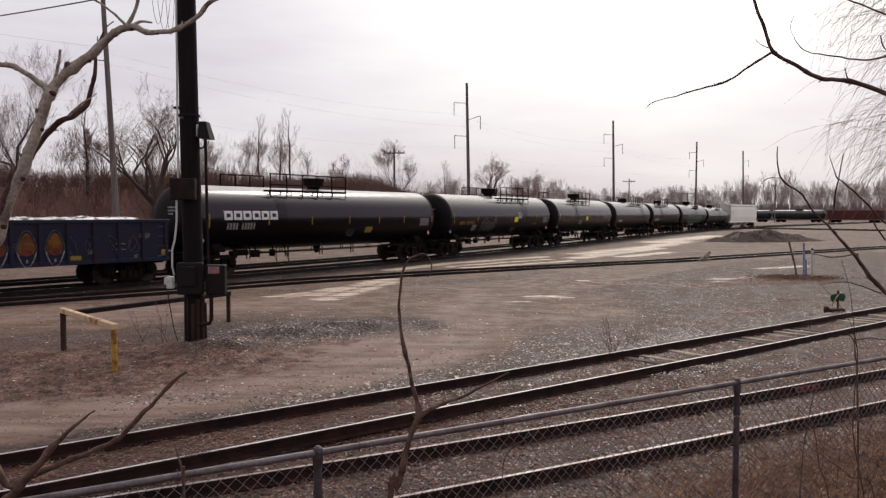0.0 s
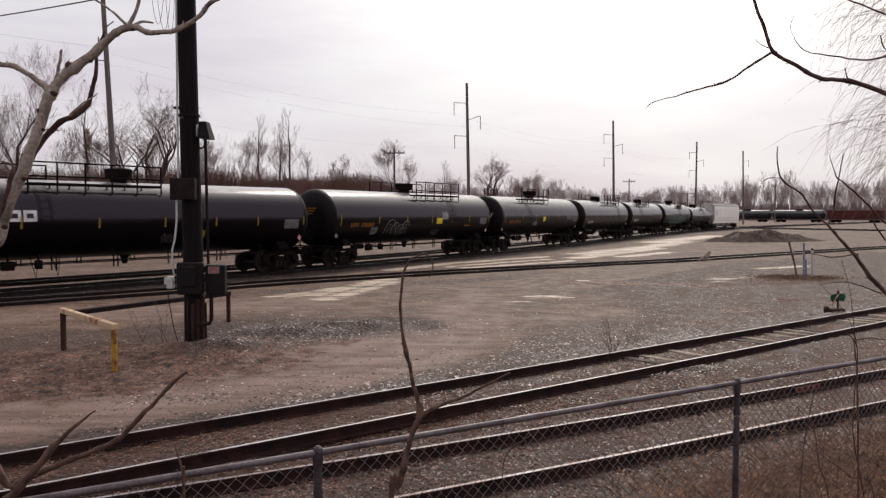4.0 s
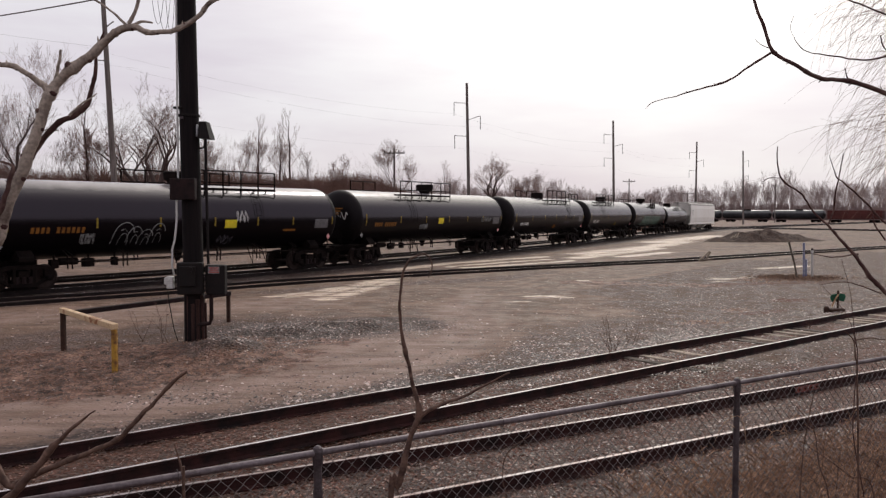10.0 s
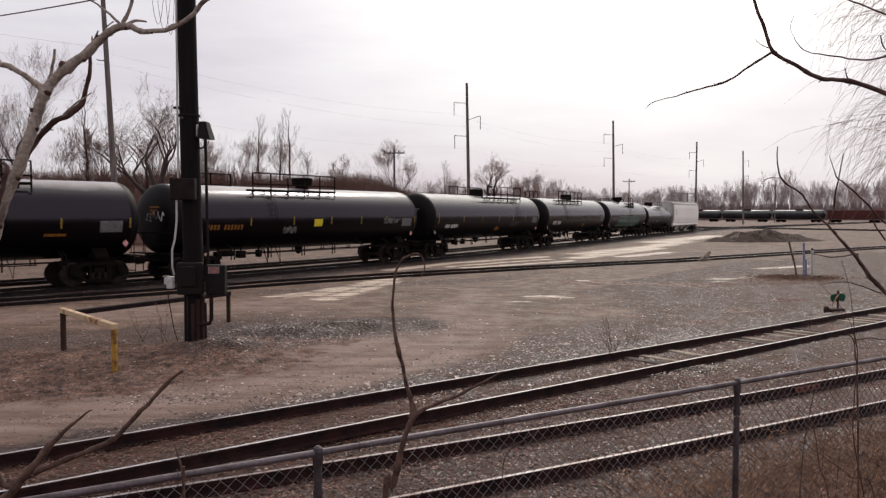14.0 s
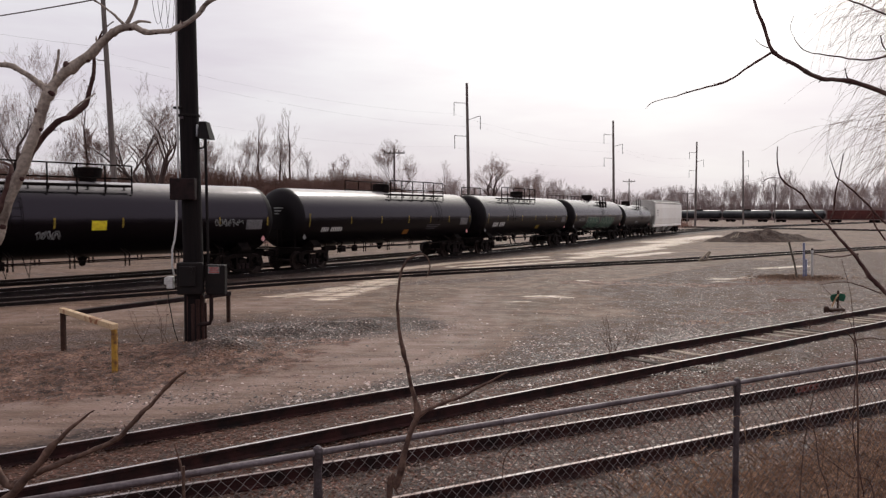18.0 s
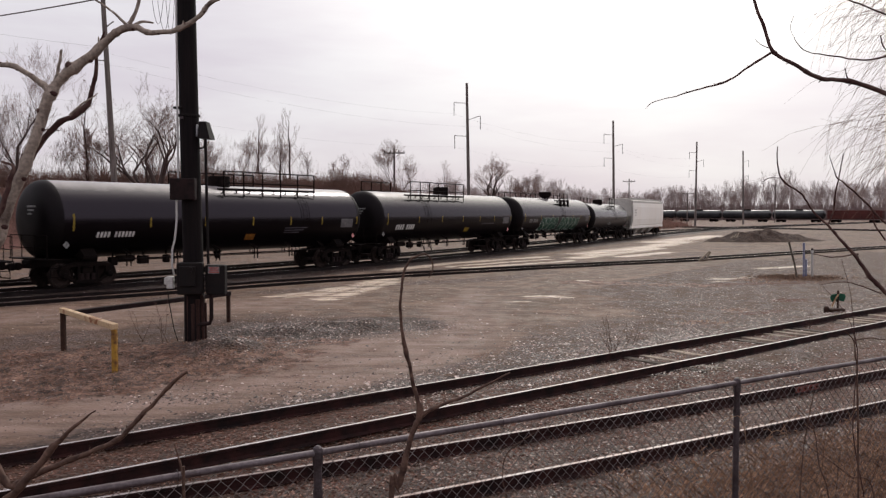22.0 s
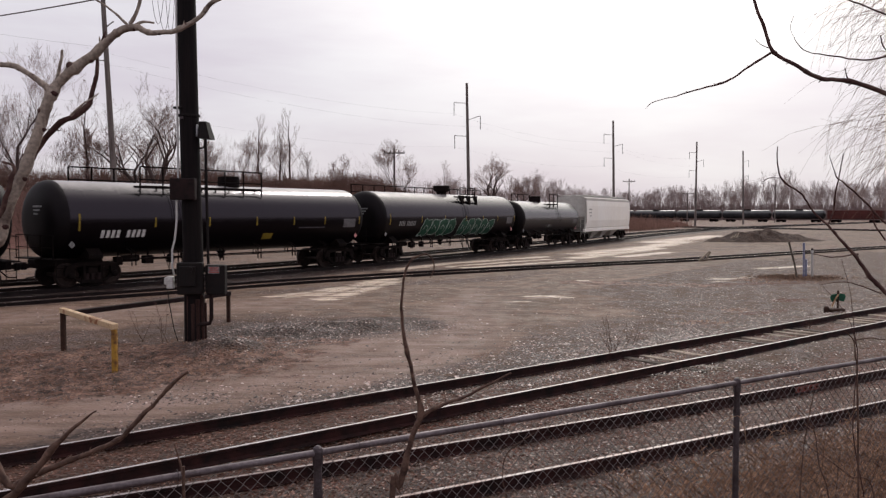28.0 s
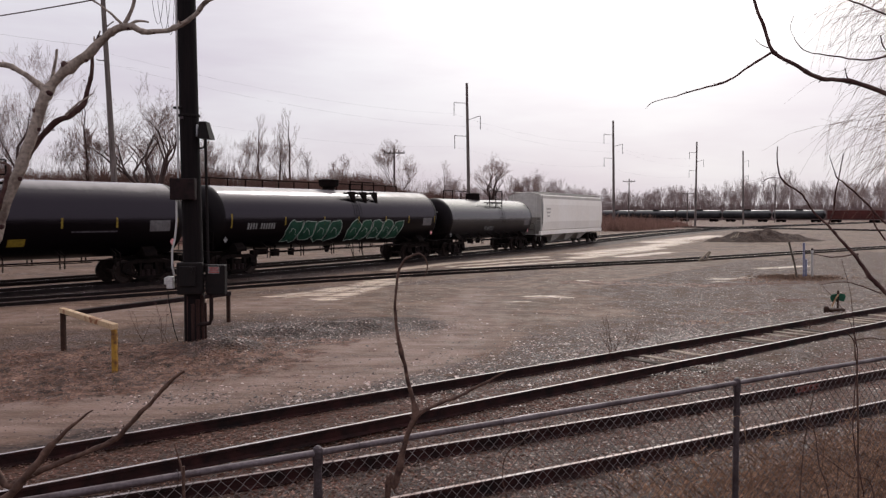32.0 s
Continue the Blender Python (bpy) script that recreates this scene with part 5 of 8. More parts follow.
def place_train():
    specs = [
        (-22.2, -2.6, dict(dome=-0.2, p0=-4.4, p1=1.0, q0=-5.4, q1=-2.6, ladder=-3.9, extra=extra_one), "black tank car with large white block lettering"),
        (-2.6, 16.1, dict(dome=0.0, p0=-0.4, p1=4.6, q0=-1.9, q1=3.8, ladder=3.4, ink=ORANGE_PAINT, extra=extra_two), "black tank car with orange lettering and a yellow card"),
        (16.1, 34.7, dict(dome=0.3, p0=-4.1, p1=1.5, q0=-5.8, q1=-3.4, ladder=-3.1, ink=ORANGE_PAINT, extra=extra_three), "black tank car with orange lettering and white scribbles"),
        (34.7, 53.0, dict(dome=0.15, p0=-0.5, p1=5.1, q0=-1.7, q1=3.2, ladder=4.2, funnel=False, extra=extra_four), "black tank car with white lettering and a rusty belly"),
        (53.0, 71.3, dict(dome=0.5, p0=-4.9, p1=1.45, q0=-6.6, q1=-3.6, ladder=-3.4, funnel=False, extra=extra_five, rings=11, ribbed=True), "black ribbed tank car with slanted white lettering"),
        (71.3, 90.0, dict(dome=0.2, p0=0.6, p1=2.6, q0=-8.0, q1=7.8, rail_up=0.42, ladder=0.9, wedges=True, extra=extra_six), "black tank car with green graffiti along its side"),
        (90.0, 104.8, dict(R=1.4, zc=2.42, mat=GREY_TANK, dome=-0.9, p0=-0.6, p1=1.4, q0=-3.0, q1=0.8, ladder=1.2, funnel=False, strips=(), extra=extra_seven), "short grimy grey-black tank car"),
    ]
    TRAIN.append((-39.2, -22.2, *gondola(17.0)))
    for a, b, spec, label in specs:
        TRAIN.append((a, b, *tank_car(b - a, spec, label)))
    TRAIN.append((104.8, 123.2, *hopper(18.4)))


place_train()


def car_pose(mid, half_base, t):
    """The pose of a car whose bogies sit on the line."""
    s = mid - travel(t)
    ax, ay = main_line(s - half_base)
    bx, by = main_line(s + half_base)
    return pose((ax + bx) / 2, (ay + by) / 2, RAIL_Z, 0, 0, math.degrees(math.atan2(by - ay, bx - ax)))


def motions():
    """The train rolls along its track, and every wheel turns."""
    for a, b, car, wheels, base in TRAIN:
        mid = (a + b) / 2
        walk(car, [(t * 0.5, car_pose(mid, base, t * 0.5)) for t in range(65)])
        for w, k in wheels:
            walk(w, [(i * 0.2, pose(k, 0, WHEEL_R, 0, -math.degrees(travel(i * 0.2) / WHEEL_R), 0)) for i in range(161)])
    # the nearest trees lean a little in the wind, in degrees about their feet
    gusts = [(0, 0.3), (1, 0.9), (3.5, 1.0), (6, 0.6), (8, -0.3), (9, 0), (10, 0.6), (11, 0), (12, -0.8), (13, -0.8), (13.5, -2.0), (14, -3.6), (14.5, -3.4),
             (16.5, 0), (17.5, -1.0), (19, 0.5), (22, 1.0), (25, 1.6), (28, 1.7), (30, 1.0), (31, 0), (31.5, -1.2), (32, -2.1)]
    for ob, base, give in ((left_thing, left_base, 0.07), (sapling_thing, sapling_base, 0.125), (stick_thing, stick_base, 0.06)):
        walk(ob, [(t, pose(*base, 0, give * g, 0)) for t, g in gusts])


# ---------------------------------------------------------------- the big lamp pole and its boxes
def ngon_pole(name, pts, rs, mat, parent, n=16):
    a = Acc()
    a.tube(pts, rs, n)
    return part(name, a, mat, parent, smooth=True)


def lamp_pole():
    X, Y, Z = -6.1, 19.0, float(ground_z(-6.2, 19.0)) - 0.05
    t = thing("utility_pole", "thick black creosoted wooden pole with boxes and conduits", "utility pole", at=pose(X, Y, Z))
    ngon_pole("shaft", [(-0.02, 0, 0), (-0.03, 0, 1.0), (-0.1, 0, 6.0), (-0.16, 0, 13.0)], [0.26, 0.245, 0.225, 0.21], POLE_WOOD, t, 20)
    # squat base collar of boards
    for k in range(7):
        th = radians(180 + k * 30)
        a = Acc()
        a.bbox((0.218 * math.cos(th), 0.218 * math.sin(th), 0.5), (0.1, 0.08, 1.0 + 0.2 * (k % 3)), 0.02)
        part("base_board", a, POLE_FOOT, t)
    # switch cabinet on the front, upper rusty box, side box with a warning sign
    a = Acc()
    a.bbox((-0.02, -0.3, 1.62), (0.62, 0.22, 0.78), 0.03)
    part("switch_cabinet", a, BOX_DARK, t, "dark dented metal switch cabinet")
    a = Acc()
    a.bbox((-0.05, -0.44, 1.68), (0.4, 0.06, 0.5), 0.02)
    a.lathe([(-0.5, 0.07), (-0.44, 0.07)], 10, "y", (0.02, 0.0, 1.85))
    part("cabinet_door", a, BOX_DARK, t)
    a = Acc()
    a.bbox((-0.17, -0.28, 3.78), (0.6, 0.2, 0.52), 0.02)
    part("junction_box", a, BOX_RUST, t, "rusty brown junction box")
    a = Acc()
    a.bbox((0.55, -0.12, 1.58), (0.48, 0.24, 0.72), 0.02)
    box = part("control_box", a, BOX_DARK, t, "black control box")
    a = Acc()
    a.box((0.53, -0.245, 1.82), (0.27, 0.008, 0.17))
    s = part("sign", a, FAINT_WHITE, box, "small white and red warning sign")
    a = Acc()
    for z, w in ((1.87, 0.24), (1.82, 0.2), (1.77, 0.24)):
        a.box((0.53, -0.252, z), (w, 0.006, 0.022))
    part("sign_print", a, RED_PAINT, t)
    # conduits
    a = Acc()
    a.tube([(0.33, -0.1, 4.4), (0.36, -0.12, 1.95)], 0.035, 8)
    part("conduit", a, BOX_DARK, t)
    a = Acc()
    a.tube([(0.42, -0.12, 1.22), (0.42, -0.12, 0.62), (0.38, -0.12, 0.5), (0.1, -0.2, 0.48)], 0.05, 8)
    part("conduit", a, BOX_RUST, t)
    a = Acc()
    a.tube([(-0.28, -0.12, 13), (-0.32, -0.14, 8.0), (-0.33, -0.16, 4.0)], 0.027, 8)
    part("conduit", a, PVC, t, "white plastic conduit")
    a = Acc()
    a.tube([(-0.33, -0.3, 3.55), (-0.33, -0.32, 3.0), (-0.38, -0.32, 2.55), (-0.45, -0.32, 2.3), (-0.46, -0.3, 1.9), (-0.42, -0.28, 1.7)], 0.026, 8)
    part("conduit", a, PVC, t, "white bent conduit")
    a = Acc()
    a.bbox((-0.52, -0.26, 1.52), (0.16, 0.16, 0.3), 0.02)
    a.bbox((-0.62, -0.26, 1.55), (0.1, 0.1, 0.18), 0.02)
    part("meter_socket", a, PVC, t, "pale weathered socket")
    a = Acc()
    for dx in (-0.62,):
        a.tube([(dx, -0.2, 1.4), (dx + 0.04, -0.2, 1.0), (dx + 0.12, -0.15, 0.4), (-0.4, -0.1, 0.0)], 0.012, 5)
    part("cable", a, BOX_DARK, t)
    # hanging wire loops near the top
    a = Acc()
    for k, (x0, x1, low) in enumerate(((-1.0, -0.55, 7.75), (-0.85, -0.4, 7.6), (-0.62, -0.33, 7.5))):
        a.tube([(x0 + (x1 - x0) * u, -0.1, low + 1.6 * (2 * u - 1) ** 2) for u in [i / 10 for i in range(11)]], 0.006, 5)
    part("cable", a, GALV, t)
    # band, bracket and flood lamp
    a = Acc()
    a.lathe([(5.55, 0.262), (5.6, 0.262)], 20, "z", (-0.1, 0, 0))
    part("band", a, BOX_DARK, t)
    a = Acc()
    a.tube([(-0.32, -0.12, 5.75), (-0.2, -0.2, 5.75)], 0.03, 6)
    a.bbox((-0.32, -0.12, 5.75), (0.22, 0.1, 0.06), 0.01)
    part("bracket", a, BOX_DARK, t)
    lamp = Acc()
    lamp.add([(0.16, -0.2, 5.02), (0.46, -0.2, 5.0), (0.48, 0.2, 5.0), (0.16, 0.2, 5.02), (0.2, -0.16, 5.42), (0.36, -0.16, 5.42), (0.36, 0.16, 5.42), (0.2, 0.16, 5.42)],
             [(0, 1, 2, 3), (7, 6, 5, 4), (0, 4, 5, 1), (1, 5, 6, 2), (2, 6, 7, 3), (3, 7, 4, 0)])
    lampo = part("flood_lamp", lamp, BOX_DARK, t, "dark hooded flood lamp")
    a = Acc()
    a.bbox((0.14, -0.02, 5.2), (0.05, 0.3, 0.3), 0.02)
    part("lamp_glass", a, LENS, lampo)
    a = Acc()
    a.tube([(0.14, 0, 4.78), (0.26, 0, 4.8), (0.33, -0.1, 5.0)], 0.025, 6)
    a.tube([(0.33, -0.1, 5.0), (0.33, -0.1, 4.4)], 0.035, 8)
    part("lamp_arm", a, BOX_DARK, t)
    a = Acc()
    a.bbox((-0.2, -0.235, 5.5), (0.09, 0.02, 0.06), 0.005)
    part("tag", a, GALV, t, "small metal pole tag")
    return t


lamp_pole()


# ---------------------------------------------------------------- pipe barrier round the pole
def barrier():
    P = [(-8.74, 17.7), (-6.67, 15.6), (-6.13, 22.0)]
    Z = [float(ground_z(*p)) for p in P]
    t = thing("pipe_barrier", "square-tube guard barrier, peeling yellow on one side and rusty", "barrier")
    H = [0.86, 0.86, 0.83]
    for p, z, h, mt in zip(P, Z, H, (RUST, YELLOW_BAR, RUST)):
        a = Acc()
        a.bbox((p[0], p[1], z + h / 2 - 0.05), (0.1, 0.1, h + 0.1), 0.012)
        part("post", a, mt, t)

    def beam(p, q, za, zb, mat, label):
        d = Vector((q[0] - p[0], q[1] - p[1], zb - za))
        m = d.to_track_quat("X", "Z").to_matrix()
        a = Acc()
        a.bbox(((p[0] + q[0]) / 2, (p[1] + q[1]) / 2, (za + zb) / 2), (d.length + 0.12, 0.13, 0.12), 0.012, m)
        part("beam", a, mat, t, label)
    beam(P[0], P[1], Z[0] + H[0] + 0.06, Z[1] + H[1] + 0.06, YELLOW_TOP, "bleached yellow and rusty beam")
    beam((P[0][0] + 0.1, P[0][1] + 0.1), P[2], Z[0] + H[0] - 0.02, Z[2] + H[2] - 0.02, BOX_RUST, "dark rusty beam")
    return t


barrier()


# ---------------------------------------------------------------- chain-link fence
def fence():
    ax, ay, bx, by = -0.629, 3.83, 2.084, 5.43
    dx, dy = bx - ax, by - ay
    L = math.hypot(dx, dy)
    ux, uy = dx / L, dy / L
    top = 1.8
    t = thing("chain_link_fence", "grey galvanised chain-link fence with a pipe top rail", "fence")
    span = range(-2, 4)
    for k in span:
        x, y = ax + ux * L * k, ay + uy * L * k
        a = Acc()
        a.tube([(x, y, -0.3), (x, y, top - 0.02)], 0.021, 12)
        p = part("post", a, GALV, t, smooth=True)
        a = Acc()
        a.lathe([(top - 0.06, 0.026), (top + 0.005, 0.028), (top + 0.025, 0.022), (top + 0.035, 0.01)], 12, "z", (x, y, 0))
        part("cap", a, GALV, p)
        a = Acc()
        a.lathe([(top - 0.235, 0.024), (top - 0.21, 0.025), (top - 0.185, 0.024)], 12, "z", (x, y, 0))
        part("clamp", a, GALV, p)
    a = Acc()
    a.tube([(ax + ux * L * k, ay + uy * L * k, top) for k in (-2, 0, 1, 3)], 0.0175, 12)
    part("top_rail", a, PIPE, t, smooth=True)
    for s in (-0.7, 0.42, 1.3, 2.4):
        a = Acc()
        x, y = ax + ux * L * s, ay + uy * L * s
        a.tube([(x - ux * 0.09, y - uy * 0.09, top), (x + ux * 0.09, y + uy * 0.09, top)], 0.0195, 12)
        part("sleeve", a, PIPE, t)
    # woven zigzag wires
    a = Acc()
    pitch, start, end = 0.0355, -1.2 * L, 2.4 * L
    n = int((end - start) / pitch)
    zs = [top - 0.03 - 0.0355 * j for j in range(40)]
    nx, ny = -uy, ux
    r = 0.0024
    for i in range(n):
        s0 = start + i * pitch
        pts = []
        for j, z in enumerate(zs):
            s = s0 + (pitch if (j + i) % 2 else 0) * 1.04
            o = 0.003 if (j + i) % 2 else -0.003
            o -= 0.024
            pts.append((ax + ux * s - nx * o, ay + uy * s - ny * o, z + 0.004 * math.sin(s0 * 1.3)))
        # three-sided wire
        o0 = len(a.v)
        for x, y, z in pts:
            a.v += [(x + ux * r, y + uy * r, z), (x - ux * r * 0.5 + nx * r, y - uy * r * 0.5 + ny * r, z), (x - ux * r * 0.5 - nx * r, y - uy * r * 0.5 - ny * r, z)]
        for j in range(len(pts) - 1):
            for k in range(3):
                q = (k + 1) % 3
                a.f.append((o0 + j * 3 + k, o0 + j * 3 + q, o0 + j * 3 + 3 + q, o0 + j * 3 + 3 + k))
    a.m = [0] * len(a.f)
    # twisted barbs above the rail line
    part("wire_mesh", a, WIRE, t, "woven wire mesh", kind="stuff")
    for i in range(9):
        s = start + 0.4 + i * 0.9
        a = Acc()
        x, y = ax + ux * s, ay + uy * s
        ring = [(x + nx * 0.027 * math.cos(q), y + ny * 0.027 * math.cos(q), top + 0.027 * math.sin(q)) for q in [k * math.pi / 6 for k in range(13)]]
        a.tube(ring, 0.0025, 5)
        part("tie_wire", a, GALV, t)
    return t


fence()


# ---------------------------------------------------------------- power-line poles and wires
def power_pole(x, y, height, lean, arms, r=0.24):
    z = float(ground_z(x, y)) - 0.3
    t = thing("power_pole", "tall grey wooden power pole with short side arms", "power pole", "power poles along the yard", at=pose(x, y, z))
    ngon_pole("shaft", [(0, 0, 0), (lean * 0.5, 0, height / 2), (lean, 0, height)], [r * 1.1, r * 0.9, r * 0.7], POLE_GREY, t, 10)
    for k, (zz, side, ln) in enumerate(arms):
        a = Acc()
        xx = lean * zz / height
        up = 0.45 if side > 0 else 0.05
        a.tube([(xx, 0, zz), (xx + side * ln * 0.8, 0, zz + up), (xx + side * ln, 0, zz + up + 0.08)], 0.045, 6)
        arm = part("arm", a, POLE_GREY, t)
        if ln < 1.0:
            continue
        a = Acc()
        xe, ze = xx + side * ln, zz + up
        a.lathe([(ze - 1.7, 0.025), (ze - 1.5, 0.05), (ze - 1.2, 0.035), (ze - 0.9, 0.05), (ze - 0.5, 0.035), (ze - 0.2, 0.05), (ze + 0.06, 0.03)], 8, "z", (xe, 0, 0))
        part("insulator", a, BOX_DARK, arm)
    return t


ARMS = [(17.7, -1, 1.7), (15.5, 1, 1.7), (13.4, -1, 1.7)]
POLES = [(-25.6, 61.0, 21.0, -0.9), (3.5, 102.0, 20.3, -0.4), (31.6, 143.0, 20.3, -0.35), (60.3, 185.0, 20.3, 0.1), (80.7, 208.0, 20.0, -0.4)]
for x, y, h, lean in POLES:
    power_pole(x, y, h, lean, [(17.0, 1, 1.5), (13.0, 1, 1.4)] if y == 208.0 else [(15.2, -1, 0.8), (17.7, 1, 0.7)] if y == 61.0 else ARMS)


def cross_pole(x, y, h, w):
    t = thing("cross_arm_pole", "wooden pole with a single cross-arm", "power pole", "small cross-arm poles", at=pose(x, y, float(ground_z(x, y)) - 0.2))
    ngon_pole("shaft", [(0, 0, 0), (0, 0, h)], [0.17, 0.12], POLE_GREY, t, 8)
    a = Acc()
    a.bbox((0, 0, h - 0.7), (w, 0.14, 0.16), 0.02)
    arm = part("cross_arm", a, POLE_GREY, t)
    for k in (-0.45, -0.2, 0.2, 0.45):
        a = Acc()
        a.lathe([(h - 0.62, 0.04), (h - 0.4, 0.07), (h - 0.34, 0.04)], 8, "z", (k * w, 0, 0))
        part("insulator", a, BOX_DARK, arm)
    a = Acc()
    for s in (-1, 1):
        a.tube([(0, 0, h - 1.5), (s * w * 0.25, 0, h - 0.74)], 0.03, 5)
    part("brace", a, POLE_GREY, t)


for x, y, h, w in ((-6.7, 107.0, 12.2, 2.9), (47.5, 198.0, 12.0, 3.2), (70.0, 222.0, 9.5, 3.0), (105.0, 245.0, 12.5, 3.0)):
    cross_pole(x, y, h, w)


def wire_line(a, b, sag, r):
    acc = Acc()
    a, b = Vector(a), Vector(b)
    acc.tube([a.lerp(b, u) - Vector((0, 0, sag * 4 * u * (1 - u))) for u in [i / 16 for i in range(17)]], r, 4)
    tagged(part("overhead_wire", acc, POLE_GREY), "thin sagging overhead wire", "overhead wire", "overhead wires")


for (xa, ya, ha, la), (xb, yb, hb, lb) in zip(POLES[:-2], POLES[1:-1]):
    for zz, side in ((16.0, -1), (14.3, 1), (11.7, -1)):
        wire_line((xa + la + side * 1.7, ya, zz), (xb + lb + side * 1.7, yb, zz), 1.0, 0.0042)
for zz, side in ((16.0, -1), (14.3, 1), (11.7, -1)):
    wire_line((-25.6 + side * 1.7, 61.0, zz), (-56.0 + side * 1.7, 20.0, zz + 1), 1.0, 0.0055)
wire_line((-31.0, 39.0, 11.9), (-6.3, 18.8, 8.5), 0.25, 0.02)


# ---------------------------------------------------------------- far wagons, spoil heap, switch stand, marker posts
def far_train():
    ax, ay, bx, by = 62.0, 312.0, 150.0, 228.0
    L = math.hypot(bx - ax, by - ay)
    ang = math.degrees(math.atan2(by - ay, bx - ax))
    s, i = 0.0, 0
    while s < L + 30:
        x, y = ax + (bx - ax) * (s + 8.5) / L, ay + (by - ay) * (s + 8.5) / L
        z = float(ground_z(x, y))
        red = s > 78
        t = thing("far_wagon", "distant rust-red boxcar standing in the yard" if red else "distant dark tank car with a pale sunlit top", "railway wagon", "far standing wagons", at=pose(x, y, z, 0, 0, ang))
        if red:
            a = Acc()
            a.bbox((0, 0, 2.5 if i % 2 else 2.3), (16.0, 3.0, 2.8 if i % 2 else 2.3), 0.1)
            part("body", a, FAR_RED, t)
            for k in range(9):
                a = Acc()
                a.box((-7.2 + 1.8 * k, -1.55, 2.3), (0.16, 0.1, 2.1))
                part("rib", a, FAR_RED, t)
        else:
            a = Acc()
            a.lathe([(-8.4, 0.6), (-8.1, 1.3), (-7.6, 1.5), (7.6, 1.5), (8.1, 1.3), (8.4, 0.6)], 20, "x", (0, 0, 2.6))
            part("body", a, FAR_CAR, t, smooth=True)
            a = Acc()
            a.bbox((0.3, 0, 4.2), (2.6, 1.8, 0.25), 0.05)
            part("walkway", a, BLACK_DULL, t)
        for k in (-5.6, 5.6):
            a = Acc()
            a.bbox((k, 0, 0.62), (2.4, 2.2, 0.6), 0.1)
            for w in (-0.9, 0.9):
                a.lathe([(-1.0, 0.45), (1.0, 0.45)], 14, "y", (k + w, 0, 0.46))
            part("bogie", a, BLACK_DULL, t)
        s += 17.4
        i += 1


far_train()


def spoil_heap():
    a = Acc()
    rng = random.Random(8)
    nx, ny = 100, 40
    vs = []
    for i in range(nx + 1):
        for j in range(ny + 1):
            u, v = i / nx * 2 - 1, j / ny * 2 - 1
            x, y = u * 9.0, v * 3.2
            h = max(0.0, 1 - (x / 5.9) ** 2 - v * v) ** 0.9
            h *= 0.85 + 0.45 * noise.noise((x * 0.45 + 3, y * 0.5, 0)) + 0.22 * noise.noise((x * 1.2, y * 1.2, 4)) + 0.12 * noise.noise((x * 4.0, y * 4.0, 6))
            vs.append((x, y, max(-0.1, 1.3 * h + 0.5 * math.exp(-((x - 5.6) / 2.2) ** 2 - (y / 1.1) ** 2) - 0.12) + rng.uniform(0, 0.04)))
    a.add(vs, [(i * (ny + 1) + j, (i + 1) * (ny + 1) + j, (i + 1) * (ny + 1) + j + 1, i * (ny + 1) + j + 1) for i in range(nx) for j in range(ny)])
    t = thing("spoil_heap", "low heap of dark soil with scrap timber on it", "soil heap", at=pose(33.5, 83.0, float(ground_z(33, 83)), 0, 0, 10))
    part("soil", a, SPOIL, t)
    for k in range(5):
        b = Acc()
        b.tube([(-3.8 + 0.4 * k, -1.3, 0.1 + 0.1 * k), (-2.9 + 0.3 * k, -0.6, 0.6 + 0.15 * (k % 3))], 0.07, 6)
        part("timber", b, TIE_PALE, t)
    return t


spoil_heap()


def switch_stand():
    x, y = 12.8, 25.1
    t = thing("switch_stand", "rusty low switch stand with a green target", "switch stand", at=pose(x, y, float(ground_z(x, y)), 0, 0, 15))
    a = Acc()
    a.bbox((0, 0, 0.07), (0.55, 0.26, 0.14), 0.03)
    part("base", a, RUST, t)
    a = Acc()
    a.lathe([(0.0, 0.085), (0.16, 0.085), (0.22, 0.05)], 12, "z", (-0.36, 0.0, 0))
    part("gear_housing", a, RUST, t)
    a = Acc()
    a.tube([(0.08, 0, 0.15), (0.08, 0, 0.72)], 0.03, 8)
    part("spindle", a, RUST, t)
    for sgn in (-1, 1):
        a = Acc()
        a.prism([(0.08, 0.46), (0.08 + sgn * 0.08, 0.38), (0.08 + sgn * 0.24, 0.36), (0.08 + sgn * 0.3, 0.5), (0.08 + sgn * 0.26, 0.6), (0.08 + sgn * 0.06, 0.62)], "y", -0.012 + sgn * 0.006, 0.012 + sgn * 0.006)
        part("target", a, GREEN_TARGET, t, "green metal target vane")
    a = Acc()
    a.tube([(-0.2, -0.05, 0.2), (-0.05, -0.08, 0.52), (0.02, -0.08, 0.6)], 0.025, 6)
    part("lever", a, YELLOW_TOP, t)
    return t


switch_stand()


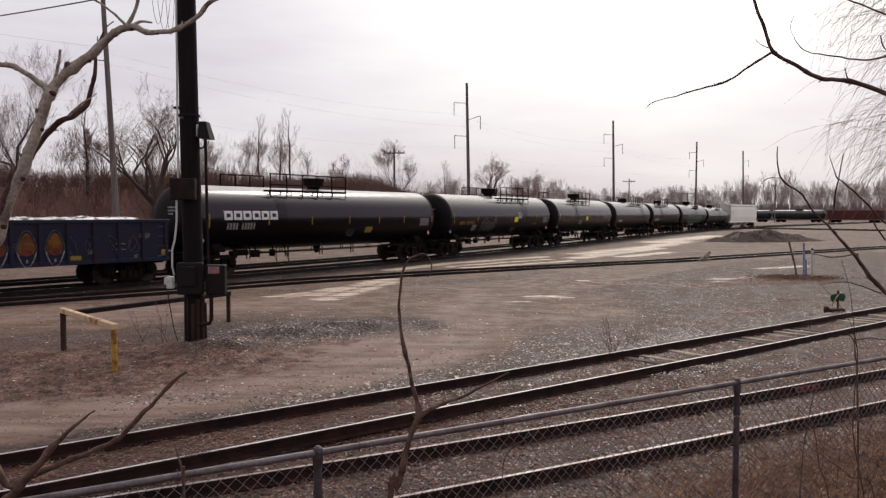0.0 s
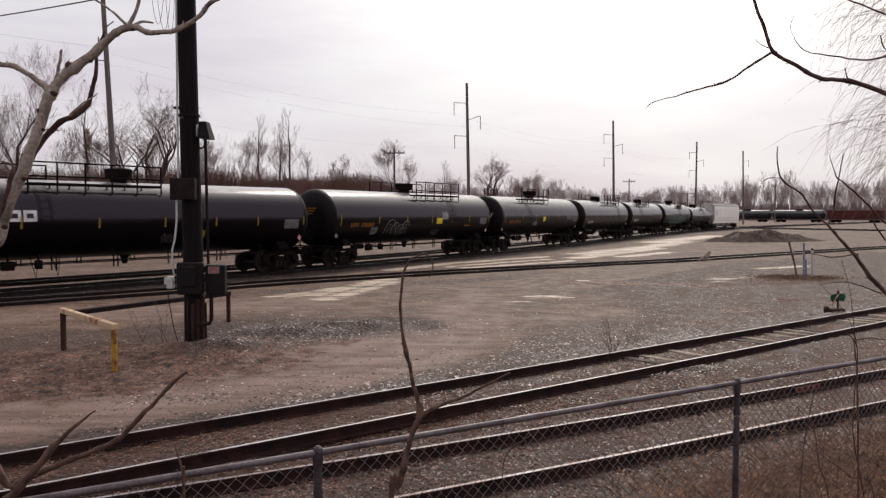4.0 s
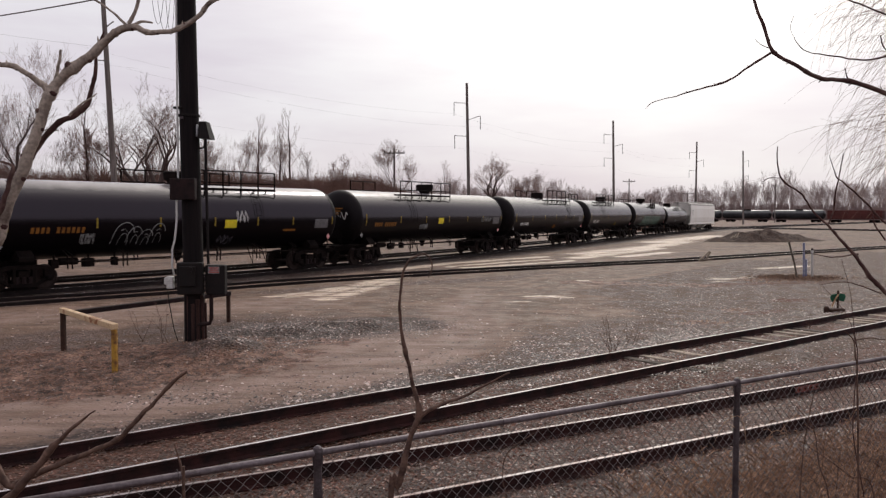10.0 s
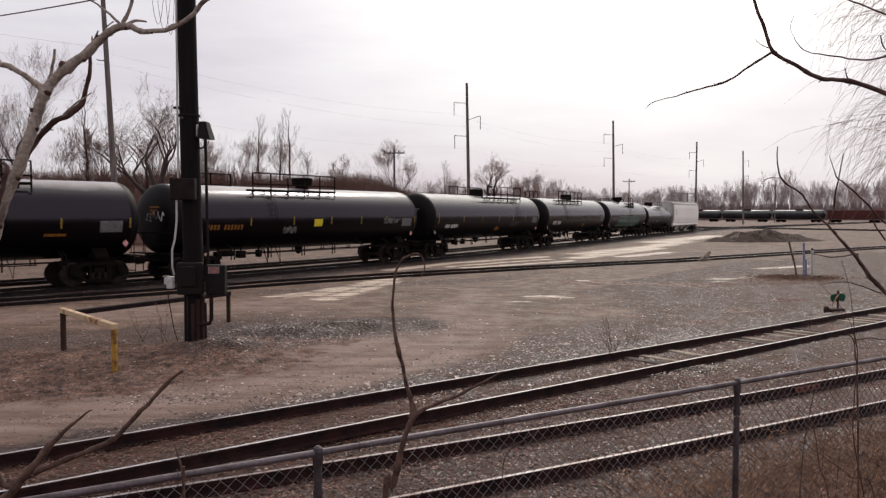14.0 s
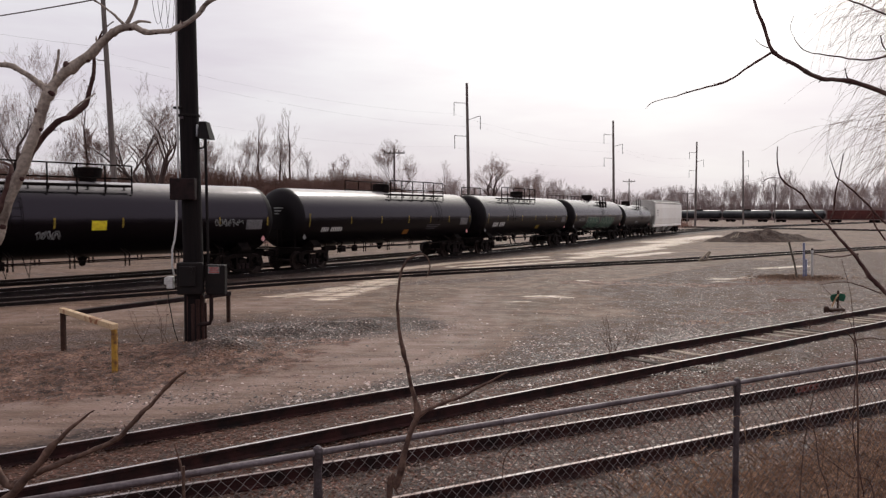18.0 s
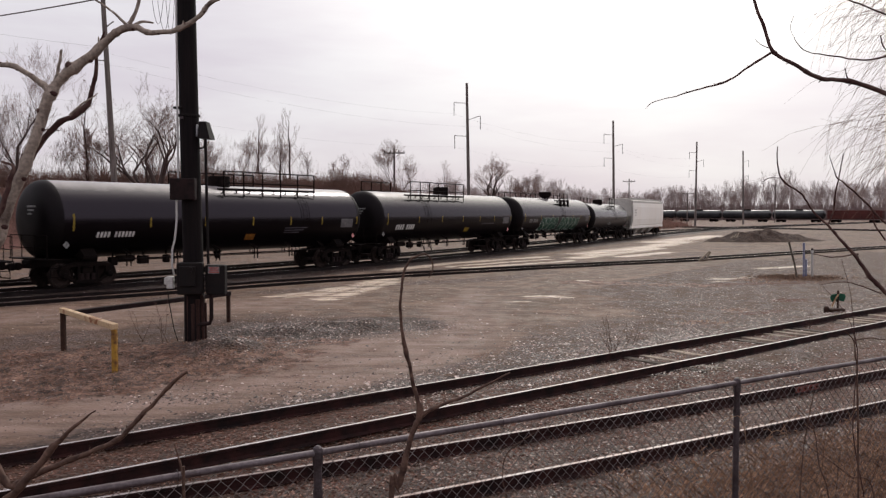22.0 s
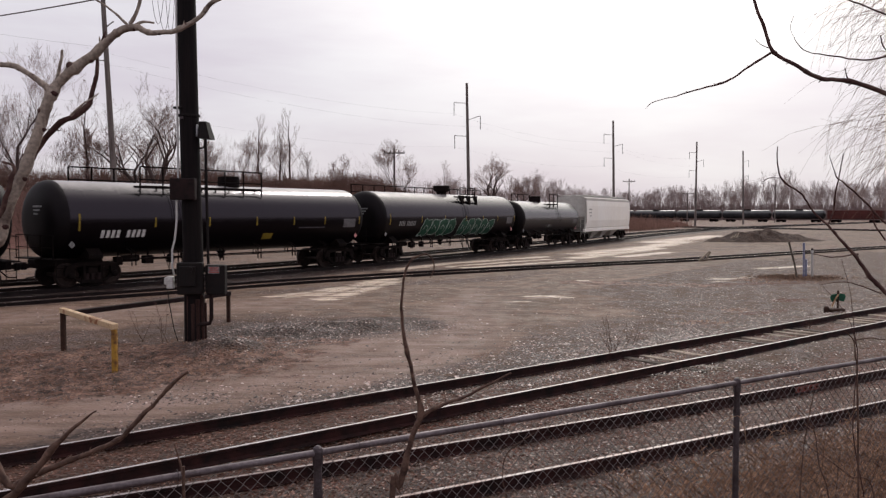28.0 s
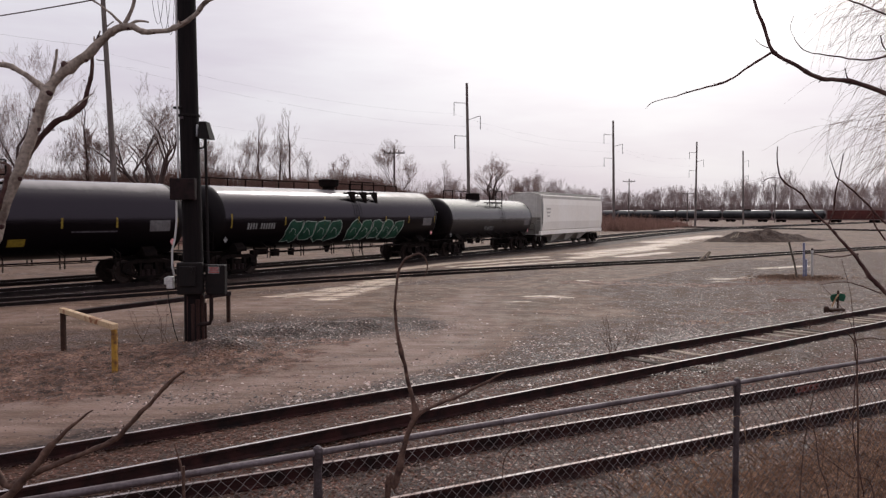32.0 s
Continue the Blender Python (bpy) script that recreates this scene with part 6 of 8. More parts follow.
def marker_posts():
    for x, y, h, mat, label in ((17.35, 37.1, 1.75, BLUE_PIPE, "blue plastic marker post with a faded top"), (17.75, 37.1, 1.5, PVC, "pale weathered marker post"), (17.55, 37.3, 0.95, BLUE_PIPE, "short blue marker post")):
        t = thing("marker_post", label, "marker post", "marker posts", at=pose(x, y, float(ground_z(x, y)) - 0.1, 1, -2, 0))
        a = Acc()
        a.tube([(0, 0, 0), (0.02, 0, h)], 0.05, 10)
        part("tube", a, mat, t)
        a = Acc()
        a.lathe([(h - 0.02, 0.055), (h + 0.05, 0.055), (h + 0.07, 0.03)], 10, "z", (0.02, 0, 0))
        part("cap", a, BOX_RUST if mat is PVC else mat, t)
    t = thing("leaning_post", "thin dark leaning stake", "stake", at=pose(17.0, 37.0, float(ground_z(17, 37)) - 0.1, 0, -14, 0))
    a = Acc()
    a.tube([(0, 0, 0), (0.05, 0, 0.8), (0.02, 0, 1.9)], [0.05, 0.045, 0.05], 8)
    part("stake", a, TIE, t)
    t = thing("track_debris", "broken pale timber beside the siding", "debris", at=pose(16.1, 48.3, float(ground_z(15, 48))))
    for k, (x0, x1, z1) in enumerate(((-0.1, 0.55, 0.62), (0.3, 0.62, 0.6), (0.05, 0.75, 0.16))):
        a = Acc()
        a.tube([(x0, 0, 0.05), (x1, 0, z1)], 0.06, 6)
        part("timber", a, TIE_PALE, t)


marker_posts()


# ---------------------------------------------------------------- foreground branches
def limbs(thing_ob, mat, rows, base, stout=1.0, buds=0.0, knots=0.0):
    """Each row: part name, points in metres, radii; smoothed, with a little knobbliness and buds."""
    rng = random.Random(len(rows))
    for name, pts, rs in rows:
        rs = [r * stout for r in rs]
        pts = [Vector(p) - Vector(base) for p in pts]
        fine, fr = [], []
        for i in range(len(pts) - 1):
            p0, p1, p2, p3 = pts[max(i - 1, 0)], pts[i], pts[i + 1], pts[min(i + 2, len(pts) - 1)]
            for k in range(9):
                u = k / 9
                q = 0.5 * ((2 * p1) + (p2 - p0) * u + (2 * p0 - 5 * p1 + 4 * p2 - p3) * u * u + (3 * p1 - p0 - 3 * p2 + p3) * u ** 3)
                r = rs[i] + (rs[i + 1] - rs[i]) * u
                w = noise.noise_vector(q * 9) * r * 0.35 + noise.noise_vector(q * 26) * 0.003
                fine.append(q + w)
                fr.append(r * (1 + 0.16 * noise.noise(q * 21) + max(0, noise.noise(q * 13) - 0.25) * 1.1 + (0.22 if len(fr) % 13 == 6 and r > 0.006 else 0)))
        fine.append(pts[-1])
        fr.append(rs[-1])
        a = Acc()
        a.tube(fine, fr, 12 if rs[0] > 0.007 else 6)
        if rs[0] > 0.007:
            # ridged, chipped bark
            a.v = [tuple(Vector(v) + noise.noise_vector(Vector((v[0] * 70, v[1] * 70, v[2] * 28))) * 0.0010 + noise.noise_vector(Vector(v) * 26) * 0.0009) for v in a.v]
        bark = BARK_DARK if name == "side_limb" else mat
        part(name, a, bark, thing_ob, smooth=True)
        gone, since, side = 0.0, 0.0, 1
        for i in range(1, len(fine) - 1):
            gone += (fine[i] - fine[i - 1]).length
            since += (fine[i] - fine[i - 1]).length
            if knots and since > knots and fr[i] > 0.007 and fine[i].z > 1.9:
                since, side = rng.uniform(-0.35, 0.35) * knots, -side
                along = (fine[i + 1] - fine[i - 1]).normalized()
                out = (along.cross(Vector((0, 1, 0))).normalized() * side + Vector((0, rng.uniform(-0.9, 0.0), 0))).normalized()
                e = fr[i]
                a = Acc()
                a.tube([fine[i] + out * e * 0.55, fine[i] + out * e * 0.9 + along * e * 0.1, fine[i] + out * e * 1.02 + along * e * 0.2, fine[i] + out * e * 1.07 + along * e * 0.3], [e * 0.75, e * 0.55, e * 0.32, e * 0.1], 8)
                part("knot", a, BARK_DARK, thing_ob, "dark bark knot", smooth=True)
            if buds and gone > buds and fr[i] < 0.014 and fine[i].z > 1.9:
                gone = rng.uniform(-0.4, 0.3) * buds
                along = (fine[i + 1] - fine[i - 1]).normalized()
                out = along.cross(Vector((0, 1, 0))).normalized() * rng.choice((-1, 1))
                d = (along * 0.9 + out + Vector((0, rng.uniform(-0.5, 0.5), 0))).normalized()
                r = max(0.0014, fr[i] * 0.3)
                a = Acc()
                a.tube([fine[i] + out * fr[i] * 0.5, fine[i] + out * fr[i] + d * r * 1.5, fine[i] + out * fr[i] + d * r * 4.5], [r, r * 0.9, r * 0.25], 5)
                part("bud", a, bark, thing_ob)


left_base = (-1.61, 2.6, -0.25)
left_thing = thing("branch_tree", "pale-barked leaning young tree with bare forked limbs", "tree", at=pose(*left_base))
limbs(left_thing, BARK, [
    ("limb", [(-1.61, 2.6, -0.25), (-1.61, 2.6, 2.652), (-1.508, 2.6, 2.901), (-1.447, 2.6, 3.062), (-1.366, 2.6, 3.25), (-1.316, 2.6, 3.39), (-1.281, 2.6, 3.443), (-1.172, 2.6, 3.53), (-1.086, 2.6, 3.604), (-1.02, 2.6, 3.617)], [0.0224, 0.0187, 0.0187, 0.0177, 0.0172, 0.0166, 0.0146, 0.0135, 0.0114, 0.0104]),
    ("limb", [(-1.02, 2.6, 3.617), (-0.964, 2.6, 3.601), (-0.889, 2.6, 3.61), (-0.823, 2.6, 3.647), (-0.775, 2.6, 3.697), (-0.7, 2.6, 3.734)], [0.0094, 0.0083, 0.0078, 0.0073, 0.0068, 0.0062]),
    ("limb", [(-1.326, 2.62, 3.412), (-1.372, 2.62, 3.45), (-1.428, 2.62, 3.485), (-1.485, 2.62, 3.497), (-1.579, 2.62, 3.502)], [0.0104, 0.0094, 0.0083, 0.0078, 0.0073]),
    ("side_limb", [(-1.434, 2.65, 3.149), (-1.39, 2.65, 3.217), (-1.315, 2.65, 3.306), (-1.256, 2.65, 3.331), (-1.213, 2.65, 3.369), (-1.187, 2.65, 3.455), (-1.179, 2.65, 3.531), (-1.151, 2.65, 3.616)], [0.0092, 0.0092, 0.0096, 0.0085, 0.0075, 0.0064, 0.005, 0.0022]),
    ("twig", [(-1.296, 2.6, 3.437), (-1.284, 2.6, 3.484), (-1.273, 2.6, 3.543)], [0.0062, 0.0047, 0.0036]),
    ("twig", [(-1.048, 2.6, 3.628), (-1.029, 2.6, 3.66), (-1.009, 2.6, 3.725)], [0.0062, 0.0057, 0.0052]),
    ("twig", [(-1.054, 2.6, 3.623), (-1.085, 2.6, 3.654), (-1.131, 2.6, 3.691), (-1.168, 2.6, 3.715)], [0.0052, 0.0042, 0.0031, 0.0021]),
    ("twig", [(-1.029, 2.6, 3.623), (-1.001, 2.6, 3.636), (-0.967, 2.6, 3.632)], [0.0052, 0.0042, 0.0026]),
    ("twig", [(-1.252, 2.6, 3.325), (-1.204, 2.6, 3.366), (-1.156, 2.6, 3.4)], [0.0047, 0.0031, 0.0016]),
    ("side_limb", [(-1.496, 2.55, 2.958), (-1.457, 2.55, 3.014), (-1.427, 2.55, 3.107), (-1.417, 2.55, 3.153), (-1.453, 2.55, 3.171)], [0.0083, 0.0083, 0.0073, 0.0052, 0.0031]),
], left_base, 1.05, 0.16, 0.075)
sapling_base = (-0.203, 2.9, -0.25)
sapling_thing = thing("sapling", "thin brown bare sapling with a hooked pale tip", "tree", at=pose(*sapling_base))
limbs(sapling_thing, TWIG, [
    ("stem", [(-0.203, 2.9, -0.25), (-0.203, 2.9, 1.811), (-0.174, 2.9, 1.964), (-0.126, 2.9, 2.149), (-0.094, 2.9, 2.236), (-0.105, 2.9, 2.301), (-0.132, 2.9, 2.419), (-0.158, 2.9, 2.548), (-0.166, 2.9, 2.655), (-0.157, 2.9, 2.762), (-0.131, 2.9, 2.821), (-0.083, 2.9, 2.847), (-0.055, 2.9, 2.836), (-0.044, 2.9, 2.812), (-0.046, 2.9, 2.785), (-0.06, 2.9, 2.758)], [0.0155, 0.0135, 0.0125, 0.012, 0.011, 0.0092, 0.0082, 0.0072, 0.0062, 0.0055, 0.005, 0.0045, 0.004, 0.0032, 0.0026, 0.0016]),
    ("twig", [(-0.094, 2.9, 2.229), (-0.019, 2.9, 2.273), (0.066, 2.9, 2.301), (0.141, 2.9, 2.344), (0.248, 2.9, 2.398)], [0.0085, 0.008, 0.0068, 0.0058, 0.0036]),
], sapling_base, 0.86, 0.1)
stick_base = (-1.441, 2.3, -0.25)
stick_thing = thing("dead_branch", "pale dead branch leaning before the fence", "branch", at=pose(*stick_base))
limbs(stick_thing, TWIG, [
    ("limb", [(-1.441, 2.3, -0.25), (-1.441, 2.3, 2.1), (-1.303, 2.3, 2.175), (-1.182, 2.3, 2.234), (-1.079, 2.3, 2.277), (-0.984, 2.3, 2.32), (-0.924, 2.3, 2.377), (-0.872, 2.3, 2.428), (-0.82, 2.3, 2.488), (-0.769, 2.3, 2.527)], [0.022, 0.02, 0.019, 0.0155, 0.013, 0.012, 0.011, 0.0095, 0.0085, 0.006]),
    ("twig", [(-1.309, 2.25, 2.137), (-1.215, 2.25, 2.23), (-1.155, 2.25, 2.306), (-1.087, 2.25, 2.374), (-1.023, 2.25, 2.421)], [0.021, 0.0185, 0.0135, 0.009, 0.0028]),
], stick_base, 0.6, 0.12)
sprig_base = (-0.988, 2.9, -0.25)
sprig_thing = thing("dry_stalk", "short dry stalk by the fence", "branch", at=pose(*sprig_base))
limbs(sprig_thing, TWIG, [
    ("stem", [(-0.988, 2.9, -0.25), (-0.988, 2.9, 1.855), (-0.987, 2.9, 1.964), (-1.0, 2.9, 2.051), (-1.018, 2.9, 2.121)], [0.0067, 0.0056, 0.0049, 0.0042, 0.0021]),
], sprig_base)
right_base = (3.094, 3.2, -0.25)
right_thing = thing("bare_tree", "dark bare tree with forked branches hanging into view", "tree", at=pose(*right_base))
limbs(right_thing, BARK_DARK, [
    ("trunk", [(3.094, 3.2, -0.25), (3.094, 3.2, 0.281), (3.007, 3.2, 1.761), (2.964, 3.2, 2.478), (2.923, 3.2, 3.18), (2.88, 3.2, 3.641), (2.863, 3.2, 4.321)], [0.0499, 0.0416, 0.0416, 0.039, 0.0364, 0.0312, 0.026]),
    ("limb", [(2.926, 3.2, 3.111), (2.596, 3.2, 3.204), (2.267, 3.2, 3.319), (1.985, 3.2, 3.423), (1.816, 3.2, 3.492), (1.658, 3.2, 3.543), (1.541, 3.2, 3.556), (1.425, 3.2, 3.614), (1.35, 3.2, 3.662), (1.318, 3.2, 3.744), (1.269, 3.2, 3.869), (1.245, 3.2, 3.937)], [0.0208, 0.0177, 0.014, 0.0109, 0.0099, 0.0094, 0.0088, 0.0078, 0.0068, 0.0062, 0.0057, 0.0052]),
    ("limb", [(1.35, 3.2, 3.662), (1.263, 3.2, 3.607), (1.194, 3.2, 3.556), (1.125, 3.2, 3.526), (1.033, 3.2, 3.503), (0.941, 3.2, 3.476), (0.86, 3.2, 3.453), (0.83, 3.2, 3.428)], [0.0052, 0.0047, 0.0044, 0.0042, 0.0031, 0.0021, 0.0013, 0.0008]),
    ("twig", [(1.658, 3.2, 3.543), (1.647, 3.2, 3.595)], [0.0031, 0.0016]),
    ("twig", [(1.331, 3.2, 3.675), (1.296, 3.2, 3.691), (1.275, 3.2, 3.71)], [0.0021, 0.0016, 0.001]),
    ("limb", [(3.048, 3.4, 3.972), (2.49, 3.4, 3.851), (2.101, 3.4, 3.73), (1.926, 3.4, 3.681), (1.833, 3.4, 3.664), (1.709, 3.4, 3.681), (1.586, 3.4, 3.701), (1.536, 3.4, 3.742), (1.51, 3.4, 3.802), (1.519, 3.4, 3.856)], [0.0104, 0.0073, 0.0047, 0.0042, 0.0036, 0.0031, 0.0021, 0.0016, 0.001, 0.0008]),
    ("limb", [(3.069, 3.4, 3.778), (2.492, 3.4, 3.79), (2.099, 3.4, 3.815), (1.921, 3.4, 3.863), (1.852, 3.4, 3.887), (1.765, 3.4, 3.923), (1.703, 3.4, 3.96)], [0.0104, 0.0073, 0.0047, 0.0042, 0.0036, 0.0031, 0.0026]),
    ("twig", [(1.955, 3.4, 3.681), (1.92, 3.4, 3.718), (1.899, 3.4, 3.771)], [0.0036, 0.0031, 0.0021]),
], right_base, 0.98, 0.11)
shrub_base = (2.891, 4.6, -0.25)
shrub_thing = thing("bare_shrub", "bare forked shrub branches beside the fence", "branch", at=pose(*shrub_base))
limbs(shrub_thing, BARK_DARK, [
    ("limb", [(2.891, 4.6, -0.25), (2.891, 4.6, 2.317), (2.752, 4.6, 2.436), (2.642, 4.6, 2.527), (2.545, 4.6, 2.622), (2.458, 4.6, 2.74), (2.365, 4.6, 2.841), (2.289, 4.6, 2.925), (2.2, 4.6, 3.009), (2.131, 4.6, 3.109), (2.012, 4.6, 3.199), (1.983, 4.6, 3.293), (1.978, 4.6, 3.392)], [0.0176, 0.0147, 0.0138, 0.0129, 0.012, 0.0101, 0.0087, 0.0074, 0.006, 0.0055, 0.0051, 0.0041, 0.0028]),
    ("twig", [(1.995, 4.6, 3.209), (1.935, 4.6, 3.209), (1.895, 4.6, 3.186)], [0.0028, 0.0023, 0.0014]),
    ("limb", [(2.289, 4.6, 2.925), (2.317, 4.6, 3.009), (2.331, 4.6, 3.126), (2.355, 4.6, 3.259), (2.373, 4.6, 3.353)], [0.0055, 0.0051, 0.0046, 0.0037, 0.0028]),
    ("limb", [(2.94, 4.7, 2.786), (2.688, 4.7, 2.94), (2.555, 4.7, 3.077), (2.432, 4.7, 3.18), (2.38, 4.7, 3.224), (2.354, 4.7, 3.299), (2.336, 4.7, 3.35)], [0.0083, 0.0074, 0.006, 0.0051, 0.0037, 0.0023, 0.0009]),
    ("limb", [(2.528, 4.7, 2.752), (2.391, 4.7, 2.734), (2.288, 4.7, 2.745), (2.185, 4.7, 2.769)], [0.0055, 0.0041, 0.0028, 0.0014]),
    ("limb", [(2.634, 4.6, 2.841), (2.571, 4.6, 2.925), (2.553, 4.6, 2.992)], [0.0055, 0.0046, 0.0028]),
    ("twig", [(2.49, 4.5, 1.325), (2.413, 4.5, 1.73), (2.43, 4.5, 2.132), (2.406, 4.5, 2.315), (2.38, 4.5, 2.531), (2.323, 4.5, 2.729)], [0.0037, 0.0032, 0.0028, 0.0023, 0.0018, 0.0014]),
    ("twig", [(2.428, 4.5, 2.199), (2.364, 4.5, 2.398), (2.211, 4.5, 2.581)], [0.0023, 0.0018, 0.0009]),
    ("limb", [(2.672, 4.7, 2.51), (2.464, 4.7, 2.579), (2.292, 4.7, 2.562)], [0.0037, 0.0028, 0.0014]),
], shrub_base, 0.95, 0.1)
shrub2_base = (2.11, 4.5, -0.25)
shrub2_thing = thing("dry_stalks", "few thin dry stalks", "branch", at=pose(*shrub2_base))
limbs(shrub2_thing, TWIG, [
    ("stem", [(2.11, 4.5, -0.25), (2.11, 4.5, 1.155), (2.118, 4.5, 1.528), (2.141, 4.5, 1.73), (2.176, 4.5, 1.932)], [0.005, 0.0042, 0.0035, 0.0028, 0.0021]),
    ("stem", [(2.294, 4.5, -0.25), (2.294, 4.5, 1.155), (2.218, 4.5, 1.528), (2.181, 4.5, 1.73), (2.078, 4.5, 1.865)], [0.005, 0.0042, 0.0035, 0.0028, 0.0021]),
    ("stem", [(0.388, 4.5, -0.25), (0.388, 4.5, 1.155), (0.353, 4.5, 1.427), (0.386, 4.5, 1.596), (0.568, 4.5, 1.724)], [0.005, 0.0042, 0.0035, 0.0028, 0.0021]),
    ("stem", [(2.558, 4.5, -0.25), (2.558, 4.5, 1.257), (2.387, 4.5, 1.46), (2.15, 4.5, 1.629)], [0.005, 0.0042, 0.0035, 0.0021]),
    ("stem", [(2.5, 4.5, -0.25), (2.46, 4.5, 1.2), (2.429, 4.5, 2.053), (2.419, 4.5, 2.142), (2.403, 4.5, 2.26), (2.344, 4.5, 2.313)], [0.0075, 0.006, 0.005, 0.0045, 0.0038, 0.002]),
    ("twig", [(2.403, 4.5, 2.255), (2.501, 4.5, 2.272), (2.577, 4.5, 2.262), (2.66, 4.5, 2.3)], [0.004, 0.0036, 0.003, 0.002]),
], shrub2_base)


def bramble():
    """Thin arching stems with short twigs, all rooted at the foot of the fence."""
    rng = random.Random(77)
    t = thing("bramble", "tangle of thin pale dry bramble stems by the fence", "bramble", at=pose(2.4, 4.7, -0.25))
    for i in range(17):
        x, y = rng.uniform(-0.6, 0.45), rng.uniform(-0.15, 0.25)
        top = rng.uniform(1.4, 2.05)
        bow = rng.choice((-1, 1)) * rng.uniform(0.1, 0.42)
        pts = [Vector((x, y, 0)), Vector((x + bow * 0.1, y, top * 0.55)), Vector((x + bow * 0.3, y, top * 0.85)), Vector((x + bow * 0.65, y, top)), Vector((x + bow, y, top * 0.97)), Vector((x + bow * 1.25, y, top * 0.9))]
        pts = [p + Vector((rng.uniform(-0.03, 0.03), 0, rng.uniform(-0.02, 0.02))) for p in pts]
        fine = []
        for k in range(5):
            p0, p1, p2, p3 = pts[max(k - 1, 0)], pts[k], pts[k + 1], pts[min(k + 2, 5)]
            for u in (0, 0.25, 0.5, 0.75):
                fine.append(0.5 * ((2 * p1) + (p2 - p0) * u + (2 * p0 - 5 * p1 + 4 * p2 - p3) * u * u + (3 * p1 - p0 - 3 * p2 + p3) * u ** 3))
        a = Acc()
        a.tube(fine, [0.0042 - 0.0032 * k / len(fine) for k in range(len(fine))], 5)
        stem = part("stem", a, STRAW, t, smooth=True)
        for k in (9, 12, 14, 16):
            p = fine[k]
            q = p + Vector((rng.uniform(-0.12, 0.12), 0, rng.uniform(-0.03, 0.12)))
            a = Acc()
            a.tube([p, p.lerp(q, 0.5) + Vector((0, 0, 0.015)), q], [0.0018, 0.0014, 0.0008], 4)
            part("twig", a, STRAW, stem)


bramble()


# ---------------------------------------------------------------- bare trees, scrub and woods
def grow(rng, base, direction, length, radius, depth, up=0.25, spread=0.6, kids=3, out=None, bend=0.18, ratio=0.68):
    """Adds (p, q, r0, r1, depth) pieces of one branch and of all that it carries."""
    segs = 3 if depth > 1 else 2
    p, d, r = Vector(base), Vector(direction).normalized(), radius
    nodes = []
    for i in range(segs):
        d = (d + Vector((rng.uniform(-1, 1), rng.uniform(-1, 1), rng.uniform(-0.6, 1))) * bend + Vector((0, 0, up * 0.25))).normalized()
        q = p + d * (length / segs)
        r1 = max(0.004, r * (0.82 if depth else 0.5))
        out.append((p, q, r, r1, depth))
        nodes.append((q, d, r1))
        p, r = q, r1
    if depth == 0:
        return
    n = kids + rng.choice((0, 0, 1))
    for k in range(n):
        q, dd, rr = nodes[-1] if k < 2 else nodes[rng.randrange(len(nodes))]
        side = Vector((rng.uniform(-1, 1), rng.uniform(-1, 1), rng.uniform(-0.2, 0.5)))
        nd = (dd * (1 - spread * 0.5) + side.normalized() * spread + Vector((0, 0, up))).normalized()
        grow(rng, q, nd, length * ratio * rng.uniform(0.75, 1.2), rr * 0.68, depth - 1, up, spread, kids, out, bend, ratio)


def sticks(pieces, name, mat, sides=3, least=0.0):
    """One mesh of prisms from branch pieces."""
    a = np.array([[*p[0], *p[1], p[2], p[3]] for p in pieces], dtype=float)
    p, q, r0, r1 = a[:, 0:3], a[:, 3:6], np.maximum(a[:, 6], least), np.maximum(a[:, 7], least * 0.7)
    d = q - p
    d /= np.maximum(np.linalg.norm(d, axis=1, keepdims=True), 1e-6)
    ref = np.where(np.abs(d[:, 2:3]) < 0.9, [[0, 0, 1.0]], [[1.0, 0, 0]])
    u = np.cross(d, ref)
    u /= np.linalg.norm(u, axis=1, keepdims=True)
    w = np.cross(d, u)
    rings = []
    for c, r in ((p, r0), (q, r1)):
        for k in range(sides):
            t = 2 * math.pi * k / sides
            rings.append(c + u * (math.cos(t) * r)[:, None] + w * (math.sin(t) * r)[:, None])
    verts = np.stack(rings, 1).reshape(-1, 3)
    n = len(a)
    o = np.arange(n)[:, None] * 2 * sides
    faces = np.concatenate([np.stack([o[:, 0] + k, o[:, 0] + (k + 1) % sides, o[:, 0] + sides + (k + 1) % sides, o[:, 0] + sides + k], 1) for k in range(sides)])
    me = bpy.data.meshes.new(name)
    me.vertices.add(len(verts))
    me.vertices.foreach_set("co", verts.ravel())
    me.loops.add(faces.size)
    me.loops.foreach_set("vertex_index", faces.ravel())
    me.polygons.add(len(faces))
    me.polygons.foreach_set("loop_start", np.arange(len(faces)) * 4)
    me.polygons.foreach_set("loop_total", np.full(len(faces), 4))
    me.update(calc_edges=True)
    me.validate()
    me.materials.append(mat)
    return me


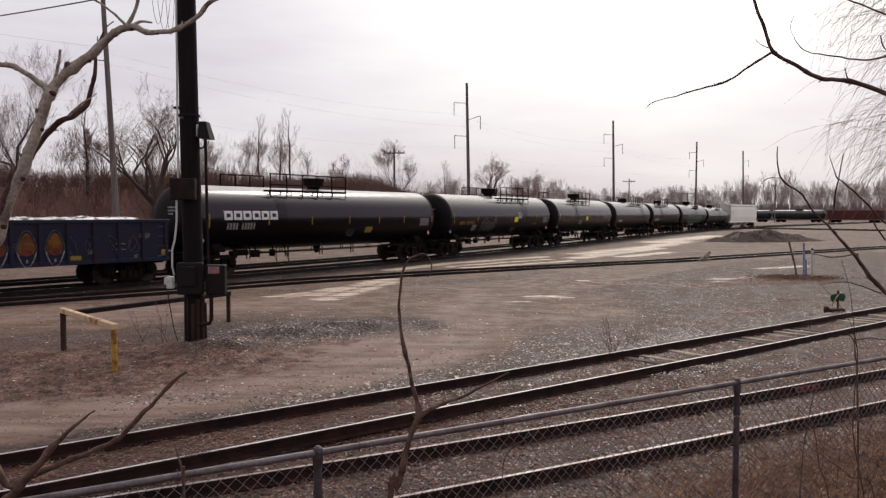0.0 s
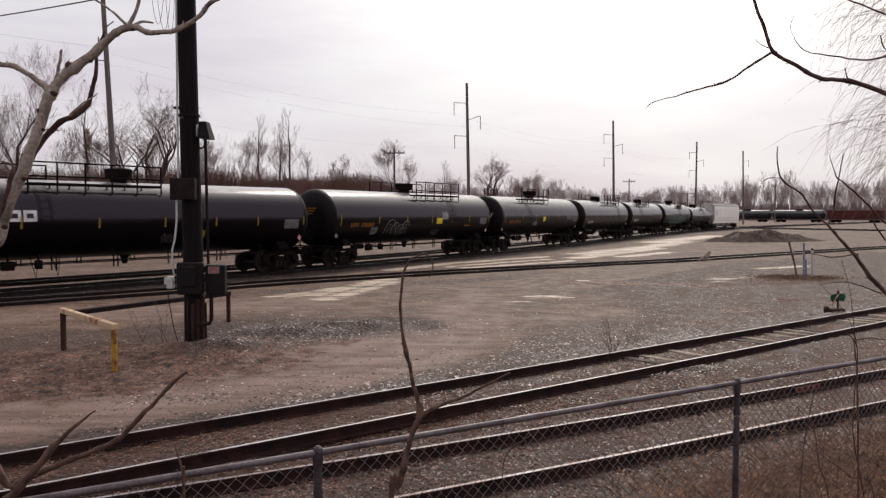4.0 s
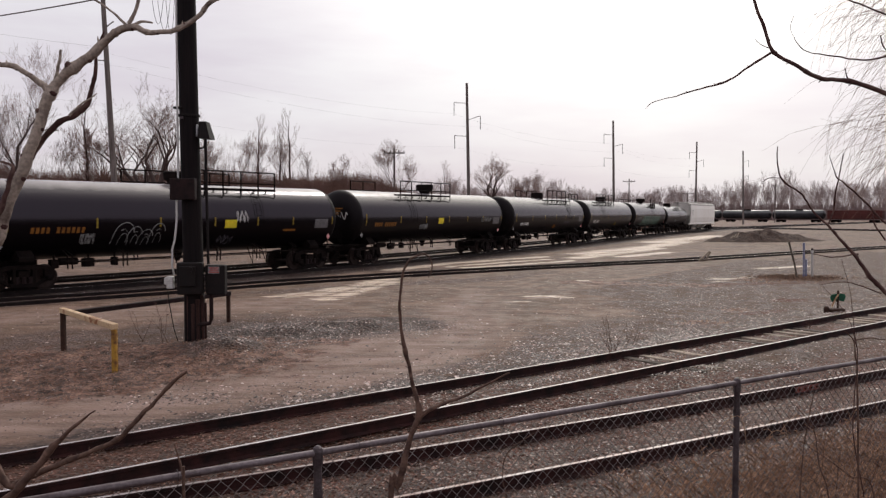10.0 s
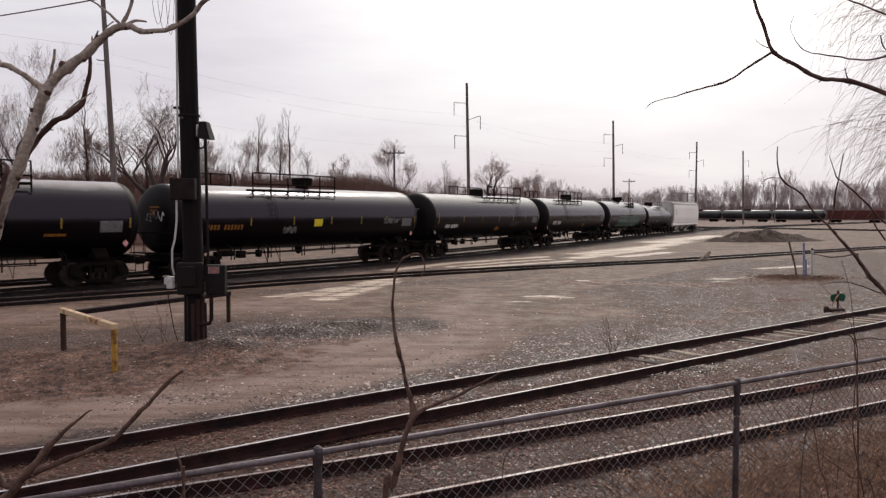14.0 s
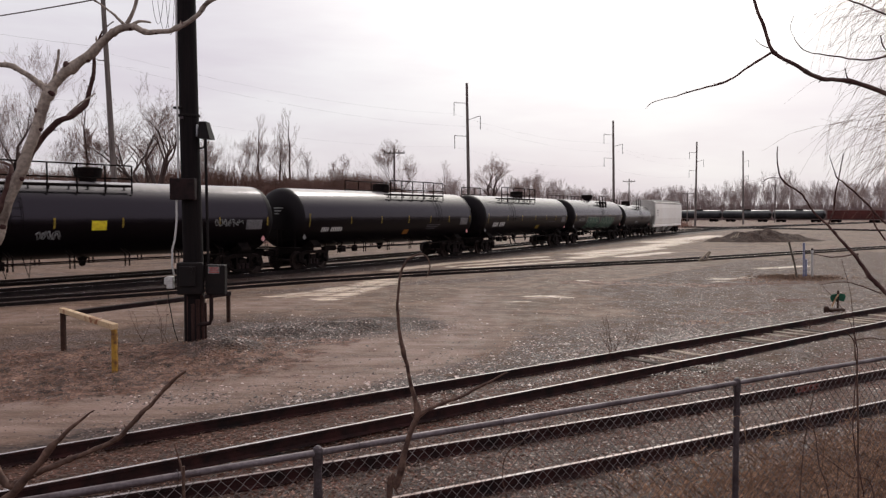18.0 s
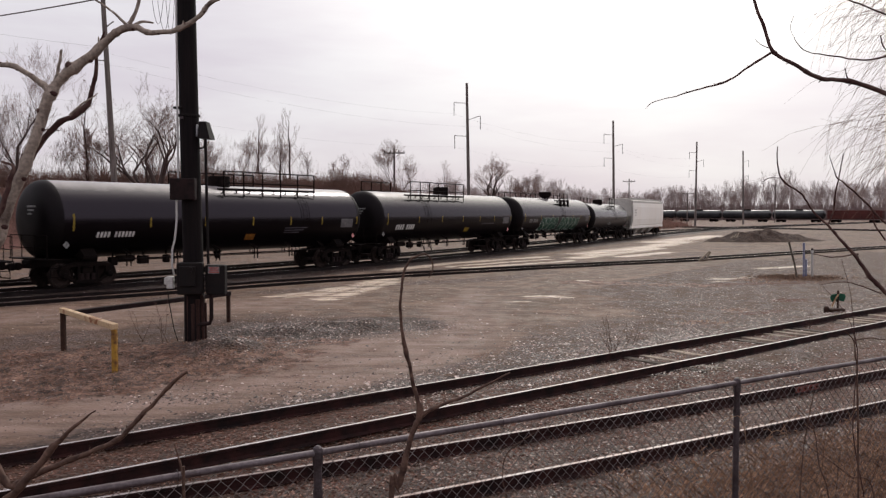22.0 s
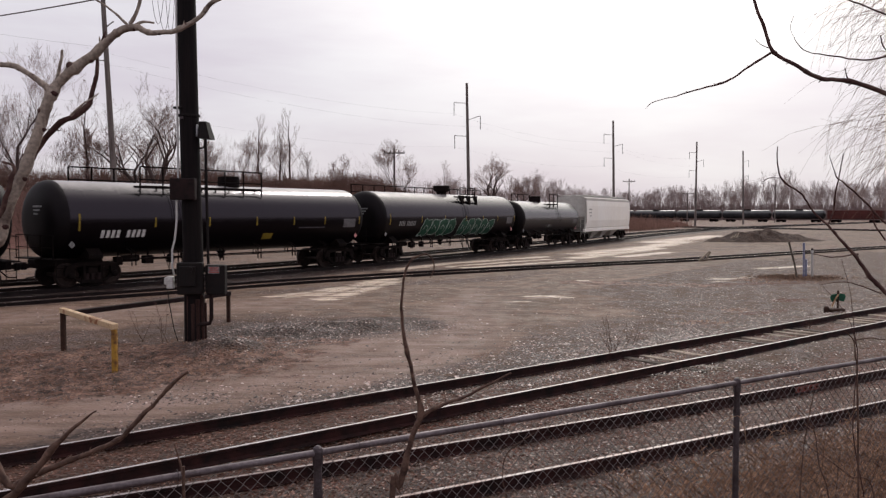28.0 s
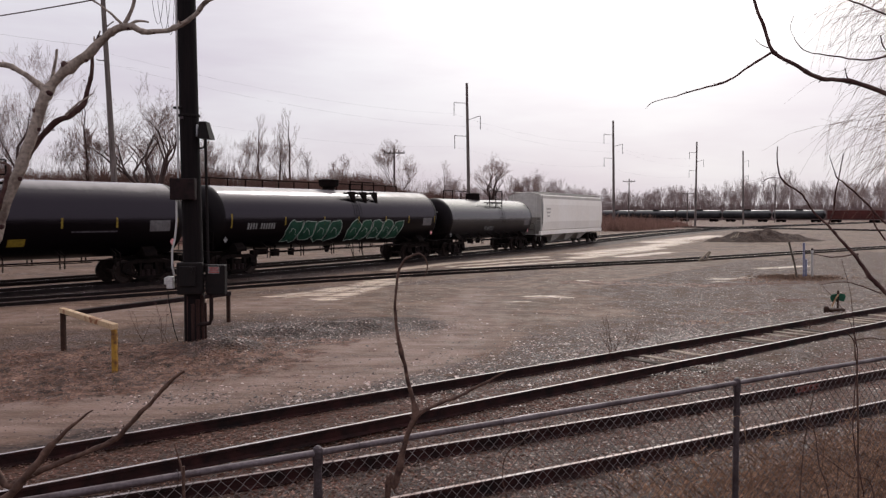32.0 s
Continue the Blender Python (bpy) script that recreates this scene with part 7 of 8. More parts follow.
def bare_tree(x, y, height, style, seed, ivy=False):
    rng = random.Random(seed)
    pieces = []
    z = float(bank_z(x, y))
    if style == "broad":
        # several stems fanning out of one low fork
        fork = Vector((0.15, 0, height * 0.24))
        pieces.append((Vector((0, 0, 0)), fork, height * 0.034, height * 0.028, 6))
        for k in range(5):
            a = k * 1.26 + rng.uniform(-0.3, 0.3)
            lean = rng.uniform(0.35, 0.9) if k else 0.1
            start = Vector((0, 0, 0)).lerp(fork, rng.uniform(0.7, 1.0))
            grow(rng, start, (math.cos(a) * lean, math.sin(a) * lean, 1), height * 0.31, height * 0.019, 5, 0.03, 0.66, 3, pieces, 0.18, 0.7)
    elif style == "slender":
        # one straight leader with short upswept branches
        n = 14
        p = Vector((0, 0, 0))
        for i in range(n):
            q = p + Vector((rng.uniform(-0.12, 0.12), rng.uniform(-0.1, 0.1), height / n))
            r0, r1 = height * 0.014 * (1 - i / n) + 0.02, height * 0.014 * (1 - (i + 1) / n) + 0.02
            pieces.append((p, q, r0, r1, 4))
            if i > 3:
                for k in range(2):
                    t = rng.uniform(0, 6.28)
                    grow(rng, q, (math.cos(t), math.sin(t), 0.9), height * 0.17 * (1.15 - i / n * 0.6), r1 * 0.5, 2, 0.3, 0.5, 3, pieces, 0.14, 0.72)
            p = q
    else:
        grow(rng, (0, 0, 0), (0.03, 0, 1), height * 0.3, height * 0.017, 6 if height > 8 else 5, 0.2, 0.62, 3, pieces, 0.15, 0.76)
    top = max(p[1].z for p in pieces)
    k = height / top
    pieces = [(p * k, q * k, a, b, d) for p, q, a, b, d in pieces]
    t = thing("bare_tree", {"broad": "broad bare tree with many spreading limbs", "slender": "tall slender bare tree with upswept twigs", "plain": "bare leafless tree standing in brown scrub"}[style],
              "tree", "bare trees beyond the tracks", at=pose(x, y, z - 0.2, 0, 0, rng.uniform(0, 360)))
    part("trunk", sticks([p for p in pieces if p[4] >= 3], "trunk", TREE_TRUNK, 6), None, t)
    part("crown", sticks([p for p in pieces if p[4] < 3], "crown", PALE_BARK if style == "slender" and not ivy else TREE_BARK, 3, 0.009), None, t, kind="stuff")
    if ivy:
        cl = []
        for i in range(420):
            h = rng.random() ** 0.8 * height * 0.55
            a = rng.uniform(0, 6.28)
            r = rng.uniform(0.1, 0.6) * (1 - h / height)
            c = Vector((math.cos(a) * r, math.sin(a) * r, h))
            cl.append((c, c + Vector((rng.uniform(-0.25, 0.25), rng.uniform(-0.25, 0.25), rng.uniform(0.0, 0.4))), 0.05, 0.02, 0))
        part("ivy", sticks(cl, "ivy", TREE_BARK, 3), None, t, "tangle of dry creeper on the trunk", kind="stuff")


BANK = [(-120.0, 55.0), (-60.0, 68.0), (-43.0, 77.0), (-25.0, 88.0), (-14.0, 102.0), (-3.0, 118.0), (16.0, 150.0), (40.0, 190.0)]


def bank_z(x, y):
    """The scrub bank's height over the yard."""
    best, hgt = 1e9, 0.0
    for i, ((ax, ay), (bx, by)) in enumerate(zip(BANK[:-1], BANK[1:])):
        dx, dy = bx - ax, by - ay
        t = min(1, max(0, ((x - ax) * dx + (y - ay) * dy) / (dx * dx + dy * dy)))
        d = math.hypot(x - ax - dx * t, y - ay - dy * t)
        if d < best:
            best, hgt = d, 5.6 - 4.2 * smoothstep(4.2, 6.5, i + t)
    return float(ground_z(x, y)) + hgt * float(1 - smoothstep(3.0, 14.0, best))


def scrub_bank():
    # a low bank, its top hidden in scrub
    m = 16
    line = []
    for (ax, ay), (bx, by) in zip(BANK[:-1], BANK[1:]):
        for k in range(13):
            line.append((ax + (bx - ax) * k / 13, ay + (by - ay) * k / 13, math.atan2(by - ay, bx - ax)))
    vs, fs = [], []
    for x, y, h in line:
        for j in range(m + 1):
            o = (j / m * 2 - 1) * 14
            px, py = x - math.sin(h) * o, y + math.cos(h) * o
            vs.append((px, py, bank_z(px, py) - 0.02 + 0.25 * noise.noise((px * 0.3, py * 0.3, 1)) * (1 - abs(o) / 14)))
    for i in range(len(line) - 1):
        for j in range(m):
            fs.append((i * (m + 1) + j, (i + 1) * (m + 1) + j, (i + 1) * (m + 1) + j + 1, i * (m + 1) + j + 1))
    a = Acc()
    a.add(vs, fs)
    tagged(part("ground_bank", a, BRUSH, smooth=True), "low brown earth bank beyond the tracks", "bank", kind="structure")
    rng = random.Random(77)
    pieces = []
    for i in range(9500):
        k = rng.uniform(0.3, 6.9)
        j = int(k)
        (ax, ay), (bx, by) = BANK[j], BANK[j + 1]
        f = k - j
        h = math.atan2(by - ay, bx - ax)
        o = rng.gauss(-2.0, 5.0)
        x, y = ax + (bx - ax) * f - math.sin(h) * o, ay + (by - ay) * f + math.cos(h) * o
        z = bank_z(x, y) - 0.1
        tall = rng.uniform(1.2, 3.8) * (1.0 if k < 4.5 else 0.75) * (0.7 + 0.6 * noise.noise((x * 0.12, y * 0.12, 9)))
        p = Vector((x, y, z))
        for s in range(3):
            d = Vector((rng.uniform(-0.45, 0.45), rng.uniform(-0.45, 0.45), 1)).normalized()
            q = p + d * tall * 0.5
            e = q + (d + Vector((rng.uniform(-0.35, 0.35), rng.uniform(-0.35, 0.35), 0))).normalized() * tall * 0.5
            pieces.append((p, q, 0.026, 0.016, 0))
            pieces.append((q, e, 0.016, 0.007, 0))
            e2 = q + (d + Vector((rng.uniform(-0.8, 0.8), rng.uniform(-0.8, 0.8), 0))).normalized() * tall * 0.4
            pieces.append((q, e2, 0.013, 0.006, 0))
    # finer, taller saplings standing in the scrub
    fine = []
    for i in range(2200):
        k = rng.uniform(0.6, 6.9)
        j = int(k)
        (ax, ay), (bx, by) = BANK[j], BANK[j + 1]
        f = k - j
        h = math.atan2(by - ay, bx - ax)
        o = rng.gauss(1.0, 4.0)
        x, y = ax + (bx - ax) * f - math.sin(h) * o, ay + (by - ay) * f + math.cos(h) * o
        p = Vector((x, y, bank_z(x, y) - 0.1))
        tall = rng.uniform(2.2, 6.0) * (0.75 + 0.7 * noise.noise((x * 0.1, y * 0.1, 3)))
        d = Vector((rng.uniform(-0.2, 0.2), rng.uniform(-0.2, 0.2), 1)).normalized()
        for q in range(3):
            e = p + (d + Vector((rng.uniform(-0.12, 0.12), rng.uniform(-0.12, 0.12), 0))).normalized() * tall / 3
            r = 0.015 * (1 - q / 3.4)
            fine.append((p, e, r, r * 0.7, 0))
            for w in range(2):
                b = e + Vector((rng.uniform(-1, 1), rng.uniform(-1, 1), rng.uniform(0.2, 1.2))).normalized() * tall * rng.uniform(0.15, 0.3)
                fine.append((e, b, r * 0.5, 0.006, 0))
            p = e
    tagged(part("saplings", sticks(fine, "saplings", TREE_BARK, 3), None), "thin leafless saplings among the scrub", "saplings", kind="stuff")
    ob = part("scrub", sticks(pieces, "scrub", BRUSH_STEM, 3), None, kind="stuff")
    tagged(ob, "tangled brown leafless scrub on the bank", "scrub", kind="stuff")


def brush_patch():
    """A low thicket between the far tracks."""
    rng = random.Random(81)
    pieces = []
    for i in range(2600):
        u = rng.random()
        x, y = 28.5 + 24.0 * u + rng.gauss(0, 1.6), 128.0 + 46.0 * u + rng.gauss(0, 2.5) + 3
        tall = rng.uniform(1.8, 3.9) * (1 - 0.35 * u) * (0.75 + 0.6 * noise.noise((x * 0.25, y * 0.25, 4)))
        p = Vector((x, y, float(ground_z(x, y)) - 0.05))
        for s in range(3):
            q = p + Vector((rng.uniform(-0.5, 0.5), rng.uniform(-0.5, 0.5), 1)).normalized() * tall * rng.uniform(0.6, 1)
            pieces.append((p, q, 0.045, 0.012, 0))
    tagged(part("thicket", sticks(pieces, "thicket", FAR_BRUSH, 3), None), "low red-brown leafless thicket between far tracks", "scrub", kind="stuff")


scrub_bank()
brush_patch()

TREES = [(-40.5, 74.0, 13.9, "plain", 11, False), (-44.0, 80.0, 9.9, "plain", 12, False), (-34.5, 75.5, 11.6, "slender", 13, True), (-27.6, 74.5, 14.6, "broad", 14, False),
         (-30.5, 80.0, 5.9, "plain", 15, False), (-25.5, 84.0, 6.4, "plain", 16, False), (-27.0, 90.0, 6.9, "plain", 17, False), (-22.0, 90.0, 6.7, "plain", 18, False), (-22.8, 96.0, 10.0, "slender", 19, False),
         (-19.2, 97.5, 11.0, "slender", 20, False), (-20.6, 98.0, 9.2, "slender", 29, False), (-7.6, 113.5, 8.9, "plain", 21, False), (-6.2, 116.0, 7.6, "plain", 31, False), (0.3, 126.0, 8.0, "slender", 22, False), (1.3, 127.0, 6.4, "plain", 30, False),
         (8.3, 132.0, 10.7, "broad", 23, False), (14.5, 142.0, 9.1, "plain", 24, False), (17.2, 150.0, 8.9, "plain", 25, False), (-36.5, 84.0, 6.4, "plain", 26, False), (-31.8, 86.0, 7.4, "plain", 27, False), (-47.5, 82.0, 7.4, "plain", 28, False)]
rng_t = random.Random(6)
for k in range(16):
    xt = -46 + 2.2 * k + rng_t.uniform(-0.8, 0.8)
    TREES.append((xt, 106 + 0.62 * xt + rng_t.uniform(-2, 5), rng_t.uniform(4.6, 7.4), "plain", 60 + k, False))
for row in TREES:
    bare_tree(*row)


def far_woods():
    """A grey belt of leafless trees along the horizon."""
    rng = random.Random(99)
    kinds = []
    for k in range(6):
        pieces = []
        grow(rng, (0, 0, 0), (0, 0, 1), 5.2, 0.22, 4, 0.35, 0.5, 3, pieces, 0.13, 0.68)
        tips = [p for p in pieces if p[4] == 0]
        pieces = [p for p in pieces if p[4]] + [(p[0], q[1], p[2], q[3], 0) for p, q in zip(tips[::2], tips[1::2])]
        top = max(p[1].z for p in pieces)
        kinds.append(np.array([[*(p[0] / top), *(p[1] / top), p[2] / top, p[3] / top] for p in pieces]))
    rows = []
    for i in range(520):
        u = rng.random()
        dist = rng.uniform(335, 430)
        x = (-0.02 + 0.68 * u) * dist
        if x / dist < 0.12:
            dist *= 0.78
            x *= 0.78
        h = rng.uniform(12, 19) * (1 + 0.3 * smoothstep(0.3, 0.5, x / dist)) * (0.9 + 0.35 * noise.noise((x * 0.03, 2.0, 0)))
        a = rng.uniform(0, 6.28)
        m = kinds[i % 6].copy()
        c, s = math.cos(a), math.sin(a)
        for o in (0, 3):
            px, py = m[:, o].copy(), m[:, o + 1].copy()
            m[:, o], m[:, o + 1], m[:, o + 2] = (px * c - py * s) * h * 0.9 + x, (px * s + py * c) * h * 0.9 + dist, m[:, o + 2] * h - 0.3
        m[:, 6:] = np.maximum(m[:, 6:] * h * 0.8, 0.02)
        rows.append(m)
    a = np.concatenate(rows)
    pieces = [((r[0], r[1], r[2]), (r[3], r[4], r[5]), r[6], r[7]) for r in a]
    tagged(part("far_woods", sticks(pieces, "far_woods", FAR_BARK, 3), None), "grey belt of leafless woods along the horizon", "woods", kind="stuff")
    # low undergrowth before and among the trunks
    pieces = []
    for i in range(11000):
        dist = rng.uniform(325, 430)
        x = rng.uniform(-0.03, 0.66) * dist
        h = rng.uniform(2.5, 9.5)
        p = Vector((x, dist, -0.2))
        for k in range(2):
            q = p + Vector((rng.uniform(-1, 1), rng.uniform(-1, 1), h * rng.uniform(0.6, 1)))
            pieces.append((p, q, 0.16, 0.05))
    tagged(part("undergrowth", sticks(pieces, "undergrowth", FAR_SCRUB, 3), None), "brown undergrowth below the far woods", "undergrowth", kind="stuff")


far_woods()


# ---------------------------------------------------------------- loose stones, dead leaves, dry grass
def scatter_points(n, near, far, half_angle, seed, weight):
    """Random ground places ahead, thinned by a weight between 0 and 1."""
    rng = np.random.RandomState(seed)
    a = np.radians(rng.uniform(-half_angle, half_angle, n))
    r = near * (far / near) ** rng.uniform(0, 1, n)
    x, y = r * np.tan(a), r
    keep = rng.uniform(0, 1, n) < weight(x, y)
    x, y = x[keep], y[keep]
    return x, y, ground_z(x, y), rng


def shapes_mesh(name, verts, faces, size, mat):
    """One mesh of many small pieces with the same faces."""
    k, n = verts.shape[1], verts.shape[0]
    f = (np.array(faces)[None] + (np.arange(n) * k)[:, None, None]).reshape(-1, size)
    me = bpy.data.meshes.new(name)
    me.vertices.add(n * k)
    me.vertices.foreach_set("co", verts.reshape(-1, 3).ravel())
    me.loops.add(f.size)
    me.loops.foreach_set("vertex_index", f.ravel())
    me.polygons.add(len(f))
    me.polygons.foreach_set("loop_start", np.arange(len(f)) * size)
    me.polygons.foreach_set("loop_total", np.full(len(f), size))
    me.update(calc_edges=True)
    me.materials.append(mat)
    return me


def line_y(c, bend, x):
    return c[0] + c[1] * x + bend * x * x


def litter_mask(x, y):
    m = np.maximum(blob(x, y, -8.0, 15.6, 5.0, 2.6, 25), strip(x, y, [(-8, 6), (0, 11.2), (9, 17.2), (30, 31)], 4.0, 0.25) * 0.8)
    m = np.maximum(m, strip(x, y, [(-8, 2), (0, 6.8), (12, 13.5), (30, 23)], 3.2, 0.3))
    return np.maximum(m * (1 - past_near_track(x, y)), blob(x, y, -8.0, 15.6, 5.0, 2.6, 25))


def shoulder_z(x, y):
    """How far the heaped ballast beside the near track stands over the ground."""
    d = np.abs(y - line_y(T1, 0.0007, x)) * 0.793
    h = np.interp(d, [0.8, 0.95, 1.35, 1.75, 2.3], [0.0, 0.07, 0.075, 0.03, 0.0])
    return h * ((x > 4) & (x < 45))


def clusters(x, y, seed):
    """Uneven density of stones, from 0.25 to 1."""
    v = np.array([noise.noise((px * 0.9, py * 0.9, seed)) + 0.6 * noise.noise((px * 2.7, py * 2.7, seed + 3)) for px, py in zip(x, y)])
    return np.clip(0.62 + 0.9 * v, 0.2, 1.0)


def stones(name, label, mat, count, reach, seed, weight, small, large):
    x, y, z, rng = scatter_points(count, reach[0], reach[1], 33, seed, lambda px, py: weight(px, py) * clusters(px, py, seed))
    n = len(x)
    base = np.array([(1, 0, -0.5), (-1, 0, -0.5), (0, 1, -0.5), (0, -1, -0.5), (0.1, 0, 1)], dtype=float)
    s = small + (large - small) * rng.uniform(0, 1, n) ** 1.8
    s = s * (1.3 - 0.3 * smoothstep(17, 24, y))
    v = base[None] * s[:, None, None] * rng.uniform(0.6, 1.3, (n, 5, 1))
    v = v + rng.uniform(-0.4, 0.4, (n, 5, 3)) * s[:, None, None]
    v[:, :, 2] *= 0.42
    v += np.stack([x, y, z + s * 0.16 + shoulder_z(x, y) + lumps(x, y)], 1)[:, None]
    faces = [(0, 2, 4), (2, 1, 4), (1, 3, 4), (3, 0, 4)]
    tagged(new(name, shapes_mesh(name, v, faces, 3, mat)), label, "gravel", kind="stuff")


def yard_weight(x, y):
    road = road_mask(x, y)
    past = smoothstep(-0.4, 0.6, y - line_y(T1, 0.0007, x))
    w = 0.9 * (1 - np.clip(road * 1.3, 0, 1)) * (1 - 0.8 * blob(x, y, -8.0, 15.6, 5.0, 2.6, 25)) * past * (0.2 + 0.8 * smoothstep(-6.8, -4.6, x)) * (1 - blob(x, y, 16.5, 36, 3.6, 1.4, 30))
    edge = (y - line_y(T1, 0.0007, x)) * 0.793
    w = np.maximum(w, 0.85 * smoothstep(0.85, 1.0, edge) * (1 - smoothstep(1.3, 2.8, edge)))
    w = np.maximum(w, 0.6 * smoothstep(0.85, 1.0, edge) * (1 - smoothstep(2.2, 4.4, edge)) * (1 - smoothstep(-5.0, -3.0, x)))
    w = np.maximum(w, past * (0.045 + 0.11 * smoothstep(18.5, 21.5, y)) * (y < 48))
    return np.clip(np.maximum(w, pole_heap(x, y) * 0.95), 0, 1)


def strip_weight(x, y):
    before = 1 - smoothstep(-0.4, 0.6, y - line_y(T1, 0.0007, x))
    return np.clip(0.7 * before * (1 - 0.3 * litter_mask(x, y)), 0, 1)


def verge_weight(x, y):
    """Gravel beside the near track, thinning out over the wheel ruts."""
    edge = (y - line_y(T1, 0.0007, x)) * 0.793
    near = smoothstep(0.8, 1.0, edge)
    w = near * (1 - smoothstep(1.0, 2.6, edge)) * (x < 10)
    ridge = np.exp(-((edge - 3.0) / 0.35) ** 2) * 0.35
    return np.clip(np.maximum(w, ridge * (x < 2)), 0, 1)


def leaves():
    def weight(x, y):
        return np.clip((litter_mask(x, y) * 0.95 + 0.02) * (1 - 1.6 * pole_heap(x, y)), 0, 1)
    x, y, z, rng = scatter_points(160000, 7.5, 30.0, 33, 22, weight)
    n = len(x)
    s = rng.uniform(0.01, 0.034, n)
    a = rng.uniform(0, 6.28, n)
    curl = rng.uniform(0.05, 0.5, n) * s
    base = np.array([(-1, 0), (0, -0.55), (1, 0), (0, 0.55)])
    lift = np.array([1.0, 0.0, 1.0, 0.25])
    px = base[None, :, 0] * s[:, None]
    py = base[None, :, 1] * s[:, None]
    c, sn = np.cos(a)[:, None], np.sin(a)[:, None]
    v = np.stack([px * c - py * sn + x[:, None], px * sn + py * c + y[:, None], z[:, None] + 0.012 + lift[None] * curl[:, None] + rng.uniform(0, 0.02, (n, 1))], 2)
    tagged(new("dead_leaves", shapes_mesh("dead_leaves", v, [(0, 1, 3), (1, 2, 3)], 3, LEAF)), "brown dead leaves littering the ground", "leaf litter", kind="stuff")


def thatch():
    """Matted dead grass at the foot of the fence."""
    rng = np.random.RandomState(41)
    n = 15000
    u = rng.uniform(0, 1, n)
    x = 3.6 + 6.2 * u + rng.normal(0, 0.75, n)
    y = 8.2 + 3.2 * u + rng.normal(0, 0.75, n)
    z = ground_z(x, y)
    h = rng.uniform(0.02, 0.11, n)
    a = rng.uniform(0, 6.28, n)
    lean = rng.uniform(0.5, 2.0, n) * h
    w = rng.uniform(0.002, 0.0045, n)
    dx, dy = np.cos(a), np.sin(a)
    v = np.stack([np.stack([x - dy * w, y + dx * w, z], 1), np.stack([x + dy * w, y - dx * w, z], 1),
                  np.stack([x + dx * lean * 0.5, y + dy * lean * 0.5, z + h * 0.8], 1), np.stack([x + dx * lean, y + dy * lean, z + h * 0.9], 1)], 1)
    tagged(new("dead_thatch", shapes_mesh("dead_thatch", v, [(0, 1, 2), (1, 3, 2)], 3, STRAW)), "matted brown dead grass by the fence", "grass", kind="stuff")


def dry_grass():
    def weight(x, y):
        m = np.maximum(blob(x, y, -8.2, 15.6, 4.8, 2.4, 25) * 0.5, blob(x, y, 16.5, 36.3, 3.6, 1.3, 25))
        m = np.maximum(m, strip(x, y, [(4, 7.6), (12, 12.0), (20, 16.5)], 2.2))
        for pts, width in BROWN[1:3]:
            m = np.maximum(m, strip(x, y, pts, width))
        m = np.maximum(m, 0.5 * strip(x, y, [(1.5, 14.3), (4.2, 16.4), (6.0, 17.9)], 0.55))
        return m
    x, y, z, rng = scatter_points(70000, 7.5, 45.0, 33, 23, weight)
    n = len(x)
    h = rng.uniform(0.03, 0.15, n) * (1 - 0.5 * ((y > 13) & (y < 30)) + 0.1 * (y > 30))
    a = rng.uniform(0, 6.28, n)
    lean = rng.uniform(0.3, 1.6, n) * h
    w = rng.uniform(0.002, 0.005, n) * (1 + 0.6 * (y > 20))
    dx, dy = np.cos(a), np.sin(a)
    v = np.stack([np.stack([x - dy * w, y + dx * w, z], 1), np.stack([x + dy * w, y - dx * w, z], 1),
                  np.stack([x + dx * lean * 0.5, y + dy * lean * 0.5, z + h * 0.7], 1), np.stack([x + dx * lean, y + dy * lean, z + h], 1)], 1)
    tagged(new("dry_grass", shapes_mesh("dry_grass", v, [(0, 1, 2), (1, 3, 2)], 3, STRAW)), "tufts of dry straw-coloured grass", "grass", kind="stuff")


def weed_patch():
    """A low mat of dead weeds round the marker posts."""
    rng = np.random.RandomState(52)
    n = 3600
    a, r = rng.uniform(0, 6.28, n), np.sqrt(rng.uniform(0, 1, n))
    x, y = 17.1 + 1.7 * r * np.cos(a) + rng.normal(0, 0.7, n), 37.1 + 0.9 * r * np.sin(a) + 0.28 * r * np.cos(a) + rng.normal(0, 0.3, n)
    z = ground_z(x, y) + lumps(x, y) - 0.01
    h = rng.uniform(0.06, 0.26, n) * (1.1 - 0.75 * r)
    t = rng.uniform(0, 6.28, n)
    lean, w = rng.uniform(0.2, 1.1, n) * h, rng.uniform(0.004, 0.011, n)
    dx, dy = np.cos(t), np.sin(t)
    v = np.stack([np.stack([x - dy * w, y + dx * w, z], 1), np.stack([x + dy * w, y - dx * w, z], 1),
                  np.stack([x + dx * lean * 0.5, y + dy * lean * 0.5, z + h * 0.7], 1), np.stack([x + dx * lean, y + dy * lean, z + h], 1)], 1)
    tagged(new("weed_patch", shapes_mesh("weed_patch", v, [(0, 1, 2), (1, 3, 2)], 3, DEAD_WEED)), "low mat of brown dead weeds round the posts", "weeds", kind="stuff")


weed_patch()
stones("loose_stones", "grey ballast stones scattered over the yard", PEBBLE, 240000, (13.0, 55.0), 21, yard_weight, 0.008, 0.034)
stones("verge_stones", "grey gravel along the edge of the near track", PEBBLE, 75000, (11.0, 24.0), 61, verge_weight, 0.008, 0.026)
stones("verge_chips", "pale stone chips along the edge of the near track", CHIP, 9000, (11.0, 24.0), 62, verge_weight, 0.008, 0.02)
stones("track_stones", "dark rust-stained stones between the near tracks", PEBBLE_DARK, 150000, (8.0, 36.0), 24, strip_weight, 0.007, 0.024)
stones("stone_chips", "pale stone chips coloured bright as glints in the gravel", CHIP, 30000, (13.0, 55.0), 31, yard_weight, 0.012, 0.034)
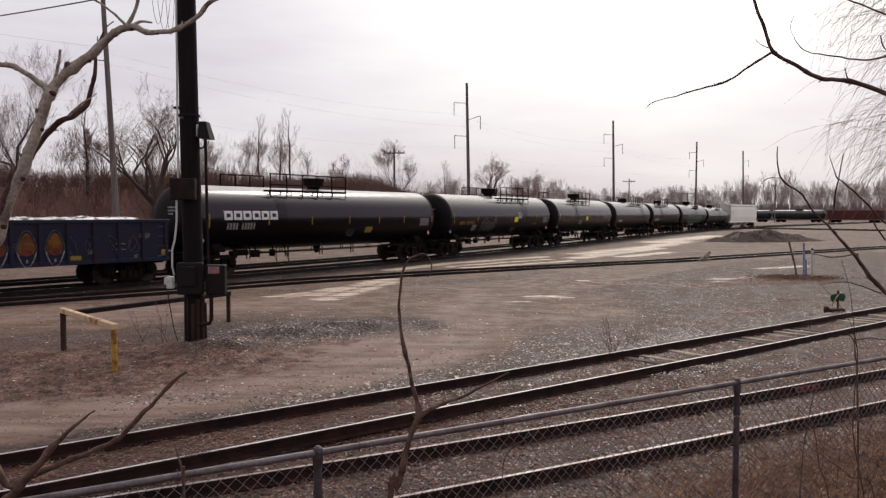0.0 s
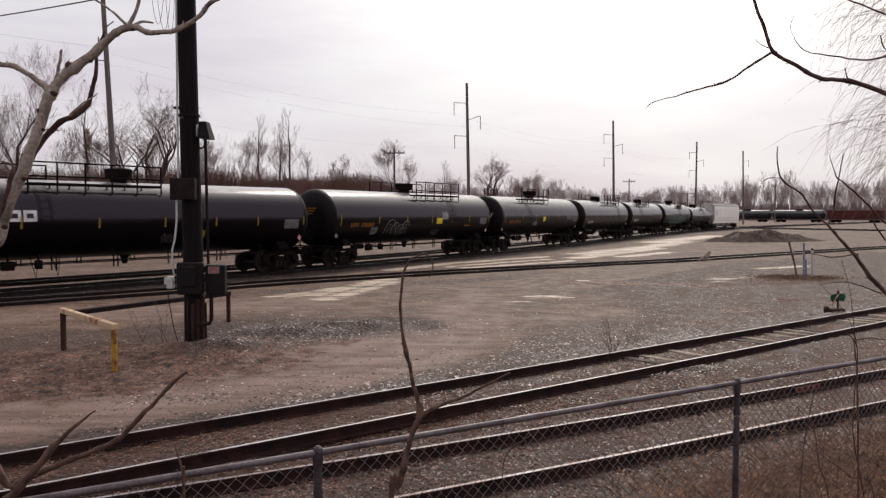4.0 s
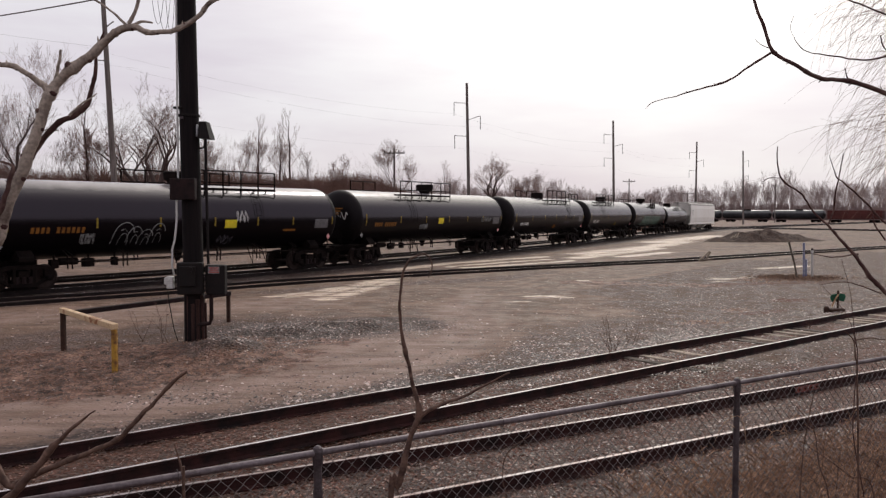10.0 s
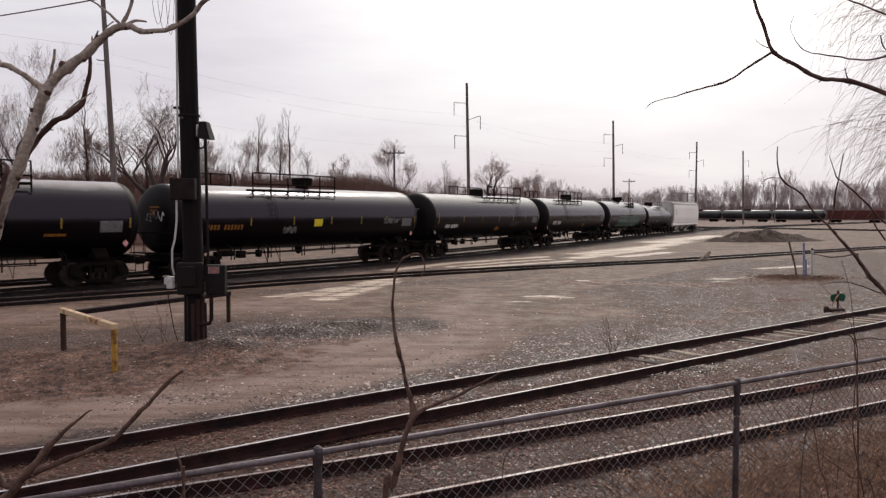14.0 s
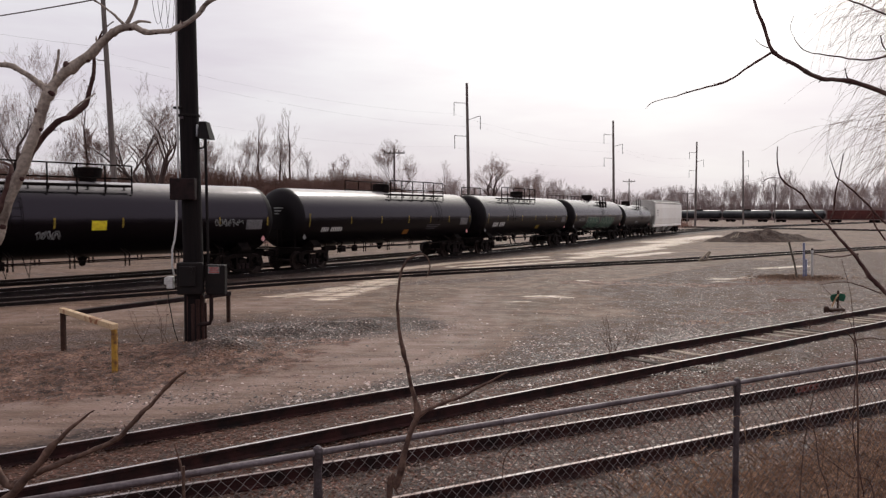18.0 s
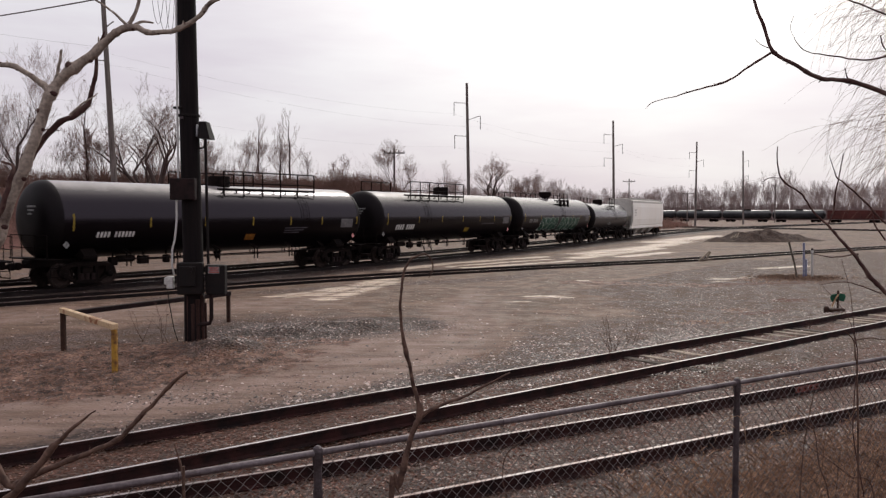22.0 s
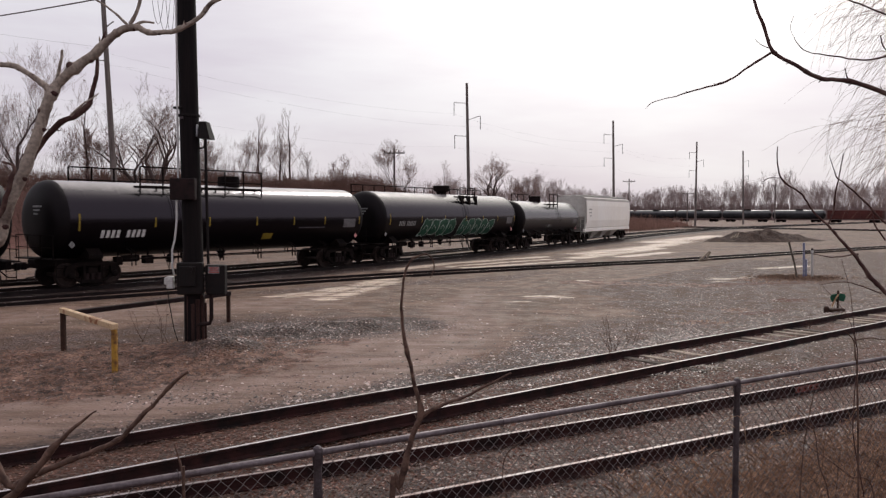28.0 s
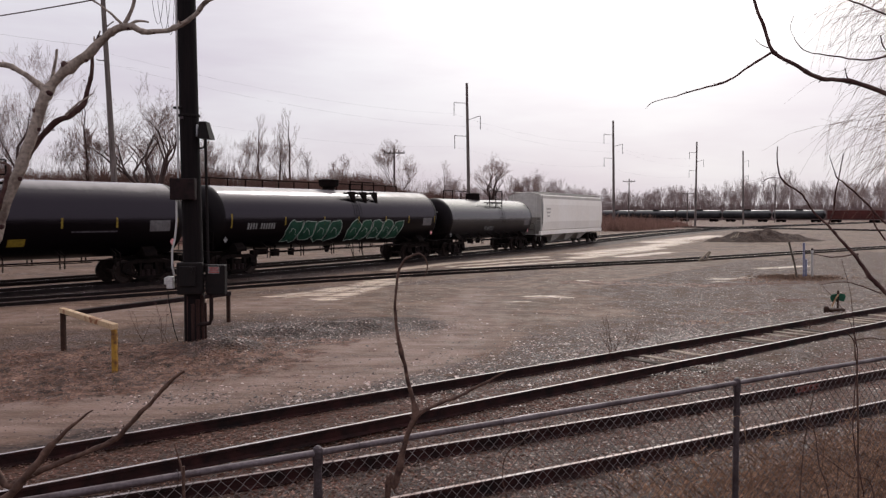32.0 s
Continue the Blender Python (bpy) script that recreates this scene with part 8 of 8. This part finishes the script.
stones("track_chips", "pale stone chips between the near tracks", CHIP, 46000, (8.0, 30.0), 32, strip_weight, 0.007, 0.022)
leaves()
dry_grass()
thatch()


# ---------------------------------------------------------------- hanging twigs, shrubs and weeds near the fence
def drooping_twigs():
    """The pale fine twigs of a weeping tree whose trunk stands out of view."""
    x0, y0 = 4.9, 5.6
    t = thing("weeping_tree", "weeping tree with fine pale hanging twigs", "tree", at=pose(x0, y0, -0.3))
    rng = random.Random(17)
    a = Acc()
    a.tube([(0, 0, 0), (0.05, 0, 1.5), (0.0, 0.05, 3.0), (-0.1, 0, 5.0), (-0.2, 0, 6.6)], [0.13, 0.11, 0.095, 0.07, 0.03], 10)
    part("trunk", a, BARK_DARK, t, smooth=True)
    pieces = []
    for i in range(230):
        z = rng.uniform(3.35, 6.2)
        p = Vector((-0.1, rng.uniform(-0.2, 0.2), z))
        reach = rng.uniform(1.2, 2.05)
        tip = Vector((-reach, rng.uniform(-0.7, 0.7), z + rng.uniform(-0.15, 0.45)))
        pts = [p.lerp(tip, k / 6) + Vector((0, 0, 0.35 * math.sin(k / 6 * 2.6) * rng.uniform(0.5, 1))) for k in range(7)]
        for k in range(6):
            pieces.append((pts[k], pts[k + 1], 0.004 * (1 - k / 7), 0.004 * (1 - (k + 1) / 7), 0))
            for q in range(4):
                s = pts[k + 1].lerp(pts[k], rng.random())
                d = Vector((-rng.uniform(0.15, 0.8), rng.uniform(-0.4, 0.4), rng.uniform(-1.3, -0.2))).normalized()
                ln = rng.uniform(0.15, 0.55)
                m = s + d * ln * 0.5 + Vector((0, 0, 0.04))
                e = s + d * ln
                pieces.append((s, m, 0.0014, 0.0011, 0))
                pieces.append((m, e, 0.0011, 0.0006, 0))
    part("crown", sticks(pieces, "crown", WILLOW, 3), None, t, "fine pale hanging twigs", kind="stuff")


WILLOW = material("willow_twig", (0.36, 0.25, 0.19), 0.7, second=(0.22, 0.14, 0.11), scale=8, fine=40, bump=0)
drooping_twigs()


def weed(x, y, h, n, seed, mat, label):
    """Stalks, each one tube, with thin twigs as parts of their stalk."""
    rng = random.Random(seed)
    t = thing("dry_weed", label, "weed", "dry weeds in the yard", at=pose(x, y, float(ground_z(x, y)) - 0.02))
    for i in range(n):
        d = Vector((rng.uniform(-0.45, 0.45), rng.uniform(-0.3, 0.3), 1)).normalized()
        p, r = Vector((rng.uniform(-0.06, 0.06) * n * 0.5, rng.uniform(-0.1, 0.1), 0)), 0.007
        pts, rs, twigs = [p], [r], []
        for k in range(4):
            q = p + (d + Vector((rng.uniform(-0.25, 0.25), rng.uniform(-0.2, 0.2), 0))).normalized() * h * rng.uniform(0.18, 0.28)
            for s in range(2):
                e = q + Vector((rng.uniform(-1, 1), rng.uniform(-0.6, 0.6), rng.uniform(0.3, 1.2))).normalized() * h * rng.uniform(0.12, 0.26)
                m = q.lerp(e, 0.5) + Vector((rng.uniform(-0.02, 0.02), 0, rng.uniform(-0.03, 0.01)))
                twigs.append(([q, m, e], [r * 0.55, r * 0.4, 0.002]))
            p, r = q, r * 0.75
            pts.append(p)
            rs.append(r)
        a = Acc()
        a.tube(pts, rs, 4)
        stalk = part("stalk", a, mat, t)
        for tp, tr in twigs:
            a = Acc()
            a.tube(tp, tr, 3)
            part("twig", a, mat, stalk)


weed(3.95, 17.9, 0.95, 6, 1, TWIG, "leafless branching weed in the gravel")
weed(4.5, 18.6, 0.8, 4, 2, TWIG, "leafless branching weed in the gravel")
weed(-6.75, 18.6, 1.6, 3, 3, TWIG, "tall dry weed beside the pole")
weed(-7.3, 18.9, 0.9, 3, 4, TWIG, "dry weed beside the pole")
weed(10.2, 21.4, 0.5, 4, 5, TWIG, "low dry weed by the rail")
for k, (x, y) in enumerate(((5.2, 8.4), (6.4, 9.2), (7.4, 9.6), (8.6, 10.4), (5.9, 8.0), (7.9, 9.1), (4.4, 8.1), (9.6, 11.4))):
    weed(x, y, 0.75 + 0.1 * (k % 4), 5, 20 + k, TWIG, "tangle of dry brown stalks by the fence")


motions()
